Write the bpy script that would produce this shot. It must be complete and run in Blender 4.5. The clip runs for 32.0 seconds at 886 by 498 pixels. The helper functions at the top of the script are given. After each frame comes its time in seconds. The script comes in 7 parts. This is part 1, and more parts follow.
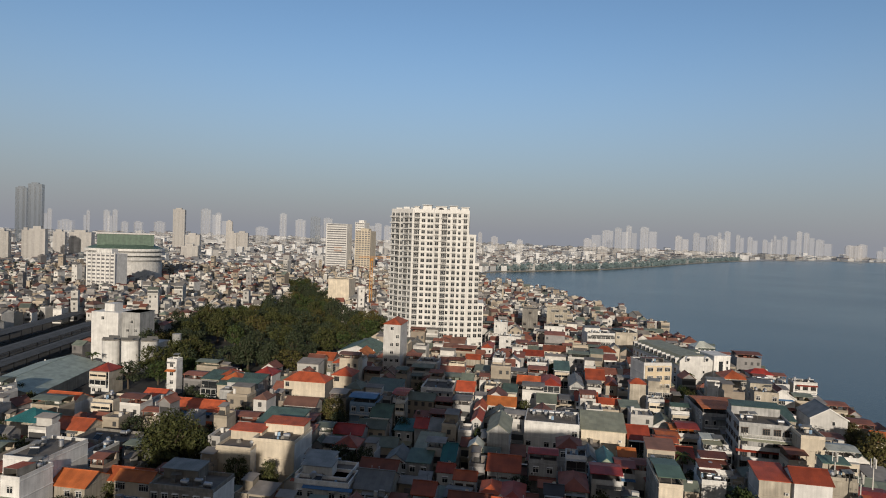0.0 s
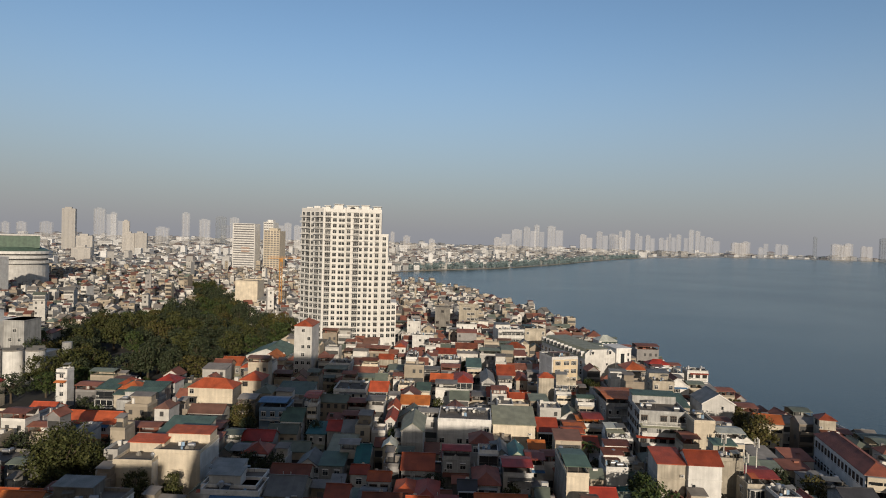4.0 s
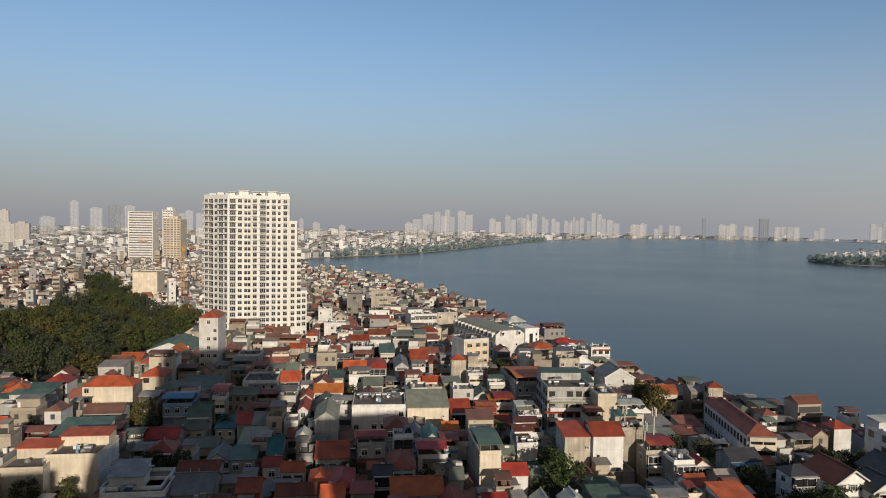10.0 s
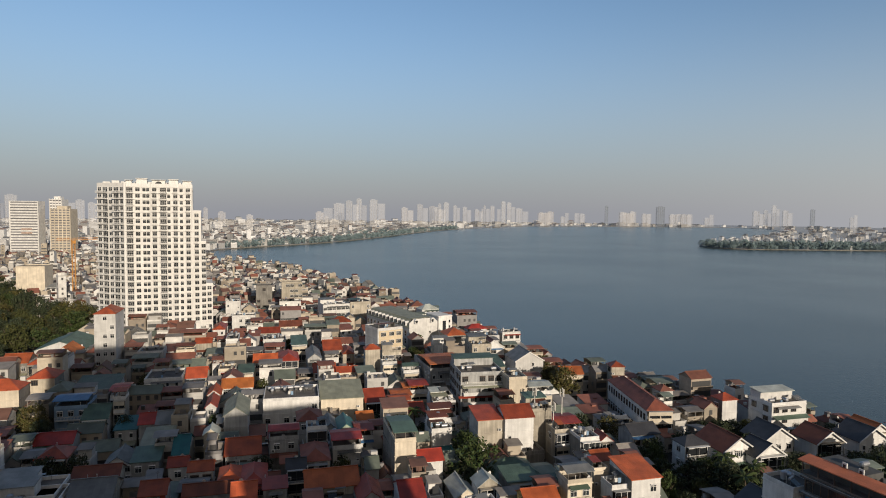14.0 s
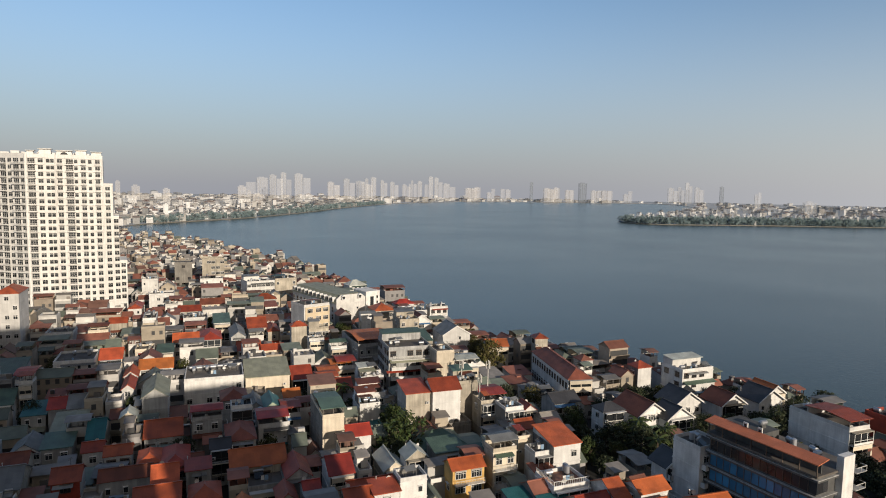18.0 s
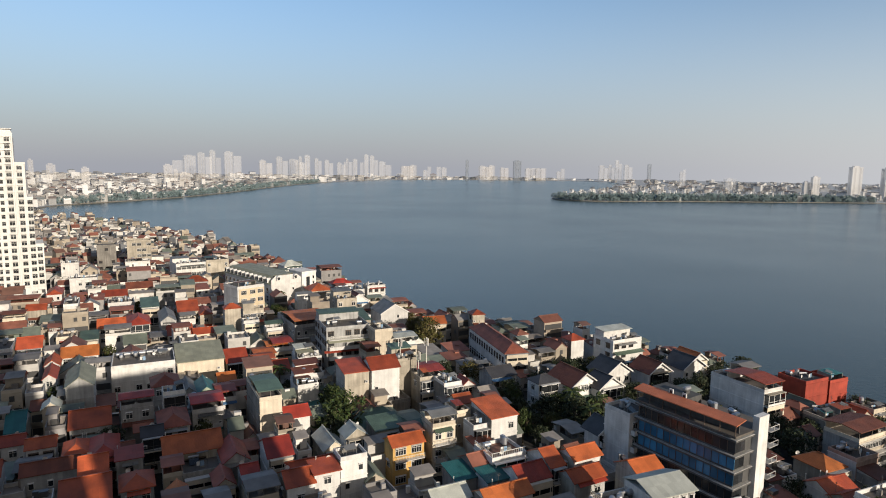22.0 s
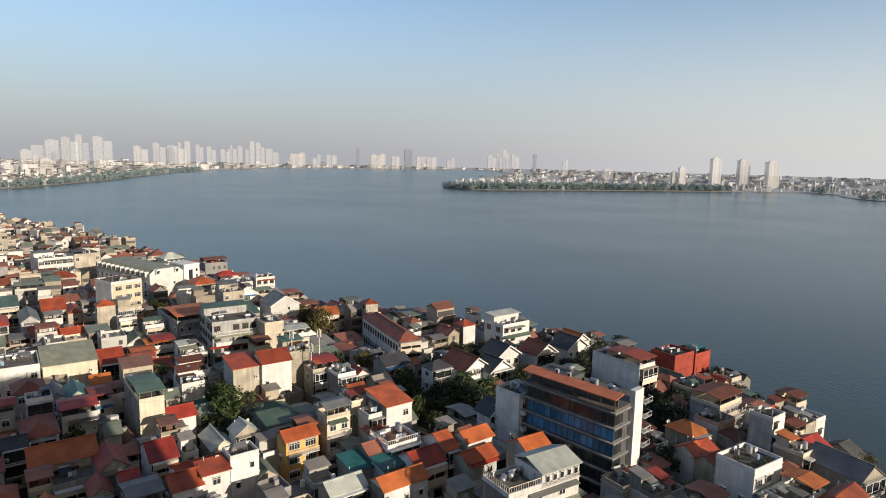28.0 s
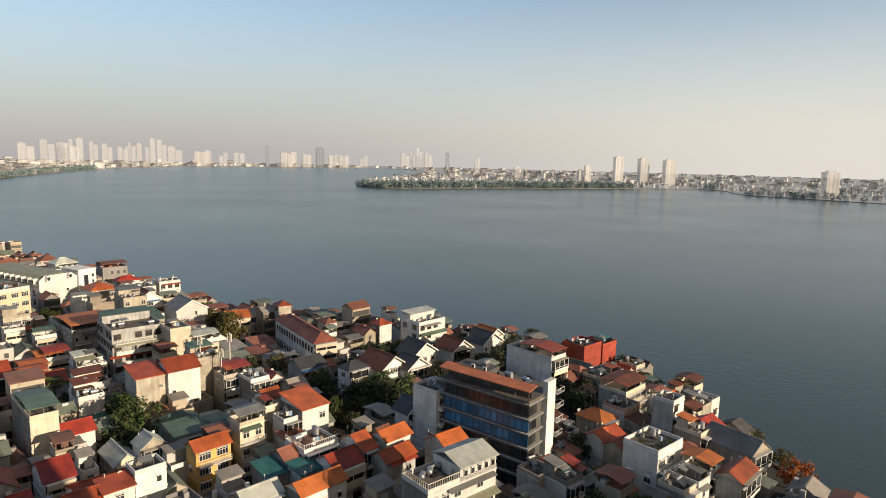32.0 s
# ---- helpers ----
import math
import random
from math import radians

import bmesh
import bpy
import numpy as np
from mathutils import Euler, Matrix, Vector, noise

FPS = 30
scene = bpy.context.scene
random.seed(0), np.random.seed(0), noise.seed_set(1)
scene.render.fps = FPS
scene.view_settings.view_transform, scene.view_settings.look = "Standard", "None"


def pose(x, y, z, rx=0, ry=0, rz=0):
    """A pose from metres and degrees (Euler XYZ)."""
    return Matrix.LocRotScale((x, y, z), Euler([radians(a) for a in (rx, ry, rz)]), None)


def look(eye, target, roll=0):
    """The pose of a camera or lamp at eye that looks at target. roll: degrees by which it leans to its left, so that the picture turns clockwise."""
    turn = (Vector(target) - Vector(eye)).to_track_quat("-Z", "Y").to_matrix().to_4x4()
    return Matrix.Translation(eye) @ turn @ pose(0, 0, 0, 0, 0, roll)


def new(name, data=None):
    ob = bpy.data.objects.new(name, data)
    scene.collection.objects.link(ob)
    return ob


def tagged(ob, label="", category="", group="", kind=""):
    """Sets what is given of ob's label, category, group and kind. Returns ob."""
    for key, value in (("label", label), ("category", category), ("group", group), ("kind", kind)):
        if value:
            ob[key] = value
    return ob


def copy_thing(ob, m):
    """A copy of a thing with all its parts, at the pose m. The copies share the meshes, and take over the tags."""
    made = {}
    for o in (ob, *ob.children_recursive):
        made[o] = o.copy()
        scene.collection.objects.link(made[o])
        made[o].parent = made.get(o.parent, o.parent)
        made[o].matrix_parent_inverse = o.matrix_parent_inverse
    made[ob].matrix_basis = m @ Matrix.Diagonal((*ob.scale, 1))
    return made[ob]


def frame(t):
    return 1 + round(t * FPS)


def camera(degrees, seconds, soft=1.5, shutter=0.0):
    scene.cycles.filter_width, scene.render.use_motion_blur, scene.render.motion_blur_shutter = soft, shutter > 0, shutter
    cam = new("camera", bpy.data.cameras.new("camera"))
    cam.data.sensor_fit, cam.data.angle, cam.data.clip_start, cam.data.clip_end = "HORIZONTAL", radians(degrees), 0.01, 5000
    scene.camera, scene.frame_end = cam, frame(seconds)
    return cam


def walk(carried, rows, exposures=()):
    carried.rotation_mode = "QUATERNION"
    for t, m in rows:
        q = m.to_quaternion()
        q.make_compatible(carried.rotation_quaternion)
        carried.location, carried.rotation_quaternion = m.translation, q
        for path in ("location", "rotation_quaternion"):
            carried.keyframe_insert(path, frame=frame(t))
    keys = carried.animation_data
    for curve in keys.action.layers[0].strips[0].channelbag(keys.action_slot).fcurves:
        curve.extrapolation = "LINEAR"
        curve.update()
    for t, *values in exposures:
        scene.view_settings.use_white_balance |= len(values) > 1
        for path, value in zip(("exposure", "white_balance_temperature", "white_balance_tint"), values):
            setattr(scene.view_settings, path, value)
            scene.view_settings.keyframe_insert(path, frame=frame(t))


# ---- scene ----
# the camera stands on a high balcony and turns slowly to the right
cam = camera(70.5, 32.0, soft=1.0)
EYE = (0.0, 0.0, 65.0)
TURNS = [
    (0.0, 88.60, -1.94, 1.10),
    (0.5, 88.60, -1.86, 0.20),
    (1.0, 88.59, -1.75, -0.29),
    (1.5, 88.51, -1.71, -1.68),
    (2.0, 88.36, -1.66, -3.17),
    (2.5, 88.32, -1.72, -3.71),
    (3.0, 88.39, -1.74, -4.35),
    (3.5, 88.59, -1.61, -5.01),
    (4.0, 88.80, -1.68, -6.90),
    (4.5, 88.53, -1.49, -8.68),
    (6.5, 87.91, -1.30, -10.88),
    (7.0, 87.72, -1.23, -11.66),
    (7.5, 87.55, -1.15, -12.16),
    (8.0, 87.54, -0.99, -13.08),
    (8.5, 87.66, -1.01, -13.85),
    (9.0, 87.66, -0.90, -14.45),
    (9.5, 87.72, -0.96, -14.52),
    (10.0, 87.65, -0.91, -15.02),
    (10.5, 87.59, -0.95, -15.39),
    (11.0, 87.64, -0.91, -17.23),
    (11.5, 87.54, -0.74, -18.78),
    (12.0, 87.20, -0.66, -20.38),
    (12.5, 86.72, -0.52, -21.87),
    (13.0, 86.75, -0.63, -22.03),
    (13.5, 86.81, -0.59, -22.43),
    (15.5, 86.09, -0.84, -25.12),
    (16.0, 85.88, -0.78, -25.96),
    (16.5, 85.50, -0.84, -27.21),
    (17.0, 85.13, -0.88, -28.26),
    (17.5, 84.84, -0.90, -29.00),
    (18.0, 84.56, -0.99, -29.61),
    (18.5, 84.26, -1.09, -30.16),
    (19.0, 84.11, -1.10, -30.46),
    (19.5, 83.72, -0.91, -30.89),
    (20.0, 83.12, -0.84, -31.24),
    (20.5, 82.66, -0.71, -31.71),
    (21.0, 82.53, -0.75, -33.20),
    (21.5, 82.46, -0.68, -34.87),
    (22.0, 82.66, -0.82, -35.42),
    (22.5, 82.73, -0.99, -36.09),
    (23.0, 82.88, -1.26, -36.65),
    (23.5, 83.19, -1.50, -37.54),
    (24.0, 82.94, -1.61, -38.31),
    (24.5, 82.67, -1.81, -39.14),
    (25.0, 82.49, -2.04, -39.93),
    (25.5, 82.52, -2.31, -40.44),
    (27.5, 81.74, -1.45, -44.01),
    (28.0, 81.82, -1.29, -45.26),
    (28.5, 81.77, -1.26, -46.50),
    (29.0, 81.85, -1.15, -47.24),
    (29.5, 81.88, -1.24, -48.72),
    (30.0, 82.02, -1.11, -49.41),
    (30.5, 81.97, -1.34, -50.38),
    (31.0, 81.95, -1.38, -51.34),
    (31.5, 81.81, -1.31, -52.47),
    (32.0, 81.85, -1.36, -53.10),
]
walk(cam, [(t, pose(*EYE, rx, ry, rz)) for t, rx, ry, rz in TURNS],
     exposures=[(0.0, -0.03, 6500, 10), (3.0, 0.0, 6850, 10), (4.5, 0.04, 6780, 10), (9.0, 0.09, 6760, 10), (13.0, 0.11, 6720, 10), (17.0, 0.24, 6700, 10),
                (20.0, 0.37, 6680, 10), (23.0, 0.45, 6560, 10), (29.0, 0.59, 6850, 10), (31.0, 0.64, 7150, 10), (32.0, 0.66, 7700, 11)])

# ---- world, sun ----
SUN_AZ, SUN_EL = 175.5, 15.0          # clockwise from +y, above the horizon
SUN_DIR = (math.sin(radians(SUN_AZ)) * math.cos(radians(SUN_EL)), math.cos(radians(SUN_AZ)) * math.cos(radians(SUN_EL)), math.sin(radians(SUN_EL)))
world = bpy.data.worlds.new("sky")
scene.world = world
world.use_nodes = True
wn, wl = world.node_tree.nodes, world.node_tree.links
sky = wn.new("ShaderNodeTexSky")
sky.sky_type, sky.sun_disc = "NISHITA", False
sky.sun_elevation, sky.sun_rotation = radians(SUN_EL), radians(SUN_AZ)
sky.altitude, sky.air_density, sky.dust_density, sky.ozone_density = 0.0, 1.0, 0.6, 3.0
# winter haze lies on the horizon all round, and is paler towards the sun
way = wn.new("ShaderNodeTexCoord")
split = wn.new("ShaderNodeSeparateXYZ")
wl.new(way.outputs["Generated"], split.inputs[0])
low = wn.new("ShaderNodeMapRange")
low.interpolation_type = "SMOOTHERSTEP"
low.inputs["From Min"].default_value, low.inputs["From Max"].default_value = -0.10, 0.38
low.inputs["To Min"].default_value, low.inputs["To Max"].default_value = 1.0, 0.0
wl.new(split.outputs["Z"], low.inputs["Value"])
dot = wn.new("ShaderNodeVectorMath")
dot.operation = "DOT_PRODUCT"
dot.inputs[1].default_value = SUN_DIR
wl.new(way.outputs["Generated"], dot.inputs[0])
near_sun = wn.new("ShaderNodeMapRange")
near_sun.interpolation_type = "SMOOTHSTEP"
near_sun.inputs["From Min"].default_value, near_sun.inputs["From Max"].default_value = -0.88, 0.05
wl.new(dot.outputs["Value"], near_sun.inputs["Value"])
haze = wn.new("ShaderNodeMix")
haze.data_type = "RGBA"
haze.inputs["A"].default_value, haze.inputs["B"].default_value = (2.16, 2.26, 2.64, 1), (3.85, 3.93, 4.15, 1)
wl.new(near_sun.outputs[0], haze.inputs["Factor"])
air = wn.new("ShaderNodeMix")
air.data_type = "RGBA"
wl.new(low.outputs[0], air.inputs["Factor"])
wl.new(sky.outputs[0], air.inputs["A"])
wl.new(haze.outputs["Result"], air.inputs["B"])
glare = wn.new("ShaderNodeMapRange")          # the bright milky sky round the low sun
glare.interpolation_type = "SMOOTHSTEP"
glare.inputs["From Min"].default_value, glare.inputs["From Max"].default_value = 0.15, 0.98
wl.new(dot.outputs["Value"], glare.inputs["Value"])
milky = wn.new("ShaderNodeMix")
milky.data_type = "RGBA"
milky.inputs["B"].default_value = (2.3, 2.0, 1.65, 1)
wl.new(glare.outputs[0], milky.inputs["Factor"])
wl.new(air.outputs["Result"], milky.inputs["A"])
wl.new(milky.outputs["Result"], wn["Background"].inputs[0])
wn["Background"].inputs[1].default_value = 0.12

sun = new("sun", bpy.data.lights.new("sun", "SUN"))
sun.data.energy, sun.data.angle, sun.data.color = 4.05, radians(0.6), (1.0, 0.885, 0.74)
sun.matrix_world = look([300 * c for c in SUN_DIR], (0, 0, 0))

# ---- mesh tools ----
rng = random.Random(7)
TAU = 2 * math.pi


class Shape:
    """Collects corners and faces for one mesh."""

    def __init__(self):
        self.v, self.f, self.m = [], [], []

    def add(self, pts, faces, m=0):
        k = len(self.v)
        self.v.extend(pts)
        for f in faces:
            self.f.append([k + i for i in f])
            self.m.append(m)
        return self

    def box(self, x0, x1, y0, y1, z0, z1, m=0):
        return self.add([(x0, y0, z0), (x1, y0, z0), (x1, y1, z0), (x0, y1, z0), (x0, y0, z1), (x1, y0, z1), (x1, y1, z1), (x0, y1, z1)],
                        [(0, 3, 2, 1), (4, 5, 6, 7), (0, 1, 5, 4), (1, 2, 6, 5), (2, 3, 7, 6), (3, 0, 4, 7)], m)

    def slab(self, a, b, c, d, t, m=0):
        """A sheet with the top corners a b c d, t thick."""
        low = [(p[0], p[1], p[2] - t) for p in (a, b, c, d)]
        return self.add([a, b, c, d] + low, [(0, 1, 2, 3), (7, 6, 5, 4), (0, 4, 5, 1), (1, 5, 6, 2), (2, 6, 7, 3), (3, 7, 4, 0)], m)

    def prism(self, ring, z0, z1, m=0):
        n = len(ring)
        return self.add([(x, y, z0) for x, y in ring] + [(x, y, z1) for x, y in ring],
                        [tuple(range(n - 1, -1, -1)), tuple(range(n, 2 * n))] + [(i, (i + 1) % n, n + (i + 1) % n, n + i) for i in range(n)], m)

    def tube(self, p, q, r0, r1=None, n=8, m=0):
        """A round bar from p to q."""
        r1 = r0 if r1 is None else r1
        p, q = Vector(p), Vector(q)
        w = (q - p).normalized()
        u = w.orthogonal().normalized()
        s = w.cross(u)
        ring = [u * math.cos(TAU * i / n) + s * math.sin(TAU * i / n) for i in range(n)]
        return self.add([tuple(p + r * r0) for r in ring] + [tuple(q + r * r1) for r in ring],
                        [tuple(range(n - 1, -1, -1)), tuple(range(n, 2 * n))] + [(i, (i + 1) % n, n + (i + 1) % n, n + i) for i in range(n)], m)

    def moved(self, x, y, yaw, z=0.0):
        c, s = math.cos(radians(yaw)), math.sin(radians(yaw))
        self.v = [(x + c * a - s * b, y + s * a + c * b, z + h) for a, b, h in self.v]
        return self

    def join(self, other):
        k = len(self.v)
        self.v.extend(other.v)
        self.f.extend([[k + i for i in f] for f in other.f])
        self.m.extend(other.m)
        return self

    def mesh(self, name, mats):
        me = bpy.data.meshes.new(name)
        v, f = self.v, self.f
        if len(v) < 4000:                   # corners that meet are one corner
            at, keep, to = {}, [], []
            for p in v:
                k = (round(p[0], 3), round(p[1], 3), round(p[2], 3))
                if k not in at:
                    at[k] = len(keep)
                    keep.append(p)
                to.append(at[k])
            v, f = keep, [[to[i] for i in face] for face in f]
        me.from_pydata(v, [], f)
        for m in (mats if isinstance(mats, (list, tuple)) else [mats]):
            me.materials.append(m)
        if any(self.m):
            me.polygons.foreach_set("material_index", self.m)
        me.update()
        return me


def part(name, shape, mats, parent=None, label="", kind=""):
    """One mesh object, under a thing or a part."""
    ob = new(name, shape if isinstance(shape, bpy.types.Mesh) else shape.mesh(name, mats))
    ob.parent = parent
    return tagged(ob, label, kind=kind)


def thing(name, x, y, yaw, label, category, group="", z=0.0):
    ob = new(name)
    ob.empty_display_size = 0.5
    ob.matrix_basis = pose(x, y, z, 0, 0, yaw)
    return tagged(ob, label, category, group)


def polar(az, r):
    return r * math.sin(radians(az)), r * math.cos(radians(az))


# ---- materials ----
def surface(name, colour, rough=0.8, metal=0.0, vary=0.18, grain=6.0, stain=0.25, streak=0.0, bump=0.15, wave=0.0, island=False, spec=0.5, hue=0.0, alpha=1.0):
    """Colour with large stains, fine grain, streaks of rain and an even change from piece to piece."""
    m = bpy.data.materials.new(name)
    m.use_nodes = True
    n, l = m.node_tree.nodes, m.node_tree.links
    p = n["Principled BSDF"]
    p.inputs["Roughness"].default_value, p.inputs["Metallic"].default_value = rough, metal
    p.inputs["Specular IOR Level"].default_value = spec
    p.inputs["Alpha"].default_value = alpha      # below 1: see-through, standing in for haze
    tex = n.new("ShaderNodeTexCoord")
    pick = n.new("ShaderNodeNewGeometry" if island else "ShaderNodeObjectInfo").outputs["Random Per Island" if island else "Random"]
    shift = n.new("ShaderNodeVectorMath")
    shift.operation = "MULTIPLY_ADD"
    shift.inputs[1].default_value = (1, 1, 1)
    l.new(tex.outputs["Object"], shift.inputs[0])
    spread = n.new("ShaderNodeMath")
    spread.operation = "MULTIPLY"
    spread.inputs[1].default_value = 47.0
    l.new(pick, spread.inputs[0])
    l.new(spread.outputs[0], shift.inputs[2])
    big = n.new("ShaderNodeTexNoise")
    big.inputs["Scale"].default_value, big.inputs["Detail"].default_value = 0.35, 5.0
    l.new(shift.outputs[0], big.inputs["Vector"])
    fine = n.new("ShaderNodeTexNoise")
    fine.inputs["Scale"].default_value, fine.inputs["Detail"].default_value = grain, 3.0
    l.new(shift.outputs[0], fine.inputs["Vector"])

    def span(value, a, b):
        r = n.new("ShaderNodeMapRange")
        r.inputs["From Min"].default_value, r.inputs["From Max"].default_value = 0.3, 0.7
        r.inputs["To Min"].default_value, r.inputs["To Max"].default_value = a, b
        l.new(value, r.inputs["Value"])
        return r.outputs[0]

    def times(a, b):
        k = n.new("ShaderNodeMath")
        k.operation = "MULTIPLY"
        l.new(a, k.inputs[0])
        l.new(b, k.inputs[1])
        return k.outputs[0]
    value = times(span(big.outputs["Fac"], 1 - stain, 1 + stain * 0.35), span(fine.outputs["Fac"], 0.92, 1.06))
    if wave:                                # sheets laid side by side, each a little different
        cut = n.new("ShaderNodeVectorMath")
        cut.operation = "SNAP"
        cut.inputs[1].default_value = (1.1, 2.3, 50.0)
        l.new(shift.outputs[0], cut.inputs[0])
        sheets = n.new("ShaderNodeTexWhiteNoise")
        l.new(cut.outputs[0], sheets.inputs["Vector"])
        value = times(value, span(sheets.outputs["Value"], 0.91, 1.05))
    if streak:
        run = n.new("ShaderNodeMapping")
        run.inputs["Scale"].default_value = (1.6, 1.6, 0.10)
        l.new(shift.outputs[0], run.inputs["Vector"])
        rain = n.new("ShaderNodeTexNoise")
        rain.inputs["Scale"].default_value, rain.inputs["Detail"].default_value = 1.0, 4.0
        l.new(run.outputs[0], rain.inputs["Vector"])
        value = times(value, span(rain.outputs["Fac"], 1 - streak, 1.04))
    each = n.new("ShaderNodeMapRange")
    each.inputs["To Min"].default_value, each.inputs["To Max"].default_value = 1 - vary, 1 + vary * 0.7
    l.new(pick, each.inputs["Value"])
    value = times(value, each.outputs[0])
    tint = n.new("ShaderNodeHueSaturation")
    tint.inputs["Color"].default_value = (*colour, 1)
    l.new(value, tint.inputs["Value"])
    if hue:
        turn = n.new("ShaderNodeMapRange")
        turn.inputs["To Min"].default_value, turn.inputs["To Max"].default_value = 0.5 - hue, 0.5 + hue
        scr = n.new("ShaderNodeMath")
        scr.operation = "FRACT"
        l.new(spread.outputs[0], scr.inputs[0])
        l.new(scr.outputs[0], turn.inputs["Value"])
        l.new(turn.outputs[0], tint.inputs["Hue"])
    l.new(tint.outputs[0], p.inputs["Base Color"])
    height = fine.outputs["Fac"]
    if wave:
        ribs = n.new("ShaderNodeTexWave")
        ribs.inputs["Scale"].default_value = wave
        l.new(tex.outputs["Object"], ribs.inputs["Vector"])
        height = ribs.outputs["Fac"]
    if bump:
        b = n.new("ShaderNodeBump")
        b.inputs["Strength"].default_value, b.inputs["Distance"].default_value = bump, 0.05
        l.new(height, b.inputs["Height"])
        l.new(b.outputs[0], p.inputs["Normal"])
    return m


WALL = {
    "white": surface("white_limewash", (0.67, 0.66, 0.635), stain=0.21, streak=0.16),
    "cream": surface("cream_plaster", (0.62, 0.545, 0.43), stain=0.22, streak=0.17),
    "beige": surface("beige_plaster", (0.44, 0.395, 0.32), stain=0.30, streak=0.32),
    "grey": surface("grey_render", (0.42, 0.42, 0.41), stain=0.30, streak=0.32),
    "concrete": surface("bare_concrete", (0.26, 0.245, 0.22), stain=0.32, streak=0.36),
    "yellow": surface("ochre_plaster", (0.58, 0.36, 0.12), stain=0.30, streak=0.20),
    "blue": surface("pale_blue_plaster", (0.25, 0.38, 0.53), stain=0.30, streak=0.20),
    "green": surface("pale_green_plaster", (0.36, 0.42, 0.33), stain=0.30, streak=0.25),
    "pink": surface("dusty_pink_plaster", (0.46, 0.34, 0.28), stain=0.30, streak=0.28),
    "brick": surface("brick_red_cladding", (0.34, 0.05, 0.028), stain=0.30, streak=0.15),
    "dark": surface("dark_stained_concrete", (0.10, 0.10, 0.098), stain=0.32, streak=0.30),
}
ROOF = {
    "red": surface("red_roof_sheet", (0.34, 0.058, 0.024), 0.55, wave=2.2, bump=0.5, stain=0.38, vary=0.3, hue=0.012),
    "orange": surface("orange_roof_tile", (0.48, 0.115, 0.034), 0.65, wave=2.2, bump=0.5, stain=0.33, vary=0.25, hue=0.012),
    "brown": surface("brown_roof_tile", (0.165, 0.050, 0.026), 0.7, wave=2.2, bump=0.5, stain=0.33, vary=0.25),
    "green": surface("green_roof_sheet", (0.085, 0.135, 0.098), 0.55, wave=2.2, bump=0.5, stain=0.33, vary=0.3, hue=0.02),
    "teal": surface("teal_roof_sheet", (0.0264, 0.141, 0.141), 0.5, wave=2.2, bump=0.5, stain=0.25),
    "grey": surface("grey_roof_sheet", (0.194, 0.194, 0.185), 0.55, wave=2.2, bump=0.5, stain=0.33, vary=0.3),
    "pale": surface("pale_roof_sheet", (0.458, 0.475, 0.422), 0.5, wave=2.2, bump=0.4, stain=0.25),
    "dark": surface("dark_roof_tile", (0.044, 0.044, 0.0484), 0.6, wave=2.2, bump=0.4, stain=0.33),
    "blue": surface("blue_roof_sheet", (0.0528, 0.141, 0.282), 0.5, wave=2.2, bump=0.4, stain=0.25),
    "olive": surface("olive_roof_sheet", (0.27, 0.27, 0.19), 0.6, wave=2.2, bump=0.4, stain=0.25),
    "tile": surface("terracotta_terrace_tile", (0.282, 0.132, 0.0792), 0.7, stain=0.25),
    "rust": surface("rust_red_roof_tile", (0.29, 0.085, 0.05), 0.7, wave=2.2, bump=0.5, stain=0.33, vary=0.2),
    "sage": surface("sage_roof_sheet", (0.33, 0.38, 0.325), 0.6, wave=2.2, bump=0.3, stain=0.25),
    "tar": surface("tarred_roof_sheet", (0.07, 0.07, 0.068), 0.8, wave=2.2, bump=0.3, stain=0.33),
    "slab": surface("weathered_roof_slab", (0.135, 0.12, 0.105), 0.9, stain=0.40, vary=0.3),
}
GLASS = surface("dark_window_glass", (0.028, 0.032, 0.036), 0.2, stain=0.2, bump=0.0, vary=0.5, spec=0.6)
BLUE_GLASS = surface("blue_curtain_glass", (0.05, 0.19, 0.35), 0.25, stain=0.3, bump=0.0, vary=0.5, spec=0.35)
FRAME = surface("white_window_frame", (0.66, 0.65, 0.62), 0.5, bump=0.0)
DARK_FRAME = surface("brown_window_frame", (0.11, 0.08, 0.06), 0.6, bump=0.0)
STEEL = surface("stainless_steel", (0.44, 0.45, 0.47), 0.52, metal=0.8, stain=0.15, bump=0.05)
IRON = surface("painted_iron", (0.10, 0.10, 0.10), 0.6, metal=0.3)
RAIL_WHITE = surface("white_painted_rail", (0.62, 0.60, 0.55), 0.6)
CRANE_PAINT = surface("orange_crane_paint", (0.60, 0.27, 0.05), 0.55)
BARK = surface("bark", (0.10, 0.075, 0.05), 0.9, stain=0.4, bump=0.6)
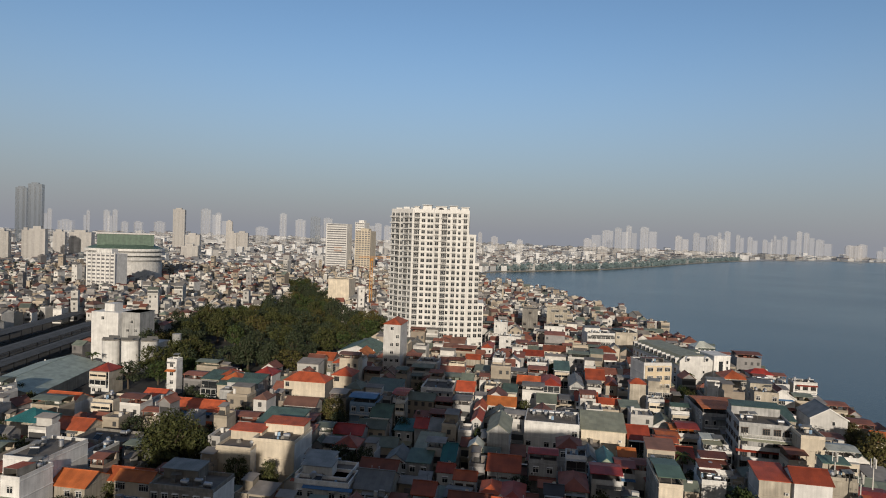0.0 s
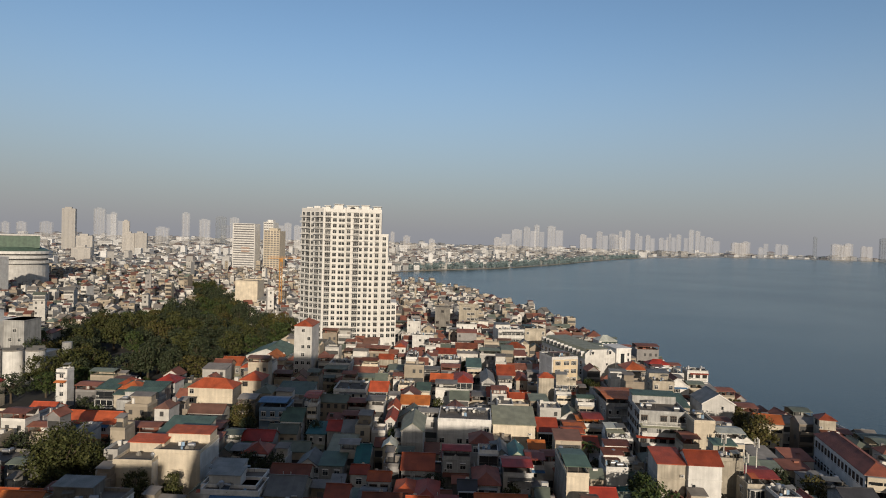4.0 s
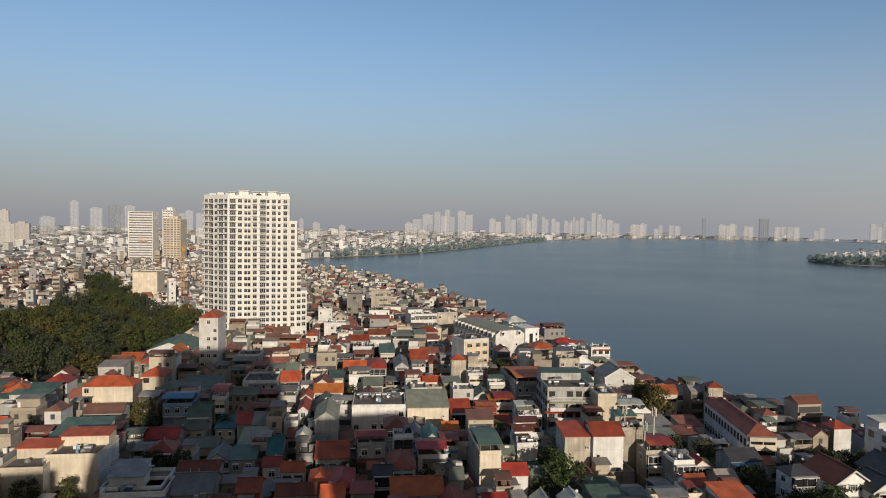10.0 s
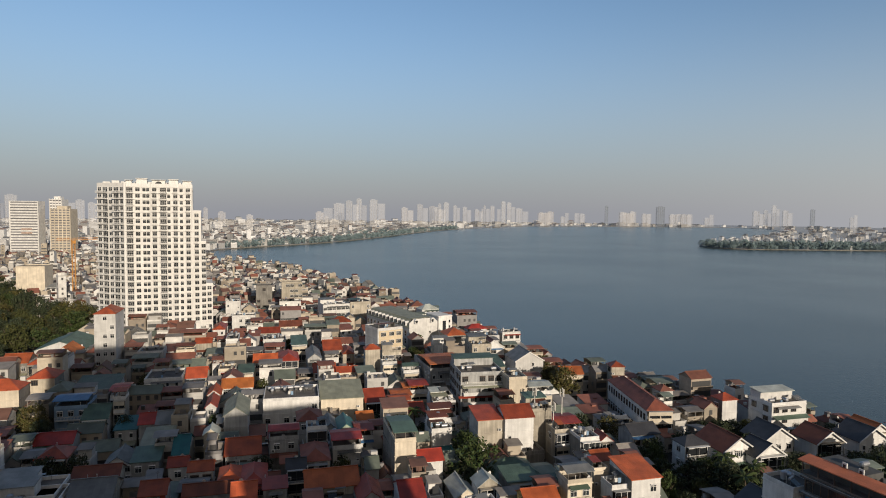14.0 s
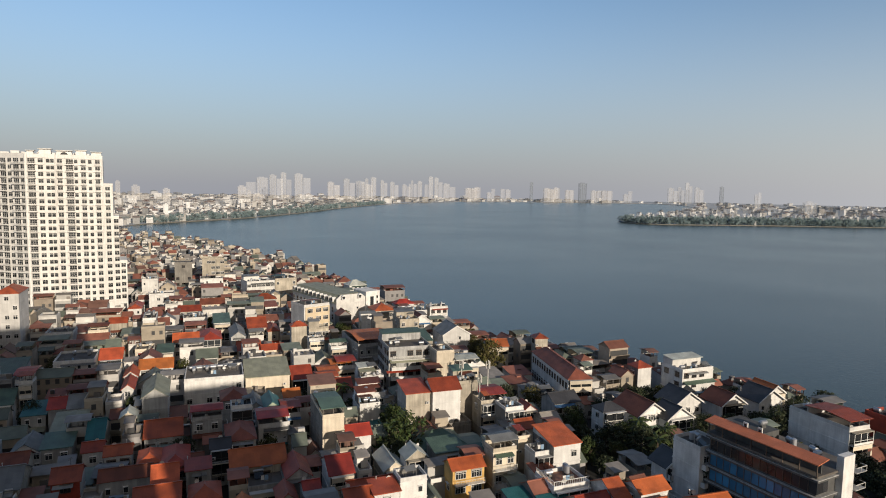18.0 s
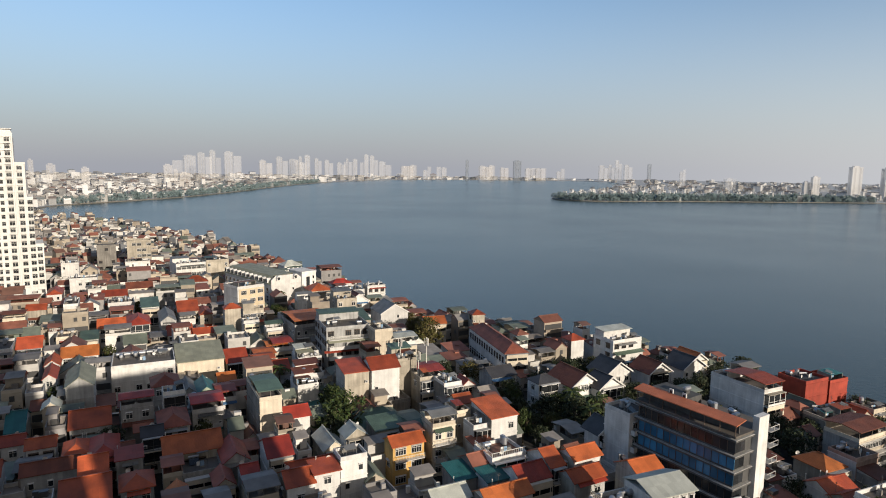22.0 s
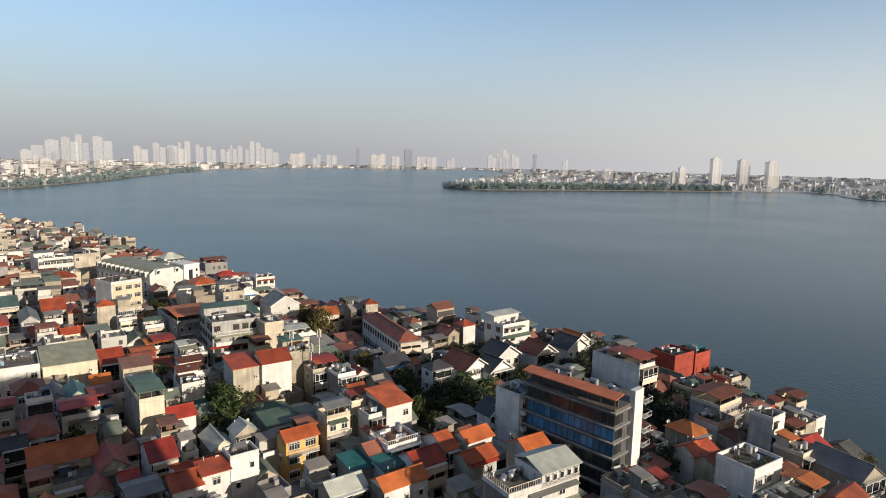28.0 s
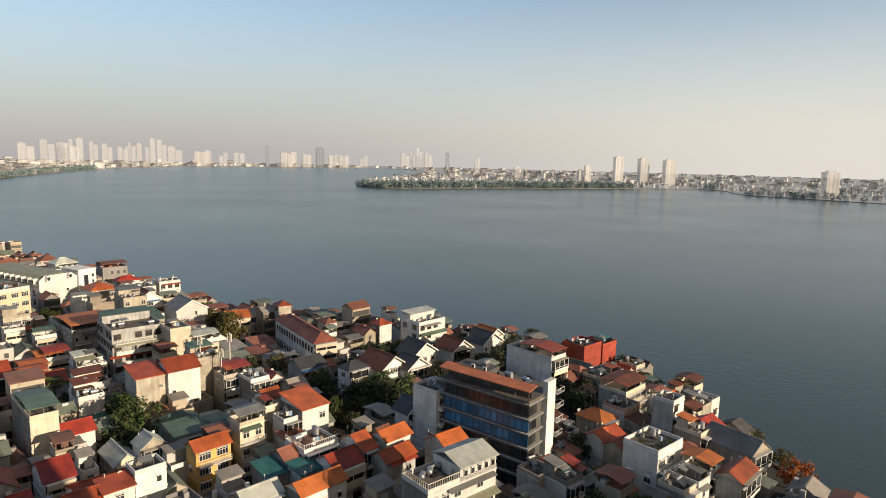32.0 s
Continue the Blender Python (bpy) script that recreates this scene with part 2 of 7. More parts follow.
LEAF = {
    "park": surface("park_foliage", (0.042, 0.054, 0.026), 0.7, vary=0.35, hue=0.03, island=True, stain=0.4, bump=0.0, spec=0.25),
    "bright": surface("garden_foliage", (0.048, 0.070, 0.020), 0.7, vary=0.35, hue=0.03, island=True, stain=0.3, bump=0.0, spec=0.25),
    "dry": surface("autumn_foliage", (0.088, 0.078, 0.024), 0.7, vary=0.35, hue=0.03, island=True, stain=0.3, bump=0.0, spec=0.25),
    # far leaves: haze put in as pale blue and half transparency
    "far": surface("haze_blue_foliage", (0.165, 0.225, 0.235), 0.8, alpha=0.5, vary=0.1, island=True, stain=0.3, bump=0.0, spec=0.25),
    "olive": surface("olive_foliage", (0.062, 0.068, 0.020), 0.7, vary=0.35, hue=0.02, island=True, stain=0.4, bump=0.0, spec=0.25),
    "rust": surface("rust_red_foliage", (0.34, 0.085, 0.015), 0.7, vary=0.35, hue=0.02, island=True, stain=0.3, bump=0.0, spec=0.25),
}
FAR_WALL = [surface("far_wall_%s" % k, c, 0.75, vary=0.35, grain=1.0, stain=0.2, bump=0.0, island=True) for k, c in
            (("white", (0.55, 0.535, 0.505)), ("cream", (0.40, 0.345, 0.27)), ("grey", (0.25, 0.24, 0.235)), ("buff", (0.31, 0.26, 0.205)))]
FAR_ROOF = [surface("far_roof_%s" % k, c, 0.7, vary=0.35, grain=1.0, stain=0.3, bump=0.0, island=True) for k, c in
            (("red", (0.25, 0.095, 0.062)), ("brown", (0.19, 0.095, 0.068)), ("grey", (0.21, 0.20, 0.19)), ("slab", (0.25, 0.225, 0.20)), ("green", (0.15, 0.175, 0.14)))]


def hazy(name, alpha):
    """Walls and roofs far across the city or the lake, haze put into colour and alpha."""
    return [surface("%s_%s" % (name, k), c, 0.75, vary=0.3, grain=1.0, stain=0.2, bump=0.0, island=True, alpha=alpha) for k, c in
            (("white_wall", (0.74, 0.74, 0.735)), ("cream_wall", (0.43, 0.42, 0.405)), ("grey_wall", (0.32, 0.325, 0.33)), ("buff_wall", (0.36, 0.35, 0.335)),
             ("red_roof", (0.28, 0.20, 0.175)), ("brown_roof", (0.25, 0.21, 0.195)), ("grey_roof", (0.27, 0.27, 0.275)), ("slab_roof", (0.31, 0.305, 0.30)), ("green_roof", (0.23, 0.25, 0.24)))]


FAR_DARK = surface("far_window_dark", (0.07, 0.07, 0.07), 0.3, bump=0.0, stain=0.1, island=True)
TOWER_WALL = surface("white_tower_paint", (0.69, 0.68, 0.655), 0.7, vary=0.06, grain=3.0, stain=0.10, streak=0.12)
# tower colours with distance haze put in: paled, partly see-through
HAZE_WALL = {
    "pale": surface("pale_haze_cladding", (0.60, 0.60, 0.605), 0.6, alpha=0.155, vary=0.15, grain=0.5, stain=0.1, bump=0.0),
    "buff": surface("buff_haze_cladding", (0.64, 0.62, 0.60), 0.6, alpha=0.185, vary=0.15, grain=0.5, stain=0.1, bump=0.0),
    "steel": surface("blue_grey_haze_wall", (0.16, 0.19, 0.22), 0.25, alpha=0.22, vary=0.15, grain=0.5, stain=0.1, bump=0.0),
    "glass": surface("dark_blue_haze_wall", (0.07, 0.10, 0.14), 0.3, alpha=0.5, vary=0.15, grain=0.5, stain=0.1, bump=0.0),
    "bright": surface("white_haze_cladding", (0.45, 0.43, 0.405), 0.6, alpha=0.75, vary=0.1, grain=0.5, stain=0.1, bump=0.0),
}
HAZE_WALL["sunny"] = surface("warm_white_haze_cladding", (0.62, 0.615, 0.61), 0.6, alpha=0.5, vary=0.15, grain=0.5, stain=0.1, bump=0.0)
# far windows, lightened and thinned so painted-in haze covers them
HAZE_DARK = surface("haze_pale_loggia", (0.36, 0.36, 0.365), 0.4, alpha=0.16, vary=0.1, bump=0.0, stain=0.1)
# near-black ground: deep shade between the houses is put into its colour
EARTH = surface("shade_dark_lanes", (0.036, 0.034, 0.031), 0.95, grain=2.0, stain=0.45, bump=0.3)
# far ground colour with haze painted in
HAZE_BANK = surface("haze_pale_ground", (0.44, 0.46, 0.47), 0.95, grain=0.2, stain=0.3, bump=0.0)
BANK = surface("stone_embankment", (0.24, 0.22, 0.19), 0.9, stain=0.4)
ROAD = surface("worn_asphalt", (0.055, 0.054, 0.052), 0.9, stain=0.3)


def water_material():
    m = bpy.data.materials.new("lake_water")
    m.use_nodes = True
    n, l = m.node_tree.nodes, m.node_tree.links
    p = n["Principled BSDF"]
    p.inputs["Base Color"].default_value = (0.044, 0.064, 0.065, 1)
    p.inputs["Roughness"].default_value, p.inputs["IOR"].default_value = 0.16, 1.27
    tex = n.new("ShaderNodeTexCoord")
    ripples, breeze = n.new("ShaderNodeTexNoise"), n.new("ShaderNodeTexNoise")
    ripples.inputs["Scale"].default_value, ripples.inputs["Detail"].default_value = 0.6, 4.0
    breeze.inputs["Scale"].default_value, breeze.inputs["Detail"].default_value = 0.006, 3.0
    for k in (ripples, breeze):
        l.new(tex.outputs["Object"], k.inputs["Vector"])
    rough = n.new("ShaderNodeMapRange")
    rough.inputs["To Min"].default_value, rough.inputs["To Max"].default_value = 0.18, 0.27
    l.new(breeze.outputs["Fac"], rough.inputs["Value"])
    l.new(rough.outputs[0], p.inputs["Roughness"])
    b = n.new("ShaderNodeBump")
    b.inputs["Strength"].default_value, b.inputs["Distance"].default_value = 0.15, 0.5
    l.new(ripples.outputs["Fac"], b.inputs["Height"])
    l.new(b.outputs[0], p.inputs["Normal"])
    return m


WATER = water_material()

# ---- ground, lake, the tower and unseen shading blocks behind the camera ----
NEAR_SHORE = [(46, 860), (98, 715), (134, 535), (152, 415), (149, 330), (152, 262), (153, 212), (170, 170), (186, 136), (192, 101),
              (188, 68), (179, 46), (158, 28), (145, 14), (133, -6), (120, -60), (95, -400)]
FAR_SHORE = [(1400, -500), (1480, 45), (1530, 180), (1560, 330), (1850, 420), (1660, 600), (1450, 710), (1250, 830), (1105, 880), (1035, 922), (1015, 985),
             (1060, 1060), (1400, 1300), (2300, 1800), (3000, 2500), (2733, 2792), (1947, 2992), (1570, 2829), (1088, 2395), (749, 1971),
             (514, 1607), (296, 1321), (163, 1208), (78, 1140), (40, 1060), (38, 960)]


def smooth(ring, closed=True):
    """Rounds the corners of a line (two rounds of cutting)."""
    for _ in range(2):
        out = []
        for (ax, ay), (bx, by) in zip(ring, ring[1:] + ring[:1]):
            out += [(0.75 * ax + 0.25 * bx, 0.75 * ay + 0.25 * by), (0.25 * ax + 0.75 * bx, 0.25 * ay + 0.75 * by)]
        ring = out
    return ring


SHORE = smooth(NEAR_SHORE + FAR_SHORE)


def inside(x, y, ring):
    hit = False
    for (ax, ay), (bx, by) in zip(ring, ring[1:] + ring[:1]):
        if (ay > y) != (by > y) and x < (bx - ax) * (y - ay) / (by - ay) + ax:
            hit = not hit
    return hit


def shore_gap(x, y):
    best = 1e9
    for (ax, ay), (bx, by) in zip(SHORE, SHORE[1:] + SHORE[:1]):
        dx, dy = bx - ax, by - ay
        k = max(0.0, min(1.0, ((x - ax) * dx + (y - ay) * dy) / (dx * dx + dy * dy)))
        best = min(best, math.hypot(ax + k * dx - x, ay + k * dy - y))
    return best


def sheet(name, rings, z, mat):
    bm = bmesh.new()
    edges = []
    for ring in rings:
        vs = [bm.verts.new((x, y, z)) for x, y in ring]
        edges += [bm.edges.new((a, b)) for a, b in zip(vs, vs[1:] + vs[:1])]
    bmesh.ops.triangle_fill(bm, edges=edges, use_beauty=True, normal=(0, 0, 1))
    me = bpy.data.meshes.new(name)
    bm.to_mesh(me)
    bm.free()
    me.materials.append(mat)
    return new(name, me)


tagged(sheet("ground", [[polar(a * 5, 4900) for a in range(72)], SHORE], 0.0, EARTH), "lanes and yards between closely packed houses, darkened for shade", "ground", kind="structure")
tagged(sheet("water", [SHORE], -0.9, WATER), "wide calm grey-blue lake under morning haze", "lake", kind="structure")
# two sheets added over the ground, pale to imitate distance haze
tagged(sheet("far_city_ground", [[polar(a, 900) for a in range(-44, 4, 2)] + [polar(a, 4850) for a in range(2, -46, -2)]], 0.08, HAZE_BANK), "ground under the far-off city, paled to imitate haze", "ground", kind="structure")
tagged(sheet("far_bank", [SHORE[68:168] + [polar(a, 4850) for a in range(3, 111, 4)]], 0.08, HAZE_BANK), "built-up ground across the lake, paled to imitate haze", "ground", kind="structure")
bank = Shape()
for (ax, ay), (bx, by) in zip(SHORE, SHORE[1:] + SHORE[:1]):
    bank.add([(ax, ay, -1.5), (bx, by, -1.5), (bx, by, 0.35), (ax, ay, 0.35)], [(0, 1, 2, 3)])
    d = math.hypot(bx - ax, by - ay)
    nx, ny = (by - ay) / d * 0.5, -(bx - ax) / d * 0.5
    if inside(ax + nx * 4, ay + ny * 4, SHORE):
        nx, ny = -nx, -ny
    bank.slab((ax, ay, 0.36), (bx, by, 0.36), (bx + nx, by + ny, 0.36), (ax + nx, ay + ny, 0.36), 0.5)
tagged(part("embankment", bank, BANK), "low pale stone embankment along the lake", "embankment", kind="structure")
# out of view; blocks placed and sized for the shade they cast on the streets
own = Shape().box(-18.0, 19.5, -30, -1.6, 0, 78).box(-26.7, -18.0, -30, -1.6, 0, 55).box(24.0, 51.5, -30, -1.6, 0, 58).box(-60, -34.2, -30, -1.6, 0, 51).box(90, 114, -34, -8, 0, 23)
for k in range(1, 27):
    own.box(-18.2, 19.7, -30.2, -1.45, k * 3.3 - 0.2, k * 3.3)
tagged(part("wall_behind", own, WALL["white"]), "white high-rise the view looks out from, with unseen shade-casting blocks", "building", kind="structure")

# ---- houses: makers ----
TAKEN = []          # footprints that are built on: x, y, half width, half depth, yaw


def claim(x, y, w, d, yaw):
    TAKEN.append((x, y, w / 2, d / 2, radians(yaw), math.hypot(w, d) / 2))


def is_free(x, y, w, d, yaw, slack=0.8):
    r = math.hypot(w, d) / 2
    c, s = math.cos(radians(yaw)), math.sin(radians(yaw))
    spots = [(x + c * a * w / 2 - s * b * d / 2, y + s * a * w / 2 + c * b * d / 2) for a in (-1, -0.33, 0.33, 1) for b in (-1, -0.33, 0.33, 1)]
    for tx, ty, hw, hd, ty_yaw, tr in TAKEN:
        if math.hypot(tx - x, ty - y) > r + tr:
            continue
        cc, ss = math.cos(ty_yaw), math.sin(ty_yaw)
        for px, py in spots:
            dx, dy = px - tx, py - ty
            if abs(cc * dx + ss * dy) < hw - slack and abs(-ss * dx + cc * dy) < hd - slack:
                return False
        dx, dy = tx - x, ty - y
        if abs(c * dx + s * dy) < w / 2 - slack and abs(-s * dx + c * dy) < d / 2 - slack:
            return False
    return True


def window_mesh(name, w, h, frame_mat, leaves=2, sill=True):
    """A window in one piece: frame, bars and sill, with the glass set back."""
    t, bar = 0.08, 0.06
    xs = [-w / 2 - t, -w / 2]
    for k in range(1, leaves):
        xs += [-w / 2 + w * k / leaves - bar / 2, -w / 2 + w * k / leaves + bar / 2]
    xs += [w / 2, w / 2 + t]
    zs = [-t, 0.0, h * 0.68, h * 0.68 + bar, h, h + t] if h > 1.35 else [-t, 0.0, h, h + t]
    f, g = -0.09, -0.02
    s = Shape()
    for i, (x0, x1) in enumerate(zip(xs, xs[1:])):
        for j, (z0, z1) in enumerate(zip(zs, zs[1:])):
            if i % 2 and j % 2:
                s.add([(x0, g, z0), (x1, g, z0), (x1, g, z1), (x0, g, z1)], [(0, 1, 2, 3)], 1)
                s.add([(x0, f, z0), (x1, f, z0), (x1, f, z1), (x0, f, z1), (x0, g, z0), (x1, g, z0), (x1, g, z1), (x0, g, z1)],
                      [(0, 4, 5, 1), (1, 5, 6, 2), (2, 6, 7, 3), (3, 7, 4, 0)])
            else:
                s.add([(x0, f, z0), (x1, f, z0), (x1, f, z1), (x0, f, z1)], [(0, 1, 2, 3)])
    x0, x1, z0, z1 = xs[0], xs[-1], zs[0], zs[-1]
    s.add([(x0, f, z0), (x1, f, z0), (x1, f, z1), (x0, f, z1), (x0, 0.04, z0), (x1, 0.04, z0), (x1, 0.04, z1), (x0, 0.04, z1)],
          [(0, 1, 5, 4), (1, 2, 6, 5), (2, 3, 7, 6), (3, 0, 4, 7)])
    if sill:                                # a small rain hood over the window
        s.add([(x0, 0.04, z1), (x1, 0.04, z1), (x1, -0.42, z1 - 0.06), (x0, -0.42, z1 - 0.06), (x0, 0.04, z1 + 0.1), (x1, 0.04, z1 + 0.1), (x1, -0.42, z1 + 0.02), (x0, -0.42, z1 + 0.02)],
              [(0, 1, 2, 3), (7, 6, 5, 4), (3, 2, 6, 7), (0, 3, 7, 4), (2, 1, 5, 6), (1, 0, 4, 5)])
    return s.mesh(name, [frame_mat, GLASS])


WINDOWS = [window_mesh("window", 1.3, 1.4, FRAME), window_mesh("window", 0.8, 1.2, FRAME, 1), window_mesh("window", 1.7, 1.5, DARK_FRAME, 3),
           window_mesh("window", 1.1, 2.1, DARK_FRAME, 2, False), window_mesh("window", 2.2, 1.5, FRAME, 4)]


def ring_wall(w, d, t, z0, z1):
    """A low wall round a flat roof, in one piece."""
    o = [(-w / 2, -d / 2), (w / 2, -d / 2), (w / 2, d / 2), (-w / 2, d / 2)]
    i = [(-w / 2 + t, -d / 2 + t), (w / 2 - t, -d / 2 + t), (w / 2 - t, d / 2 - t), (-w / 2 + t, d / 2 - t)]
    s = Shape()
    for k in range(4):
        n = (k + 1) % 4
        p = [(*o[k], z0), (*o[n], z0), (*o[n], z1), (*o[k], z1), (*i[k], z0), (*i[n], z0), (*i[n], z1), (*i[k], z1)]
        s.add(p, [(0, 1, 2, 3), (5, 4, 7, 6), (3, 2, 6, 7)])
    return s


def roof_shapes(kind, w, d, h, over=0.35):
    """The roof, and what else it needs in the walls' material."""
    roof, wall, extra = Shape(), Shape(), Shape()
    wall.rim = None
    a, b, t = w / 2 + over, d / 2 + over, 0.14
    if kind == "gable_y":
        rise = min(0.30 * w + 0.3, 3.3)
        e = h - over * rise / (w / 2)
        roof.slab((-a, -b, e), (0, -b, h + rise), (0, b, h + rise), (-a, b, e), -t)
        roof.slab((0, -b, h + rise), (a, -b, e), (a, b, e), (0, b, h + rise), -t)
        roof.box(-0.15, 0.15, -b, b, h + rise + t - 0.04, h + rise + t + 0.12)
        for y in (-d / 2, d / 2):
            wall.add([(-w / 2, y, h), (w / 2, y, h), (0, y, h + rise)], [(0, 1, 2)])
    elif kind == "gable_x":
        rise = min(0.22 * d + 0.3, 2.8)
        e = h - over * rise / (d / 2)
        roof.slab((-a, -b, e), (a, -b, e), (a, 0, h + rise), (-a, 0, h + rise), -t)
        roof.slab((-a, 0, h + rise), (a, 0, h + rise), (a, b, e), (-a, b, e), -t)
        roof.box(-a, a, -0.15, 0.15, h + rise + t - 0.04, h + rise + t + 0.12)
        for x in (-w / 2, w / 2):
            wall.add([(x, -d / 2, h), (x, d / 2, h), (x, 0, h + rise)], [(0, 1, 2)])
    elif kind == "hip":
        rise = 0.27 * min(w, d) + 0.2
        k = max(w, d) / 2 - min(w, d) / 2 + 0.3
        p, q = ((-k, 0, h + rise), (k, 0, h + rise)) if w >= d else ((0, -k, h + rise), (0, k, h + rise))
        c = [(-a, -b, h), (a, -b, h), (a, b, h), (-a, b, h)]
        low = [(x, y, z - t) for x, y, z in c]
        if w >= d:
            roof.add(c + [p, q] + low, [(0, 1, 5, 4), (1, 2, 5), (2, 3, 4, 5), (3, 0, 4), (9, 8, 7, 6), (0, 6, 7, 1), (1, 7, 8, 2), (2, 8, 9, 3), (3, 9, 6, 0)])
        else:
            roof.add(c + [p, q] + low, [(0, 1, 4), (1, 2, 5, 4), (2, 3, 5), (3, 0, 4, 5), (9, 8, 7, 6), (0, 6, 7, 1), (1, 7, 8, 2), (2, 8, 9, 3), (3, 9, 6, 0)])
        roof.tube(p, q, 0.14, n=6)
    elif kind == "shed":
        roof.slab((-a, -b, h + 0.1), (a, -b, h + 0.1), (a, b, h + 0.1 + 0.16 * d), (-a, b, h + 0.1 + 0.16 * d), -t)
        for x in (-w / 2, w / 2):
            wall.add([(x, -d / 2, h), (x, d / 2, h), (x, d / 2, h + 0.16 * d)], [(0, 1, 2)])
        wall.add([(-w / 2, d / 2, h), (w / 2, d / 2, h), (w / 2, d / 2, h + 0.16 * d), (-w / 2, d / 2, h + 0.16 * d)], [(0, 1, 2, 3)])
    else:                                   # flat, or a canopy on posts over a flat terrace
        wall.rim = ring_wall(w, d, 0.2, h, h + 0.8)
        extra.box(-w / 2 + 0.2, w / 2 - 0.2, -d / 2 + 0.2, d / 2 - 0.2, h - 0.1, h + 0.06)
        if kind == "canopy":
            top, y0 = h + 2.2, -d / 2 + 0.1
            y1 = d / 2 - 0.1 if d < 9 else d * 0.2
            roof.slab((-a, y0 - 0.5, top), (a, y0 - 0.5, top), (a, (y0 + y1) / 2, top + 0.6), (-a, (y0 + y1) / 2, top + 0.6), -t)
            roof.slab((-a, (y0 + y1) / 2, top + 0.6), (a, (y0 + y1) / 2, top + 0.6), (a, y1 + 0.4, top), (-a, y1 + 0.4, top), -t)
            wall.box(-w / 2 + 0.2, w / 2 - 0.2, y1 - 0.2, y1, h + 0.06, top + 0.1)
            for x in (-w / 2 + 0.15, 0, w / 2 - 0.15):
                extra.box(x - 0.07, x + 0.07, y0, y0 + 0.14, h + 0.06, top + 0.15)
        elif kind == "hut":
            y1, x1 = d / 2 - 0.25, w * (0.48 if int(w * 100) % 3 else 0.1) - 0.25
            y0 = y1 - min(4.5, d * 0.45)
            wall.box(-w / 2 + 0.25, x1, y0, y1, h + 0.06, h + 2.5)
            roof.slab((-w / 2, y0 - 0.7, h + 2.5), (x1 + 0.3, y0 - 0.7, h + 2.5), (x1 + 0.3, y1 + 0.2, h + 3.0), (-w / 2, y1 + 0.2, h + 3.0), -t)
    return roof, wall, extra


def storey_walls(w, d, h, bands=True, side=0):
    """Outer walls in one piece, with a thin ledge at every floor; side: the slot of the three walls beside and behind the front."""
    n = max(1, round(h / 3.3))
    line = [(-0.4, 0.0)]
    for k in range(1, n + 1) if bands else ():
        z = h * k / n
        line += [(z - 0.24, 0.0), (z - 0.24, 0.11), (z - 0.05, 0.11), (z - 0.05, 0.0)]
    line.append((h, 0.0))
    s = Shape()
    s.v = [(sx * (w / 2 + o), sy * (d / 2 + o), z) for z, o in line for sx, sy in ((-1, -1), (1, -1), (1, 1), (-1, 1))]
    s.f = [[4 * k + i, 4 * k + (i + 1) % 4, 4 * k + 4 + (i + 1) % 4, 4 * k + 4 + i] for k in range(len(line) - 1) for i in range(4)]
    s.f.append([4 * len(line) - 4, 4 * len(line) - 3, 4 * len(line) - 2, 4 * len(line) - 1])
    s.m = [side if k % 4 else 0 for k in range(len(s.f) - 1)] + [0]
    return s


def place(root, mesh, x, y, z, turn, name="window", label=""):
    ob = new(name, mesh)
    ob.parent = root
    ob.matrix_basis = pose(x, y, z, 0, 0, turn)
    return tagged(ob, label)


def balcony(root, x, y, z, w, out, turn=0, solid=False):
    ob = part("balcony", Shape().box(-w / 2, w / 2, -out, 0, -0.14, 0), WALL["white"], root)
    ob.matrix_basis = pose(x, y, z, 0, 0, turn)
    s = Shape()
    if solid:
        s.box(-w / 2, w / 2, -out, -out + 0.1, 0, 0.95).box(-w / 2, -w / 2 + 0.1, -out, 0, 0, 0.95).box(w / 2 - 0.1, w / 2, -out, 0, 0, 0.95)
        part("parapet", s, WALL["white"], ob)
    else:
        s.box(-w / 2, w / 2, -out, -out + 0.06, 0.92, 1.0)
        n = max(4, int(w / 0.35))
        for k in range(n + 1):
            xx = -w / 2 + 0.03 + (w - 0.06) * k / n
            s.box(xx - 0.025, xx + 0.025, -out + 0.01, -out + 0.05, 0, 0.92)
        part("railing", s, RAIL_WHITE, ob)
    return ob


AWNINGS = [Shape().slab((-1.0, -1.1, 0), (1.0, -1.1, 0), (1.0, 0, 0.38), (-1.0, 0, 0.38), 0.05).mesh("awning", ROOF[k]) for k in ("green", "grey", "red", "blue", "grey")]
AIRCON = Shape().box(-0.42, 0.42, -0.42, -0.1, 0, 0.58).box(-0.3, 0.2, -0.44, -0.42, 0.06, 0.52, 1).mesh("air_conditioner", [FRAME, IRON])
POLE = Shape().tube((0, 0, 0), (0, 0, 2.6), 0.035, n=5).box(-0.5, 0.5, -0.02, 0.02, 2.2, 2.25).box(-0.35, 0.35, -0.02, 0.02, 2.5, 2.55).mesh("aerial", IRON)
RACK = Shape().box(-1.2, -1.15, -0.03, 0.03, 0, 1.7).box(1.15, 1.2, -0.03, 0.03, 0, 1.7).box(-1.2, 1.2, -0.03, 0.03, 1.66, 1.7).box(-0.9, -0.3, -0.015, 0.015, 0.75, 1.66, 1).box(-0.2, 0.5, -0.015, 0.015, 0.6, 1.66, 2).mesh("drying_rack", [IRON, WALL["white"], WALL["blue"]])
PLANTER = Shape().box(-0.7, 0.7, -0.25, 0.25, 0, 0.4).mesh("planter", ROOF["tile"])


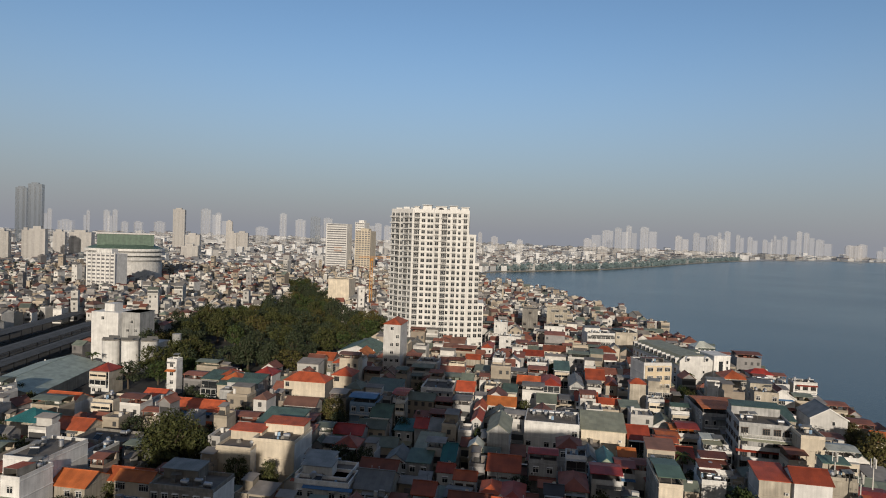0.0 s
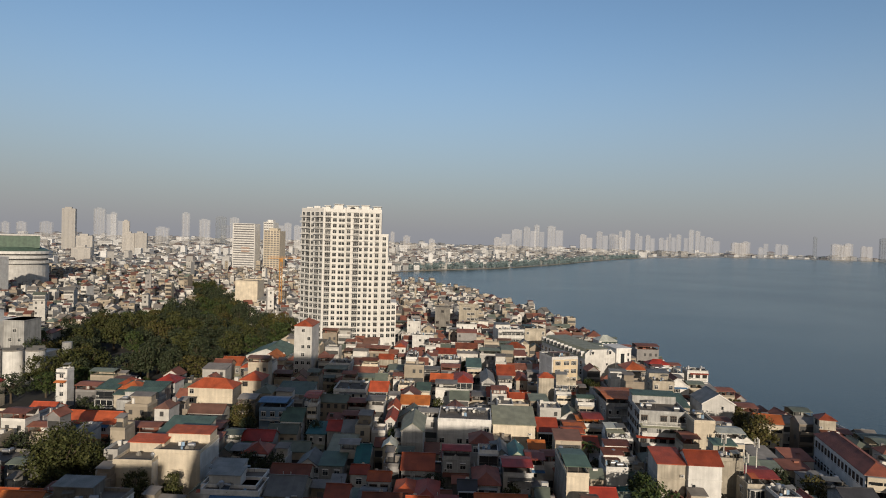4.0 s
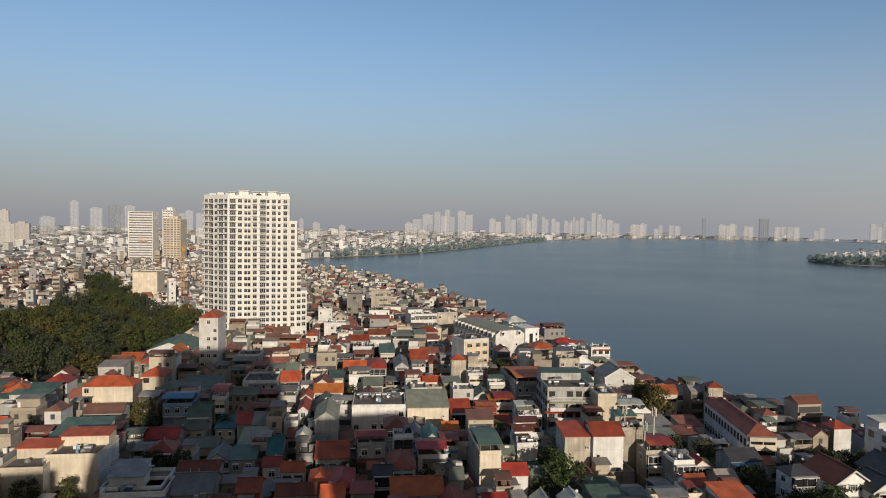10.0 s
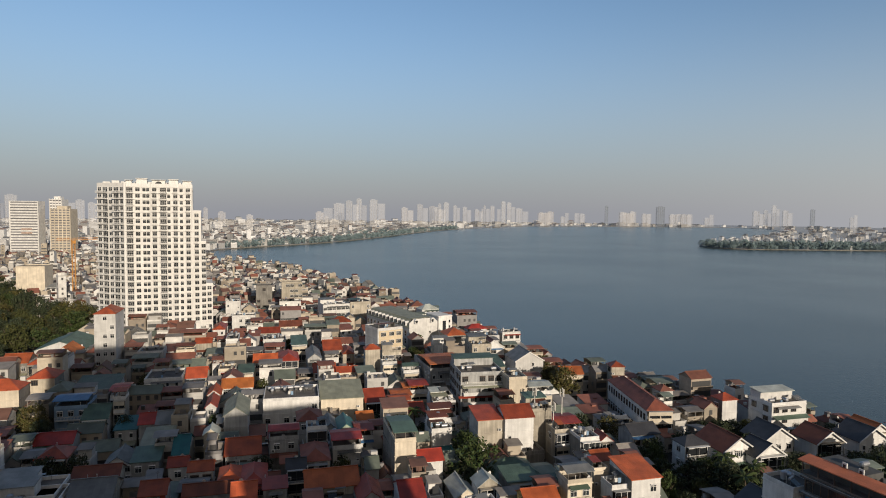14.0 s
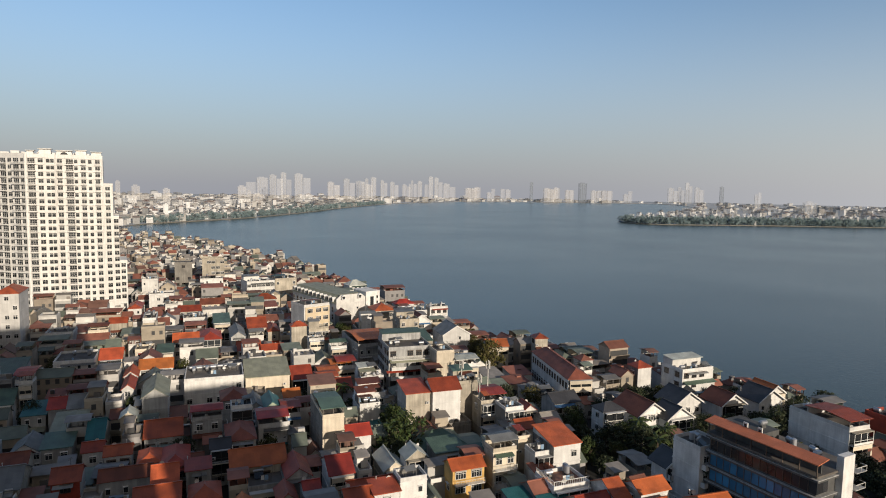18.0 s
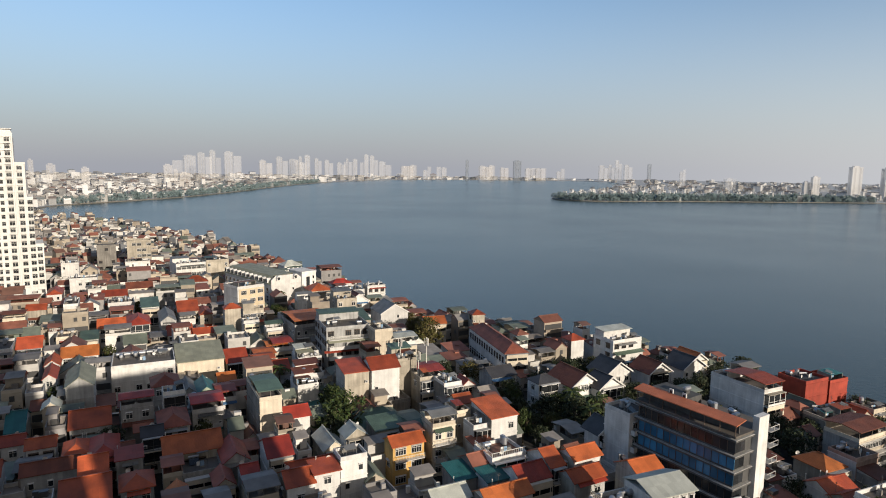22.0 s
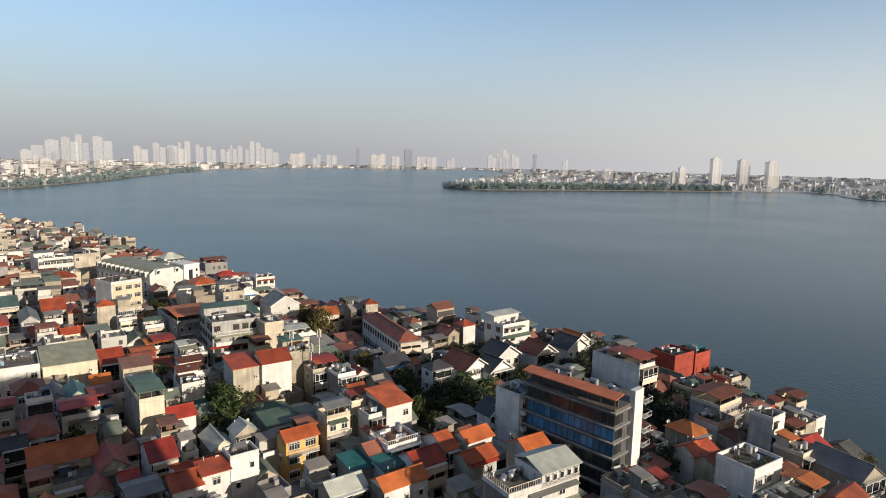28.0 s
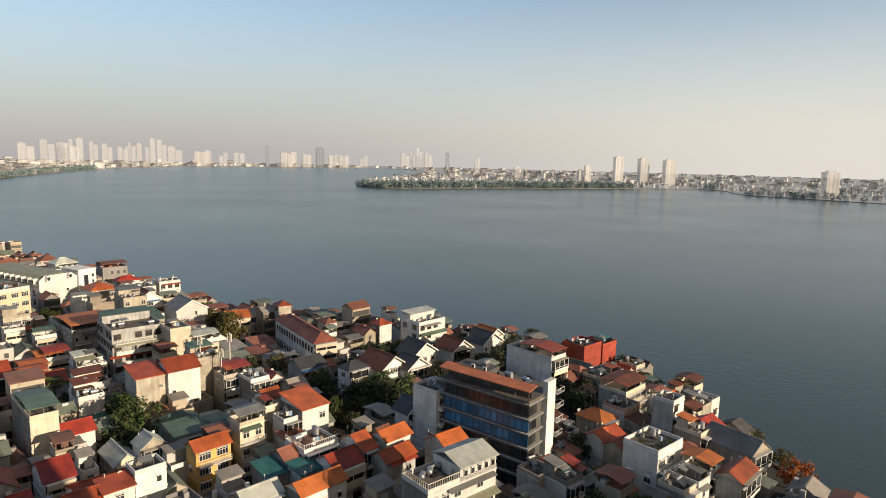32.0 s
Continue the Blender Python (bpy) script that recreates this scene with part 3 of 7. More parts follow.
dish = Shape()
for k in range(12):
    a, b = TAU * k / 12, TAU * (k + 1) / 12
    dish.add([(0, 0.12, 0.9), (0.45 * math.cos(a), -0.05, 0.9 + 0.45 * math.sin(a)), (0.45 * math.cos(b), -0.05, 0.9 + 0.45 * math.sin(b))], [(0, 1, 2)])
DISH = dish.tube((0, 0.1, 0), (0, 0.12, 0.9), 0.035, n=5).tube((0, 0.1, 0.9), (0, -0.4, 0.85), 0.02, n=4).mesh("satellite_dish", FRAME)
PIPE = Shape().tube((0, 0, 0), (0, 0, 1.5), 0.06, n=7).tube((0, 0, 1.5), (0, 0, 1.62), 0.13, 0.09, n=7).mesh("vent_pipe", RAIL_WHITE)
BARREL = Shape().tube((0, 0, 0), (0, 0, 0.85), 0.3, 0.28, n=12).tube((0, 0, 0.85), (0, 0, 0.9), 0.3, 0.3, n=12).mesh("barrel", WALL["blue"])
CRATE = Shape().box(-0.5, 0.5, -0.35, 0.35, 0, 0.5).box(-0.3, 0.45, -0.3, 0.2, 0.5, 0.85).mesh("storage_box", WALL["concrete"])
TARP = Shape().slab((-1.1, -0.8, 1.7), (1.1, -0.8, 1.75), (1.2, 0.9, 2.1), (-1.1, 0.8, 2.0), 0.04).box(-1.05, -1.0, -0.75, -0.7, 0, 1.66).box(1.0, 1.05, -0.75, -0.7, 0, 1.7).box(1.05, 1.1, 0.75, 0.8, 0, 2.0).box(-1.05, -1.0, 0.7, 0.75, 0, 1.93).mesh("shade_sheet", ROOF["grey"])
HEATER = Shape().slab((-0.9, -0.8, 0.25), (0.9, -0.8, 0.25), (0.9, 0.6, 1.15), (-0.9, 0.6, 1.15), 0.08, 1).tube((-1.0, 0.7, 1.3), (1.0, 0.7, 1.3), 0.24, n=10).box(-0.8, -0.74, 0.5, 0.56, 0, 1.1).box(0.74, 0.8, 0.5, 0.56, 0, 1.1).mesh("solar_heater", [STEEL, GLASS])


def roof_clutter(root, w, d, h, roof, r):
    """Small things that families keep on their terraces and along the walls' tops."""
    if roof in ("flat", "hut"):
        for mesh, name in r.sample(((DISH, "satellite_dish"), (BARREL, "barrel"), (CRATE, "storage_box"), (TARP, "shade_sheet"), (HEATER, "solar_heater"), (CRATE, "storage_box"), (PIPE, "vent_pipe")), r.choice((2, 3, 3, 4))):
            b = r.uniform(-0.42, -0.02) * d if roof == "hut" else r.uniform(-0.4, 0.4) * d
            ob = place(root, mesh, r.uniform(-0.38, 0.38) * (w - 0.6), b, h + 0.06, r.uniform(-25, 25), name)
            if mesh is TARP:
                ob.scale = (min(1.0, w / 3.4), r.uniform(0.8, 1.1), r.uniform(0.9, 1.1))
    else:
        for _ in range(r.choice((0, 1, 2))):
            mesh, name = r.choice(((DISH, "satellite_dish"), (PIPE, "vent_pipe")))
            place(root, mesh, r.uniform(-0.45, 0.45) * w, d / 2 - 0.1 if roof != "canopy" else -d / 2 + 0.3, h - 0.1, r.uniform(-30, 30), name)


def extrude_x(line, x0, x1, inks=()):
    """A bent sheet: a closed side outline (y, z) drawn out along x."""
    n = len(line)
    s = Shape().add([(x0, y, z) for y, z in line] + [(x1, y, z) for y, z in line], [(i, (i + 1) % n, n + (i + 1) % n, n + i) for i in range(n)])
    s.add([(x0, y, z) for y, z in line], [tuple(range(n - 1, -1, -1))]).add([(x1, y, z) for y, z in line], [tuple(range(n))])
    for k in inks:
        s.m[k] = 1
    return s


def lattice(xs, zs, y0, y1, open_cells):
    """A flat frame with openings, in one piece."""
    s = Shape()
    for i, (a, b) in enumerate(zip(xs, xs[1:])):
        for j, (c, d) in enumerate(zip(zs, zs[1:])):
            if not open_cells(i, j):
                s.box(a, b, y0, y1, c, d)
    return s


LEAN_TOS, PORCHES = [], []
for k in ("red", "green", "grey", "orange", "teal", "brown", "olive"):
    u = Shape()
    ring = [(-1.05, 0), (-1.05, 2.1), (1.05, 2.1), (1.05, 0), (1.0, 0), (1.0, 2.04), (-1.0, 2.04), (-1.0, 0)]
    u.add([(x, -1.1, z * 0.94) for x, z in ring] + [(x, 1.05, z * 1.14) for x, z in ring],
          [(a, (a + 1) % 8, 8 + (a + 1) % 8, 8 + a) for a in range(8)] + [(0, 7, 6, 1), (1, 6, 5, 2), (2, 5, 4, 3), (8, 9, 14, 15), (9, 10, 13, 14), (10, 11, 12, 13)])
    u.m = [0 if a in (1, 9) else 1 for a in range(len(u.f))]
    LEAN_TOS.append(u.mesh("lean_to", [ROOF[k], WALL["concrete"]]))
    PORCHES.append(Shape().slab((-1, -1.9, -0.35), (1, -1.9, -0.35), (1, 0, 0.15), (-1, 0, 0.15), 0.07).mesh("porch_roof", ROOF[k]))


# deep veranda in one bent sheet: floor, ceiling, back coloured dark for shade; railed front
bend = extrude_x([(0.02, -0.16), (0.02, 2.58), (-1.65, 2.58), (-1.65, 2.45), (-0.06, 2.45), (-0.06, 0), (-1.5, 0), (-1.5, -0.16)], -1, 1, (4,))
VERANDAS = [bend.mesh("veranda", [WALL[k], GLASS]) for k in ("white", "cream", "beige", "grey")]
FRONTS = [lattice([-1, -0.95, -0.36, -0.31, 0.31, 0.36, 0.95, 1], [0, 0.42, 0.85, 0.92, 2.45], -1.48, -1.42, lambda i, j: j in (1, 3) and i % 2).mesh("veranda_front", WALL["white"]),
          lattice([-1, -0.96, 0.0, 0.05, 0.96, 1], [0, 0.08, 0.86, 0.93, 2.45], -1.48, -1.44, lambda i, j: j in (1, 3) and i % 2).mesh("veranda_front", IRON),
          lattice([-1, -0.94, -0.03, 0.03, 0.94, 1], [0, 0.95, 1.6, 2.45], -1.48, -1.42, lambda i, j: j in (1,) and i % 2).mesh("veranda_front", WALL["cream"])]


def fit_out(root, w, d, h, roof, r, n, plain=False):
    """Awnings, air conditioners, aerials and terrace clutter."""
    shaded = r.random() < 0.55 and not plain and w < 8.2
    for k in range(max(1, n - 3), n):
        if shaded and k >= n - 2:
            ob = place(root, r.choice(VERANDAS), 0, -d / 2 - 0.1, h * k / n, 0, "veranda")
            ob.scale = (w / 2 * 0.94, r.uniform(0.5, 0.85), h / n / 2.75)
            place(ob, r.choice(FRONTS), 0, 0, 0, 0, "veranda_front")
        elif not plain and r.random() < 0.45:
            ob = place(root, r.choice(AWNINGS), r.uniform(-0.15, 0.15) * w, -d / 2 - 0.1, h * (k + 1) / n - 0.75, 0, "awning")
            ob.scale = (w / 2 * r.uniform(0.55, 0.95), r.uniform(0.7, 1.2), 1)
        if r.random() < 0.3:
            place(root, AIRCON, r.choice((-0.38, 0.38)) * w, -d / 2 - 0.1, h * k / n + 0.5, 0, "air_conditioner")
    if roof in ("flat", "hut", "canopy"):
        if r.random() < 0.5:
            place(root, POLE, r.uniform(-0.4, 0.4) * w, d / 2 - 0.4, h + 0.05, r.uniform(0, 90), "aerial")
        if roof != "canopy" and r.random() < 0.5 and w > 4:
            place(root, RACK, 0, -d * 0.25, h + 0.06, r.uniform(-20, 20), "drying_rack")
        if roof != "canopy":
            for x in (-0.3, 0.25):
                if r.random() < 0.5:
                    place(root, PLANTER, x * w, -d / 2 + 0.5, h + 0.06, 0, "planter")
    if roof in ("flat", "hut") and d > 5 and r.random() < 0.35:
        ob = place(root, r.choice(LEAN_TOS), r.uniform(-0.18, 0.18) * w, -d * r.uniform(0.05, 0.2), h + 0.06, r.choice((0, 0, 180)), "lean_to")
        ob.scale = (w * r.uniform(0.22, 0.38), min(2.6, d * r.uniform(0.16, 0.26)), r.uniform(0.75, 0.95))
    if n > 1 and not shaded and not plain and r.random() < 0.5:
        ob = place(root, r.choice(PORCHES), 0, -d / 2, h * (n - 1) / n - 0.1, 0, "porch_roof")
        ob.scale = (w * 0.49, r.uniform(0.8, 1.3), 1)
    if roof in ("gable_x", "gable_y", "hip") and r.random() < 0.4:
        place(root, POLE, r.uniform(-0.3, 0.3) * w, d / 2 - 0.2, h - 0.3, r.uniform(0, 90), "aerial")
    x, y, yaw = root.location.x, root.location.y, math.degrees(root.rotation_euler.z)
    if roof in ("flat", "hut") and d > 5.5:
        for _ in range(r.choice((1, 2, 3))):
            b = (-0.15 - 0.2 * r.random()) * d if roof == "hut" else (0.05 + 0.3 * r.random()) * d
            water_tank(*on_roof(x, y, yaw, r.uniform(-w / 2 + 1.2, w / 2 - 1.2), b), h + 0.06, yaw + r.choice((0, 90)), r.random() < 0.3)
    elif roof == "canopy" and d >= 9:
        water_tank(*on_roof(x, y, yaw, r.uniform(-w / 2 + 1.2, w / 2 - 1.2), d * 0.37), h + 0.06, yaw, r.random() < 0.3)


ROOF_WORDS = {"gable_x": "pitched", "gable_y": "gabled", "hip": "hipped", "shed": "sloping", "canopy": "canopy","flat": "flat", "hut": "flat terrace"}


def house(x, y, w, d, h, yaw, wall, roof, rcol="slab", name="house", label="", south=0.75, west=0.15, balconies=0, floors=4, over=0.35, group="", bands=True, seed=None, fitted=True):
    """A house with its walls, roof, windows and balconies; the front faces south."""
    r = random.Random(int(x * 31 + y * 17) if seed is None else seed)
    words = label or "%s plastered narrow house with a %s %s roof" % (wall, rcol if rcol != "slab" else "bare", ROOF_WORDS[roof])
    root = thing(name, x, y, yaw, words, "house", group)
    claim(x, y, w, d, yaw)
    top, more, extra = roof_shapes(roof, w, d, h, over)
    flank = WALL[r.choice((wall, wall, "grey", "beige", "concrete", "white")) if name == "house" else wall]
    if roof in ("canopy", "hut"):
        part("wall", storey_walls(w, d, h, bands, 1), [WALL[wall], flank], root)
        part("roof_room", more, WALL[wall], root)
    else:
        part("wall", storey_walls(w, d, h, bands, 1).join(more), [WALL[wall], flank], root)
    if more.rim:
        part("parapet", more.rim, WALL[wall], root)
    if top.v:
        part("roof", top, ROOF[rcol], root)
    if name == "villa" and roof == "gable_y":       # white boards along the gable edges
        rise, y = min(0.30 * w + 0.3, 3.3), -d / 2 - over
        for sx in (-1, 1):
            e = h - over * rise / (w / 2)
            part("barge_board", Shape().slab((sx * (w / 2 + over), y - 0.08, e + 0.2), (0, y - 0.08, h + rise + 0.2), (0, y + 0.06, h + rise + 0.2), (sx * (w / 2 + over), y + 0.06, e + 0.2), 0.42), FRAME, root, "white gable board")
    if extra.v:
        part("terrace", extra, ROOF["slab"], root)
    n = max(1, round(h / 3.3))
    kind = r.choice((0, 0, 0, 1, 2, 4 if w > 6 else 0))
    cols = max(1, int((w - 0.6) / 2.3))
    for k in range(n - 1, max(-1, n - 1 - floors), -1):
        z = h * k / n + 0.95
        for c in range(cols):
            if r.random() < south:
                place(root, WINDOWS[kind], -w / 2 + w * (c + 0.5) / cols, -d / 2, z, 0)
        if west:
            wc = max(1, int(d / 3.2))
            for c in range(wc):
                if r.random() < west:
                    place(root, WINDOWS[kind if kind < 4 else 0], -w / 2, -d / 2 + d * (c + 0.5) / wc, z, -90)
        if balconies and k and n - k <= balconies:
            balcony(root, 0, -d / 2 - 0.12, h * k / n, w * 0.9, 1.1, 0, r.random() < 0.5)
    if fitted:
        fit_out(root, w, d, h, roof, r, n, south < 0.35)
        roof_clutter(root, w, d, h, roof, r)
    return root


# stainless water tanks on their stands, copied to many roofs
tank = part("water_tank", Shape().tube((-0.75, 0, 1.0), (0.75, 0, 1.0), 0.5, n=14).tube((-0.92, 0, 1.0), (-0.75, 0, 1.0), 0.25, 0.5, n=14).tube((0.75, 0, 1.0), (0.92, 0, 1.0), 0.5, 0.25, n=14), STEEL)
tagged(tank, "stainless steel water tank lying on a roof stand", "water tank", "roof water tanks")
part("stand", Shape().box(-0.6, 0.6, -0.3, 0.3, 0, 0.55), IRON, tank)
upright = part("water_tank", Shape().tube((0, 0, 0.5), (0, 0, 1.9), 0.55, n=14).tube((0, 0, 1.9), (0, 0, 2.1), 0.55, 0.2, n=14), STEEL)
tagged(upright, "upright stainless steel water tank on a roof stand", "water tank", "roof water tanks")
part("stand", Shape().box(-0.4, 0.4, -0.4, 0.4, 0, 0.5), IRON, upright)
tank_used = {tank: False, upright: False}


def water_tank(x, y, z, yaw=0.0, standing=False):
    """Stands a tank on a roof at the height z."""
    src = upright if standing else tank
    m = pose(x, y, z, 0, 0, yaw)
    if not tank_used[src]:
        tank_used[src] = True
        src.matrix_basis = m
        return src
    return copy_thing(src, m)


def on_roof(x, y, yaw, a, b):
    """A spot a, b metres from a house's middle, along its own sides."""
    c, s = math.cos(radians(yaw)), math.sin(radians(yaw))
    return x + c * a - s * b, y + s * a + c * b

# ---- the white apartment tower ----
TY = -2.5
tower = thing("apartment_tower", -8.0, 351.0, TY, "tall white apartment tower with rows of small balconies", "apartment tower")
claim(-12, 368, 62, 46, 0)
FL = 3.2
# plan, seen from above: a chamfered block whose east side steps out lower down
front_l, front_r = -15.7, 15.5
chamfer = (front_l - 13.8, 10.4)


def tower_body(east, z0, z1):
    return Shape().prism([(front_l, 0), (east, 0), (east, 34), (front_l - 8, 38), chamfer], z0, z1)


part("wall", tower_body(front_r, 0, 24 * FL), TOWER_WALL, tower)
for x0, x1, y0, top in ((front_r, 19.8, 1.2, 20), (19.8, 22.0, 2.4, 15), (22.0, 25.2, 3.6, 8)):
    part("wall", Shape().box(x0, x1, y0, 30, 0, top * FL), TOWER_WALL, tower)
    part("parapet", Shape().box(x0 - 0.1, x1 + 0.15, y0 - 0.15, y0 + 0.05, top * FL, top * FL + 1.0), TOWER_WALL, tower)
part("parapet", Shape().prism([(front_l, -0.3), (front_r + 0.3, -0.3), (front_r + 0.3, 0.1), (front_l, 0.1)], 24 * FL, 24 * FL + 1.5), TOWER_WALL, tower)
part("parapet", Shape().prism([(front_l, 0), chamfer, (chamfer[0] + 0.3, chamfer[1] + 0.3), (front_l + 0.3, 0.3)][::-1], 24 * FL, 24 * FL + 1.7), TOWER_WALL, tower)
for i in range(3):
    f = (i + 0.4) / 3
    x, y = front_l + (chamfer[0] - front_l) * f, chamfer[1] * f
    part("roof_pavilion", Shape().box(x, x + 3.4, y + 1.5, y + 6, 24 * FL, 24 * FL + 2.4 + 0.5 * (i % 2)), TOWER_WALL, tower)
crown = Shape()
for x0, x1, hh in ((-15.5, -12.5, 2.0), (-10.5, -5.5, 3.0), (-3.5, 3.0, 2.4), (4.5, 9.0, 2.8), (11.0, 15.4, 2.2)):
    crown.box(x0, x1, 0.5, 6.0, 24 * FL, 24 * FL + hh)
    crown.box(x0 - 0.3, x1 + 0.3, 0.2, 6.3, 24 * FL + hh + 0.9, 24 * FL + hh + 1.15).box(x0 + 0.2, x1 - 0.2, 1.4, 5.0, 24 * FL + hh, 24 * FL + hh + 0.9)
crown.box(-12, 10, 9, 22, 24 * FL, 24 * FL + 2.6)
part("crown", crown, TOWER_WALL, tower)
part("gable_opening", Shape().tube((-0.2, 0.05, 24 * FL + 1.0), (-0.2, 0.45, 24 * FL + 1.0), 1.7, n=16), GLASS, tower)
for k in range(1, 25):
    band = Shape().box(front_l, front_r + 0.15, -0.35, 0, k * FL - 0.26, k * FL)
    part("ledge", band, TOWER_WALL, tower)

t_win = window_mesh("window", 2.0, 1.85, FRAME, 2, False)
t_pair = window_mesh("window", 1.45, 1.75, FRAME, 1, False)
t_door = window_mesh("window", 2.9, 2.3, FRAME, 3, False)
bal = Shape().box(-1.85, 1.85, -1.25, 0, -0.14, 0.02)
bal.box(-1.85, 1.85, -1.25, -1.17, 0.02, 0.35).box(-1.85, 1.85, -1.25, -1.19, 0.85, 0.95)
for x in (-1.7, -0.85, 0, 0.85, 1.7):
    bal.box(x - 0.04, x + 0.04, -1.25, -1.18, 0.35, 0.85)
bal = bal.mesh("balcony", TOWER_WALL)
small_bal = Shape().box(-1.2, 1.2, -0.95, 0, -0.1, 0.02).box(-1.2, 1.2, -0.95, -0.89, 0.02, 0.3).box(-1.2, 1.2, -0.95, -0.9, 0.75, 0.82)
small_bal = small_bal.mesh("balcony", TOWER_WALL)
cols = ((-13.6, t_door, bal), (-9.9, t_win, None), (-6.9, t_pair, None), (-5.2, t_pair, None), (-2.2, t_win, small_bal), (1.9, t_door, bal),
        (4.5, t_pair, None), (7.6, t_win, small_bal), (10.4, t_pair, None), (13.6, t_win, small_bal))
for k in range(2, 24):
    z = k * FL + 0.75
    for x, mesh, b in cols:
        place(tower, mesh, x, 0, z - (0.5 if mesh is t_door else 0.0), 0)
        if b:
            place(tower, b, x, -0.3, k * FL, 0, "balcony")
    for x0, y0, top in ((17.6, 1.2, 20), (20.9, 2.4, 15), (23.6, 3.6, 8)):
        if k < top:
            place(tower, t_win, x0, y0, z, 0)
            place(tower, small_bal, x0, y0, k * FL, 0, "balcony")
# the chamfered west face with its close rows of balconies
face = math.degrees(math.atan2(chamfer[1], chamfer[0] - front_l)) + 180
for k in range(2, 24):
    for i in range(5):
        f = (i + 0.5) / 5
        x, y = front_l + (chamfer[0] - front_l) * f, chamfer[1] * f
        place(tower, t_door if i % 2 else t_win, x, y, k * FL + (0.3 if i % 2 else 0.75), face)
        if i != 2:
            place(tower, bal, x, y, k * FL, face, "balcony")
# white rounded pilasters between the faces
for x, y in ((front_l, 0), (-3.9, -0.1), (front_r, 0)):
    part("pilaster", Shape().tube((x, y, 0), (x, y, 24 * FL + 1.4), 0.8 if x == front_l else 0.35, n=10), TOWER_WALL, tower)

# ---- trees ----
def crown_mesh(name, r, h, mat, clumps, leaves, size, seed, flat=1.0):
    """Many small leaf blades in clumps round the limbs' ends, with gaps between them."""
    q = random.Random(seed)
    s = Shape()
    for _ in range(clumps):
        a, u = q.uniform(0, TAU), q.random()
        rad = r * math.sqrt(q.random()) * (0.55 + 0.45 * math.sin(math.pi * min(1, u * 0.85 + 0.15)))
        cx, cy, cz = rad * math.cos(a), rad * math.sin(a), h * (0.36 + 0.60 * u * flat) - 0.22 * rad
        cr = r * q.uniform(0.16, 0.34)
        for _ in range(leaves):
            v = Vector((q.gauss(0, 1), q.gauss(0, 1), q.gauss(0, 0.8))).normalized() * cr * q.uniform(0.55, 1.05)
            p = Vector((cx, cy, cz)) + v
            n = (v.normalized() + Vector((q.uniform(-.6, .6), q.uniform(-.6, .6), q.uniform(-.2, .7)))).normalized()
            e = n.orthogonal().normalized()
            e = (Matrix.Rotation(q.uniform(0, TAU), 3, n) @ e) * size * q.uniform(0.6, 1.3)
            g = n.cross(e) * q.uniform(0.45, 0.75)
            s.add([tuple(p - e), tuple(p + g * 0.9), tuple(p + e), tuple(p - g * 0.9)], [(0, 1, 2, 3)])
    return s.mesh(name, mat)


def trunk_mesh(r, h, seed):
    q = random.Random(seed)
    s = Shape().tube((0, 0, -0.3), (0.1, 0, h * 0.42), 0.035 * h, 0.022 * h, 8)
    for k in range(6):
        a = TAU * k / 6 + q.uniform(-.4, .4)
        z = h * q.uniform(0.28, 0.42)
        s.tube((0.08, 0, z), (r * 0.62 * math.cos(a), r * 0.62 * math.sin(a), h * q.uniform(0.55, 0.85)), 0.016 * h, 0.005 * h, 6)
    return s.mesh("trunk", BARK)


TREES = {}


def tree(x, y, r, h, leaf="park", label="", seed=0, group=""):
    """A broad tree: tapered trunk, limbs and a crown of leaf clumps."""
    key = (leaf, seed % 3, r > 7.5)
    if key not in TREES:
        TREES[key] = (trunk_mesh(5.0, 12.0, 40 + seed % 3), crown_mesh("crown", 5.0, 12.0, LEAF[leaf], 170 if r > 7.5 else 75, 34 if r > 7.5 else 22, 0.24 if r > 7.5 else 0.40, 60 + seed % 3))
    root = thing("tree", x, y, (x * 37 + y * 11) % 360, label or "broad leafy tree with a dark green uneven crown", "tree", group)
    for nm, me in zip(("trunk", "crown"), TREES[key]):
        ob = new(nm, me)
        ob.parent = root
        ob.scale = (r / 5.0, r / 5.0, h / 12.0)
    return root


def palm(x, y, h, seed=0):
    q = random.Random(seed)
    root = thing("palm_tree", x, y, q.uniform(0, 360), "slender palm tree with drooping green fronds", "palm tree", "palm trees")
    part("trunk", Shape().tube((0, 0, -0.3), (0.2, 0.1, h), 0.2, 0.13, 8), BARK, root)
    for k in range(13):
        s = Shape()
        a = TAU * k / 13 + q.uniform(-.15, .15)
        up, ln = q.uniform(0.1, 0.9), q.uniform(2.4, 3.2)
        pts = [(0.2 + math.cos(a) * ln * f, 0.1 + math.sin(a) * ln * f, h + up * ln * f - 1.9 * f * f) for f in (0, .25, .5, .75, 1)]
        sx, sy = -math.sin(a), math.cos(a)
        for (p, r2), wd in zip(zip(pts, pts[1:]), (0.35, 0.6, 0.55, 0.3)):
            for side in (-1, 1):
                s.add([p, r2, (r2[0] + side * sx * wd, r2[1] + side * sy * wd, r2[2] - 0.35), (p[0] + side * sx * wd * 0.7, p[1] + side * sy * wd * 0.7, p[2] - 0.25)], [(0, 1, 2, 3)])
        part("frond", s, LEAF["bright"], root)
    return root


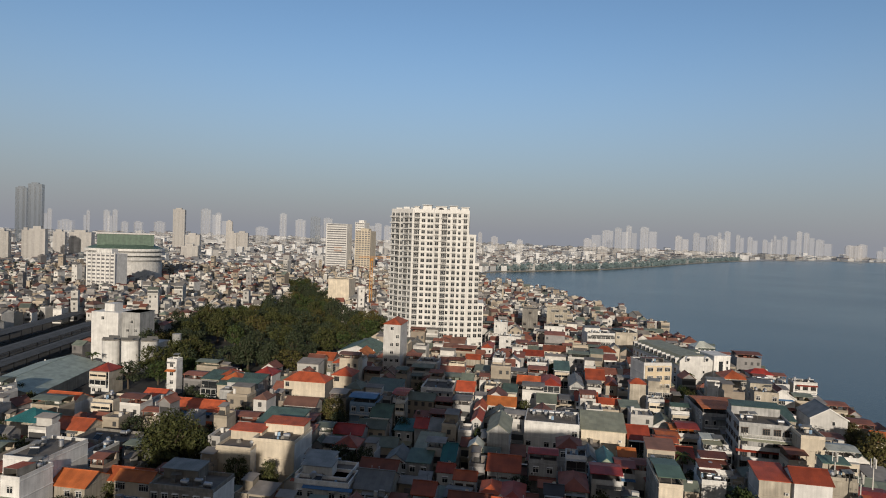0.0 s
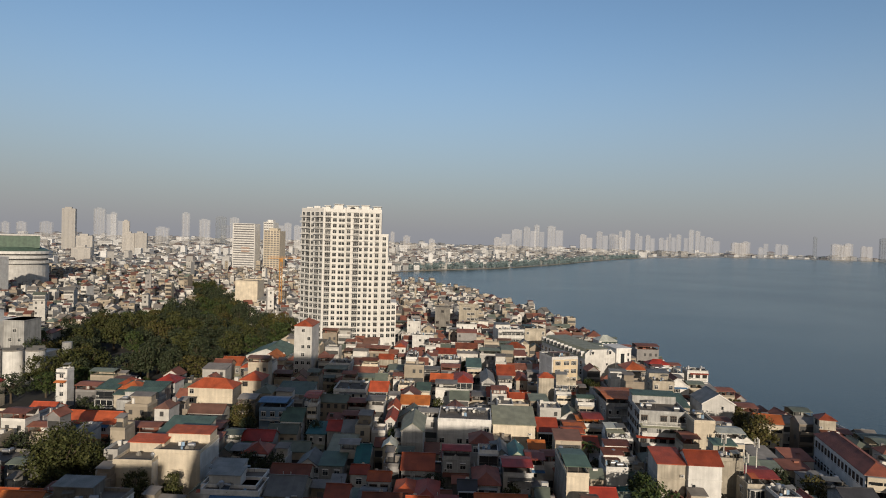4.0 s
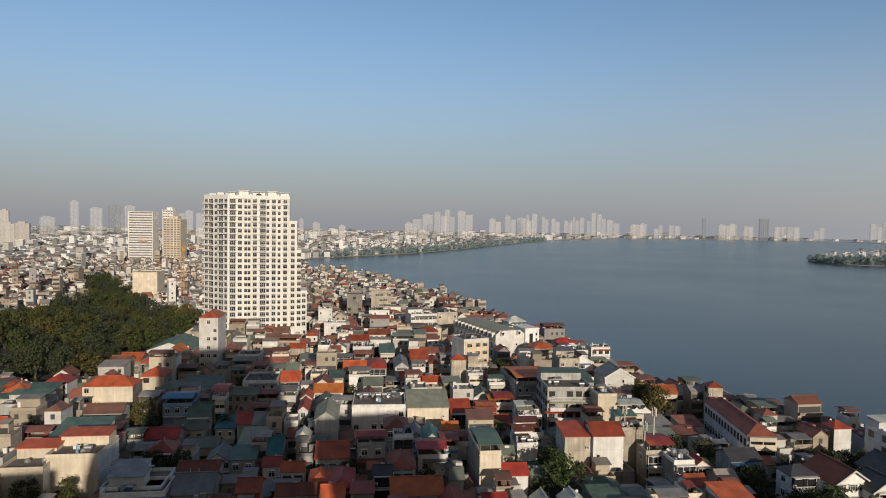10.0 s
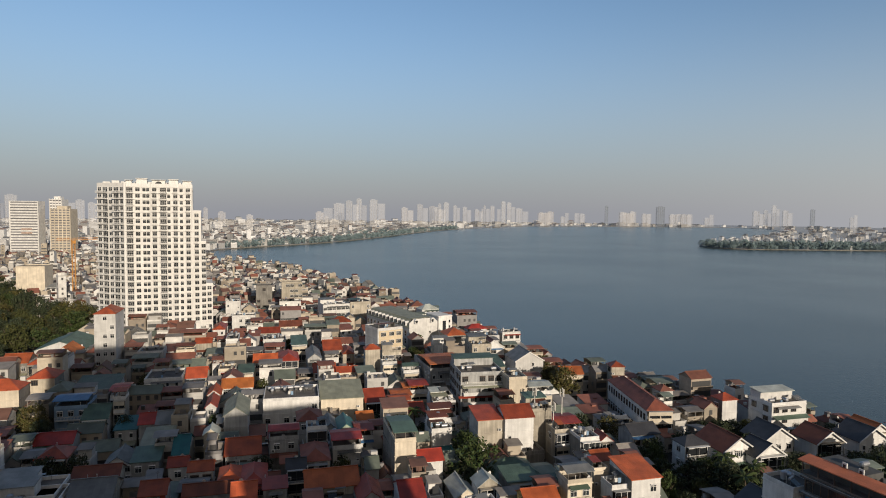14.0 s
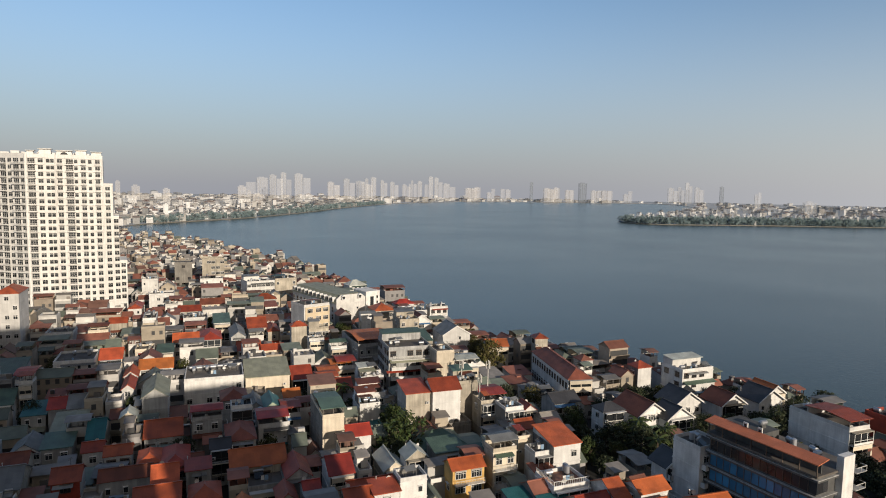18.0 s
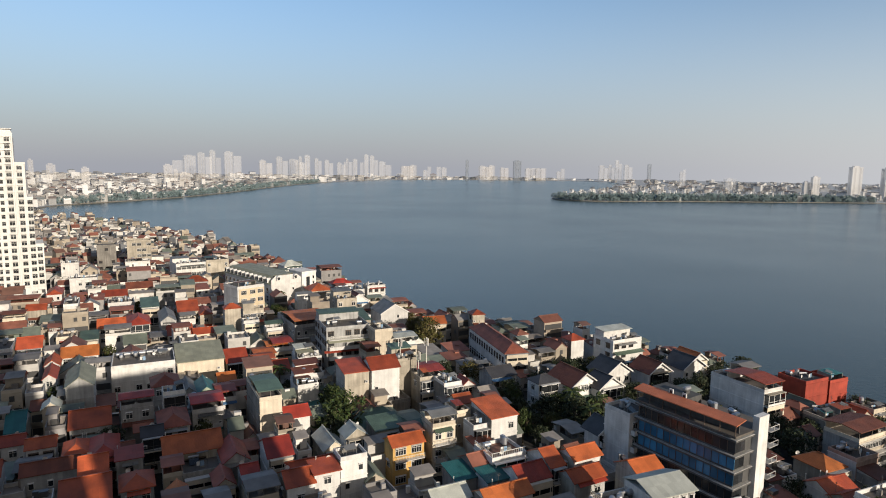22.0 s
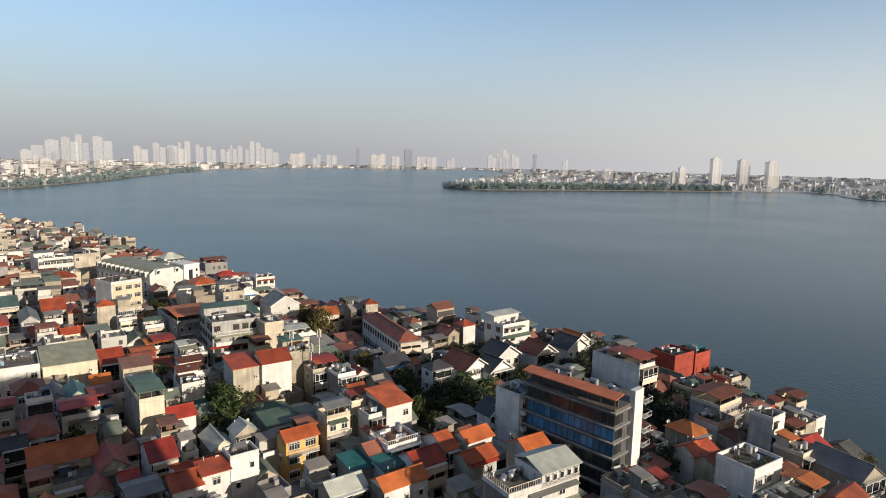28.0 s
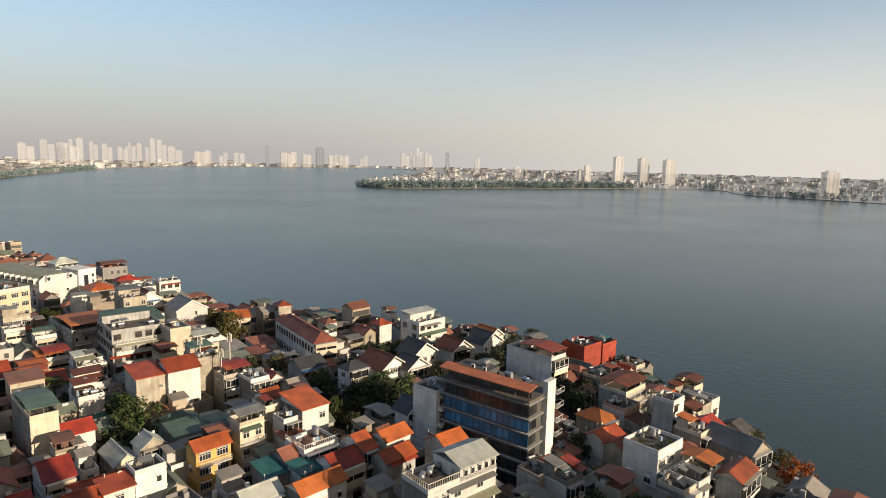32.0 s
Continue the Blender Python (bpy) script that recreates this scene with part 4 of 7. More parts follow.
PARK = [(-150, 300), (-128, 262), (-64, 262), (-50, 300), (-46, 345), (-44, 400), (-75, 430), (-100, 500), (-150, 640), (-172, 640), (-130, 500), (-140, 425), (-165, 400)]
n_tree, tries = 0, 0
PARK_TREES = []
while n_tree < 170 and tries < 6000:
    tries += 1
    x, y = rng.uniform(-175, -40), rng.uniform(262, 640)
    if inside(x, y, PARK) and all(math.hypot(x - a, y - b) > 5.2 for a, b in PARK_TREES) and abs(x + 43) + abs(y - 305) > 22:
        PARK_TREES.append((x, y))
        tree(x, y, rng.uniform(4.6, 7.2), rng.uniform(11, 17), rng.choice(("park", "park", "park", "olive", "olive", "park", "bright", "dry")), seed=n_tree, group="park trees")
        n_tree += 1
for x, y, r, h, leaf in ((-71.5, 160, 7.8, 17.0, "olive"), (-67, 163, 4.0, 13.0, "olive"), (-75, 165, 4.2, 13.0, "olive"), (-71, 154, 4.0, 9.5, "olive"), (63.5, 128, 6.2, 12.5, "bright"), (66, 139, 4.2, 10.5, "bright"), (60, 126, 3.6, 8.5, "park"), (69, 146, 3.4, 8.5, "bright"),
                         (57, 162, 3.2, 9.5, "park"), (62, 158, 2.8, 7.5, "park"), (-37, 199, 4.2, 12.0, "dry"), (-34, 192, 3.2, 9.0, "park"), (-41, 207, 3.0, 9.0, "park"), (122, 179.5, 5.0, 13.0, "dry"), (126, 187, 4.2, 11.0, "dry"), (127, 197, 3.6, 9.0, "dry"),
                         (133, 209, 3.2, 7.5, "dry"), (141, 222, 2.8, 6.5, "dry"), (146, 196, 2.4, 5.0, "park"), (187, 99, 4.0, 8.5, "park"), (182, 104, 2.8, 6.5, "park"), (183, 66, 3.6, 7.0, "park"), (176, 58, 2.6, 5.5, "dry"), (155, 25, 3.4, 5.0, "dry"),
                         (148, 17, 2.8, 4.5, "dry"), (139.5, 13, 3.6, 6.5, "rust"), (144, 63, 4.0, 8.5, "park"), (149, 70, 3.8, 8.0, "park"), (139, 70, 3.4, 7.5, "park"), (111, 109, 4.2, 8.5, "park"), (115, 103, 4.2, 9.0, "park"), (119, 98, 3.6, 8.0, "park"),
                         (106, 114, 3.6, 7.5, "park"), (122, 104, 3.4, 7.5, "park"), (103, 107, 3.2, 7.0, "park"), (113, 92, 3.0, 6.5, "park"), (100, 99, 3.0, 6.5, "park"), (172, 100, 3.2, 8.0, "park"), (177, 94, 3.0, 8.0, "park"), (165, 96, 3.0, 7.0, "park"),
                         (111, 141, 3.4, 9.0, "dry"), (107, 148, 3.0, 8.0, "park"), (99, 236, 3.0, 9.0, "park"), (-14, 190, 3.2, 8.5, "park"), (-6, 193, 3.4, 8.0, "park"), (2, 196, 2.8, 7.0, "park"), (-115, 270, 5.0, 11.0, "park"),
                         (-126, 242, 5.5, 11.0, "park"), (-118, 250, 5.0, 10.0, "bright"), (-108, 256, 5.0, 11.0, "bright"), (-60, 205, 3.5, 9.0, "park"), (-66, 198, 3.5, 8.0, "park"), (-95, 205, 3.0, 7.0, "park"), (-150, 215, 2.4, 8.0, "park"), (178, 140, 2.6, 5.5, "park"), (52, 172, 2.6, 7.0, "park"), (124.5, 126, 3.4, 8.0, "park"), (139, 126, 3.8, 8.5, "park"), (150, 124, 3.4, 7.5, "park"), (162, 118, 3.2, 7.5, "park"), (171, 117, 3.0, 7.0, "park"), (112, 124, 3.4, 8.0, "park"),
                         (130, 107, 3.2, 7.0, "park"), (139, 104, 3.4, 7.0, "park"), (148, 103, 3.0, 6.5, "park"), (158, 101, 3.2, 6.5, "park"), (124, 92, 3.4, 7.5, "park"), (130, 84, 3.2, 7.0, "park"), (137, 92, 3.0, 6.5, "park"),
                         (128, 72, 3.4, 7.0, "park"), (133, 64, 3.0, 6.5, "park"), (157, 66, 3.0, 6.5, "park"), (160, 58, 2.8, 6.0, "park"), (163, 46, 2.6, 5.5, "park"), (172, 52, 2.6, 5.5, "dry"), (152, 45, 2.6, 5.5, "park"), (133, 44, 2.4, 6.0, "park"), (112, 44, 2.6, 6.0, "park")):
    tree(x, y, r, h, leaf, {"dry": "leafy tree turning yellow-brown among the houses", "rust": "small round tree with rust-red leaves by the water",
                            "olive": "large round olive-green tree among the houses", "bright": "fresh green leafy tree between the houses", "park": "dark green leafy tree between the houses"}[leaf], seed=int(x + y))
    claim(x, y, r * 1.5, r * 1.5, 0)
for i, (x, y, h) in enumerate(((66, 156, 9.5), (62, 165, 9.0), (119, 108, 8.0), (122, 102, 7.5), (115, 98, 7.5), (99, 262, 10), (-152, 262, 9), (126, 112, 7.0))):
    palm(x, y, h, i)

# ---- single buildings that stand out ----
# cream and orange-roofed houses near the old tree
house(-52.1, 158.4, 9.2, 12, 10.0, -8, "cream", "hut", "orange", south=0.15, floors=3)
house(-42.7, 160.3, 11.2, 12, 11.5, -8, "cream", "hut", "orange", south=0.0, floors=3)
house(-50.1, 220.2, 15.0, 8, 12.0, -8, "cream", "hip", "orange", label="large cream villa with a red-orange hipped roof", south=0.3)
house(-38.6, 229.5, 7.4, 9, 12.5, -8, "cream", "hip", "orange", label="cream house with a bright orange hipped roof", south=0.3)
house(-40.0, 283.6, 7.8, 12, 9.0, -8, "white", "gable_y", "orange", label="white gabled house with an orange roof beside the park")
house(-55.0, 276.8, 8.5, 10, 8.0, -8, "concrete", "gable_x", "red")
house(-47.5, 274.0, 6.0, 9, 7.5, -8, "beige", "hip", "orange")
house(-43.2, 309.0, 18.8, 24, 7.0, -8, "white", "gable_y", "green", name="hall", label="long low hall with a green sheet-metal gable roof", south=0.2)
house(-74.5, 223.6, 13.7, 12, 9.0, -8, "beige", "shed", "green", south=0.3)
house(-82.0, 233.0, 6.5, 8, 9.5, -8, "white", "hip", "red")
house(-70.0, 237.0, 7.5, 8, 9.8, -8, "white", "hip", "red")
house(-27.2, 204.5, 8.3, 10, 9.2, -8, "blue", "canopy", "blue", label="pale blue house with a blue canopy roof", south=0.9, balconies=2)
house(-15.9, 215.9, 4.7, 12, 8.2, -8, "white", "canopy", "red", balconies=2)
house(14.5, 175.0, 5.9, 14, 12.0, -8, "grey", "gable_y", "olive", label="tall grey house with an olive sheet gable roof", south=0.15)
house(30.8, 186.0, 15.6, 13, 11.0, -10, "white", "flat", label="long pale apartment row with water tanks on its roof", south=0.7, balconies=0)
house(45.9, 187.0, 12.4, 13, 9.5, -10, "cream", "shed", "olive", south=0.15)
house(38.3, 151.8, 6.9, 10, 7.5, -8, "white", "canopy", "red", balconies=2)
house(-28.2, 146.5, 12.3, 10, 8.0, -8, "white", "hut", "grey", south=0.6)
house(-92.5, 142.0, 9.8, 14, 12.0, -8, "white", "flat", south=0.3, label="plain white house with a flat tiled roof")
house(-16.0, 143.0, 8.0, 10, 7.5, -8, "beige", "gable_x", "grey")

# yellow-fronted office block
root = house(79.5, 249.5, 11.5, 11.5, 17.0, 10, "white", "flat", name="office_block", label="white office block with a pale yellow front", south=0.0, west=0.12, floors=5)
part("front", Shape().box(-5.2, 5.7, -5.95, -5.75, 3, 16.6), surface("pale_yellow_render", (0.70, 0.575, 0.40), stain=0.15, streak=0.1), root, "pale yellow front wall")
for k in range(1, 5):
    for x in (-3.2, 0.6, 3.9):
        place(root, WINDOWS[4], x, -5.96, k * 3.3 + 1.2, 0)

# lakeside hotel with a grey mansard and round dormers
HX, HY, HYAW = 101.0, 290.0, 9.0
hotel = thing("hotel", HX, HY, HYAW, "long white lakeside hotel with a grey mansard roof and dormers", "hotel")
claim(HX, HY, 17, 48, HYAW)
part("wall", storey_walls(15, 45, 12.5), WALL["white"], hotel)
m = Shape()
m.slab((-7.9, -22.3, 12.5), (-7.9, 22.8, 12.5), (-5.2, 20, 16.0), (-5.2, -20, 16.0), -0.15)
m.slab((7.9, 22.8, 12.5), (7.9, -22.3, 12.5), (5.2, -20, 16.0), (5.2, 20, 16.0), -0.15)
m.slab((-5.2, -20, 16.0), (-5.2, 20, 16.0), (5.2, 20, 16.2), (5.2, -20, 16.2), -0.15)
m.slab((-7.9, 22.8, 12.5), (7.9, 22.8, 12.5), (5.2, 20, 16.0), (-5.2, 20, 16.0), -0.15)
part("mansard_roof", m, ROOF["olive"], hotel)
part("end_wall", Shape().add([(-7.5, -22.6, 12.4), (7.5, -22.6, 12.4), (7.5, -22.6, 14.6), (5.2, -22.6, 16.4), (-5.2, -22.6, 16.4), (-7.5, -22.6, 14.6),
                             (-7.5, -22.2, 12.4), (7.5, -22.2, 12.4), (7.5, -22.2, 14.6), (5.2, -22.2, 16.4), (-5.2, -22.2, 16.4), (-7.5, -22.2, 14.6)],
                            [(0, 1, 2, 3, 4, 5), (11, 10, 9, 8, 7, 6), (5, 4, 10, 11), (4, 3, 9, 10), (3, 2, 8, 9), (2, 1, 7, 8), (0, 5, 11, 6)]), WALL["white"], hotel)
dormer = Shape().box(-0.8, 0.8, -1.6, 0.2, 0, 1.3).tube((0, -1.6, 1.3), (0, 0.2, 1.3), 0.8, n=12)
dormer.box(-0.5, 0.5, -1.66, -1.6, 0.2, 1.5, 1)
dormer = dormer.mesh("dormer", [WALL["white"], GLASS])
for k in range(11):
    place(hotel, dormer, -6.4, -19 + k * 4.0, 13.2, -90, "dormer")
for x in (-4.5, 4.0):
    place(hotel, dormer, x, -22.4, 14.4, 0, "dormer")
for k in range(11):
    for z in (1.6, 5.0, 8.6):
        place(hotel, WINDOWS[3], -7.5, -19 + k * 4.0, z, -90)
for x, z in ((-5.5, 9.2), (3.5, 9.0), (-5.5, 4.0), (3.5, 4.0)):
    place(hotel, WINDOWS[1], x, -22.5, z, 0)
part("bay", Shape().box(7.6, 15.0, -23.5, -12, 0, 17.0).box(7.4, 15.2, -23.7, -11.8, 16.5, 16.9), WALL["white"], hotel)
part("stair_glazing", Shape().box(9.8, 11.6, -23.62, -23.5, 2.0, 14.5), GLASS, hotel)
for z in (4.0, 7.5, 11.0, 13.5):
    place(hotel, WINDOWS[1], 13.6, -23.5, z, 0)
house(80.5, 345, 15, 12, 13.5, 3, "white", "hut", "grey", name="villa", label="big white villa with small dormer windows", south=0.9)
house(94.5, 347, 12, 13, 14.0, 3, "beige", "flat", name="apartment_block", label="plain beige block with an open roof deck", south=0.2)
house(128, 322, 10, 8, 12.0, 3, "white", "hip", "pale", label="white pavilion with a pale roof by the lake")

# tall grey apartment houses
root = house(86.5, 206, 12.6, 22, 11.2, -6, "grey", "canopy", "orange", name="apartment_block", label="weathered grey block with an orange canopy", south=0.6, west=0.75, balconies=3, floors=5)
root = house(88.0, 178.5, 13.7, 16, 15.5, -12, "grey", "hut", "green", name="apartment_block", label="grey five-storey block with stepped terraces", south=0.6, west=0.7, balconies=3, floors=5)
house(98.0, 190.0, 9.0, 11, 13.5, -12, "beige", "shed", "green", south=0.4)
house(94.5, 166.0, 5.7, 9, 15.5, -10, "cream", "flat", south=0.0, label="narrow cream house with a blank windowless front")
house(100.8, 163.5, 7.0, 9, 11.2, -10, "white", "canopy", "pale", balconies=2)
house(124.8, 211.0, 11.2, 12, 9.0, -10, "white", "gable_y", "grey", name="villa", label="white villa with a steep gable end", south=0.25)
house(120.5, 232.0, 9.0, 11, 10.0, -10, "white", "gable_y", "brown", name="villa")
house(112.0, 226.0, 8.0, 11, 12.5, -10, "beige", "hut", "grey", south=0.3)
house(128.0, 252.0, 10.0, 12, 10.0, -6, "white", "flat", south=0.4)
house(113.5, 254.0, 9.0, 10, 11.5, -6, "beige", "hip", "red")
house(72.9, 142.0, 6.4, 8, 13.0, -10, "beige", "shed", "red", south=0.1, label="tall blank beige house under a bright red roof")
house(80.2, 140.0, 7.6, 8, 13.5, -10, "white", "gable_x", "red", south=0.3, label="tall white house under a low bright red roof")
house(88.8, 143.6, 6.1, 8, 13.0, -10, "beige", "hut", "green", south=0.1)
house(95.2, 140.5, 7.0, 8, 7.7, -10, "white", "canopy", "red", south=0.7, balconies=1)
# long school-like building with a brown roof
root = house(130.5, 151.9, 7.4, 32.5, 10.0, -18.7, "white", "hip", "rust", name="long_building", label="long white building with arched windows and brown tile roof", south=0.9, west=0.0, floors=3)
for k in range(14):
    for z in (1.6, 6.4):
        place(root, WINDOWS[3], -3.7, -14.6 + k * 2.25, z, -90)
house(131.0, 189.0, 8.0, 7, 8.0, -20, "white", "gable_x", "orange")
house(141.2, 176.0, 4.6, 5, 12.5, -20, "beige", "hip", "red", name="stair_tower", label="small square stair tower with a red roof")
# villas with dark gables
house(113.6, 131.4, 8.0, 7.0, 7.5, -8, "grey", "gable_x", "dark", name="villa", label="grey villa under a dark pitched roof")
house(116.6, 142.5, 6.0, 6.0, 5.6, -18, "beige", "flat")
house(159.5, 126.5, 11.8, 9.0, 12.0, -8, "white", "hut", "pale", name="villa", label="white modern villa with roof terraces by the lake", south=0.7, west=0.6)
house(143.8, 116.2, 9.0, 7.5, 7.5, -10, "white", "gable_y", "dark", name="villa", label="white villa with a steep dark gable roof", over=0.8)
house(154.7, 110.2, 7.5, 7.5, 7.5, -10, "white", "gable_y", "brown", name="villa", over=0.8, label="white villa with a steep brown gable roof")
house(167.2, 107.2, 8.5, 7.5, 7.5, -10, "white", "gable_y", "dark", name="villa", over=0.8, label="white villa with a steep dark gable roof")
house(175.9, 111.2, 6.0, 7.5, 7.0, -10, "white", "gable_y", "orange", name="villa", over=0.6)

# glass-fronted office building with an orange roof terrace
SALMON = surface("salmon_canopy_sheet", (0.62, 0.19, 0.085), 0.6, wave=2.2, bump=0.3, stain=0.2)
GX, GY, GYAW = 110.0, 66.5, -2.0
off = thing("office_building", GX, GY, GYAW, "six-storey office building with blue glass and orange roof", "office building")
claim(GX, GY, 13, 24, GYAW)
GW, GD, GH = 11.0, 22.0, 18.2
part("core", Shape().box(-GW / 2 + 0.4, GW / 2 - 0.4, -GD / 2 + 0.4, GD / 2 - 0.4, 0, GH), WALL["dark"], off)
for k in range(6):
    z = k * 3.05
    part("floor_slab", Shape().box(-GW / 2 - 0.18, GW / 2 + 0.18, -GD / 2 - 0.2, GD / 2 + 0.2, z + 2.57, z + 2.68), WALL["grey"], off)
    part("spandrel", Shape().box(-GW / 2 - 0.12, GW / 2 + 0.12, -GD / 2 - 0.12, GD / 2 + 0.1, z + 2.2, z + 2.5), WALL["dark"], off)
pane = Shape().box(-0.72, 0.72, -0.05, 0.05, 0, 2.15).mesh("glass_pane", BLUE_GLASS)
dark_pane = Shape().box(-0.72, 0.72, -0.05, 0.05, 0, 2.15).mesh("glass_pane", GLASS)
mull = Shape().box(-0.035, 0.035, -0.10, 0.06, 0, 2.2).mesh("mullion", DARK_FRAME)
for k in range(6):
    for i in range(14):
        y = -GD / 2 + 0.9 + i * 1.5
        # shade on the lower storeys and top floor is put in as dark panes
        place(off, pane if k in (3, 4) else dark_pane, -GW / 2 + 0.3, y, k * 3.05 + 0.02, -90, "glass_pane")
        if k > 1 or i % 2:
            place(off, mull, -GW / 2 + 0.25, y + 0.75, k * 3.05, -90, "mullion")
    for i in range(2):
        place(off, dark_pane, -GW / 2 + 1.2 + i * 1.5, -GD / 2 + 0.3, k * 3.05 + 0.02, 0, "glass_pane")
        place(off, dark_pane, GW / 2 - 2.0 + i * 1.5, -GD / 2 + 0.3, k * 3.05 + 0.02, 0, "glass_pane")
for k in range(1, 7):
    ob = part("balcony", Shape().box(3.4, GW / 2 + 0.9, -GD / 2 - 1.3, -GD / 2 - 0.2, k * 3.05 - 0.5, k * 3.05 - 0.36), WALL["grey"], off)
    part("railing", Shape().box(3.45, GW / 2 + 0.85, -GD / 2 - 1.28, -GD / 2 - 1.2, k * 3.05 + 0.45, k * 3.05 + 0.55).box(GW / 2 + 0.78, GW / 2 + 0.86, -GD / 2 - 1.28, -GD / 2 - 0.2, k * 3.05 + 0.45, k * 3.05 + 0.55).box(4.6, 4.66, -GD / 2 - 1.27, -GD / 2 - 1.21, k * 3.05 - 0.36, k * 3.05 + 0.45).box(GW / 2 + 0.78, GW / 2 + 0.84, -GD / 2 - 1.27, -GD / 2 - 1.21, k * 3.05 - 0.36, k * 3.05 + 0.45), RAIL_WHITE, ob)
part("end_pier", Shape().box(0.2, 3.4, -GD / 2 - 0.8, -GD / 2 + 0.4, 0, GH + 3.0), WALL["white"], off, "tall off-white end pier")
part("roof_canopy", Shape().slab((-GW / 2 - 0.6, -GD / 2 - 0.3, GH + 2.4), (-GW / 2 + 2.3, -GD / 2 - 0.3, GH + 3.0), (-GW / 2 + 2.3, GD / 2 + 0.3, GH + 3.0), (-GW / 2 - 0.6, GD / 2 + 0.3, GH + 2.4), -0.18), SALMON, off, "long salmon-orange canopy along the roof edge")
part("roof_deck", Shape().box(-GW / 2 - 0.2, GW / 2 + 0.2, -GD / 2, GD / 2, GH + 0.02, GH + 0.4), ROOF["slab"], off)
# dark wall standing in for the veranda's shade under the canopy
part("penthouse_wall", Shape().box(-GW / 2 + 1.6, -GW / 2 + 1.8, -GD / 2 + 0.5, GD / 2 - 0.5, GH + 0.4, GH + 2.8).box(-GW / 2 + 1.8, GW / 2 - 2.2, 2.0, GD / 2 - 0.5, GH + 0.4, GH + 2.4), WALL["dark"], off)
for k in range(8):
    part("post", Shape().box(-GW / 2 - 0.35, -GW / 2 - 0.2, -GD / 2 + k * 3.05, -GD / 2 + k * 3.05 + 0.15, GH + 0.4, GH + 2.5), DARK_FRAME, off)
arch = Shape().box(-0.45, 0.45, -0.12, 0.12, 0, 1.6).box(-0.25, 0.25, -0.15, -0.12, 0.1, 1.3, 1).mesh("roof_frame", [WALL["white"], GLASS])
for k in range(4):
    place(off, arch, -GW / 2 + 2.4, -4.5 + k * 3.0, GH + 2.4 if k > 1 else GH + 0.4, -90, "roof_frame")
for k, (a, b) in enumerate(((1.5, -6.5), (2.8, -5.0), (1.6, -2.0), (2.9, -0.5), (1.2, 4.0), (2.6, 5.5))):
    x, y = on_roof(GX, GY, GYAW, a, b)
    water_tank(x, y, GH + 0.4 if b < 1.5 else GH + 0.4 if a > 2.2 else GH + 2.4, GYAW + 70 * (k % 2), k % 3 == 2)
house(107.5, 81.4, 7.0, 6.8, 14.5, -3, "white", "flat", name="annex", label="white annex with open verandas beside the glass offices", balconies=2)

# mobile-phone masts on a roof
for mx, my, mz, hh in ((96.5, 142.5, 7.75, 10.0), (89.5, 135.9, 9.56, 7.0), (87.5, 142.0, 13.06, 6.0)):
    mast = thing("phone_mast", mx, my, 15, "slim white phone mast with panel aerials", "phone mast", "phone masts", mz)
    part("pole", Shape().tube((0, 0, 0), (0, 0, hh), 0.14, 0.10, 8), RAIL_WHITE, mast)
    for a in (0, 120, 240):
        ob = part("panel_aerial", Shape().box(-0.17, 0.17, -0.62, -0.48, hh - 2.4, hh - 0.3).box(-0.03, 0.03, -0.5, 0, hh - 1.4, hh - 1.3), RAIL_WHITE, mast)
        ob.matrix_basis = pose(0, 0, 0, 0, 0, a)
    part("bracket_ring", Shape().tube((0, 0, hh - 1.5), (0, 0, hh - 1.4), 0.3, n=10), IRON, mast)

# foreground houses by the last stretch of shore
root = house(80.5, 57.5, 15.0, 7.0, 13.0, -13, "white", "flat", label="white four-storey house with a railed roof terrace", south=0.9, west=0.25, floors=4)
part("roof_sheet", Shape().slab((-1.0, -3.9, 15.3), (7.8, -3.9, 15.3), (7.8, 0.4, 16.6), (-1.0, 0.4, 16.6), -0.15).slab((-1.0, 0.4, 16.6), (7.8, 0.4, 16.6), (7.8, 3.8, 15.3), (-1.0, 3.8, 15.3), -0.15), ROOF["pale"], root)
part("attic", Shape().box(-0.8, 7.4, -3.5, 3.4, 13.0, 15.4), WALL["white"], root)
for k in range(5):
    place(root, WINDOWS[1], 0.4 + k * 1.55, -3.5, 13.7, 0)
rail = Shape()
for k in range(14):
    rail.box(-7.4 + k * 0.48, -7.34 + k * 0.48, -3.45, -3.39, 13.8, 14.7)
rail.box(-7.45, -0.9, -3.47, -3.37, 14.7, 14.8).box(-7.47, -7.37, -3.4, 3.4, 14.7, 14.8)
for k in range(14):
    rail.box(-7.45, -7.39, -3.3 + k * 0.5, -3.24 + k * 0.5, 13.8, 14.7)
part("railing", rail, WALL["cream"], root)
for a, b in ((-5.5, 0.5), (-3.5, 1.0)):
    water_tank(*on_roof(80.5, 57.5, -13, a, b), 13.06, 30)
house(152.8, 80.5, 6.6, 15.6, 12.2, -9, "white", "canopy", "red", label="tall white house with glazed attic under a red roof", south=1.0, west=0.0, floors=4)
house(172.5, 75.5, 9.0, 8.0, 11.0, -10, "brick", "flat", name="red_building", label="flat-roofed building with bright red cladding", south=0.0, west=0.0)
house(181.0, 73.5, 7.5, 7.5, 10.0, -10, "brick", "flat", name="red_building", label="flat-roofed building with bright red cladding", south=0.0, west=0.0)
root = house(119.0, 36.0, 9.1, 7.5, 11.0, -12, "white", "flat", name="villa", label="white villa with plants on stepped terraces", south=0.7, west=0.6, balconies=2)
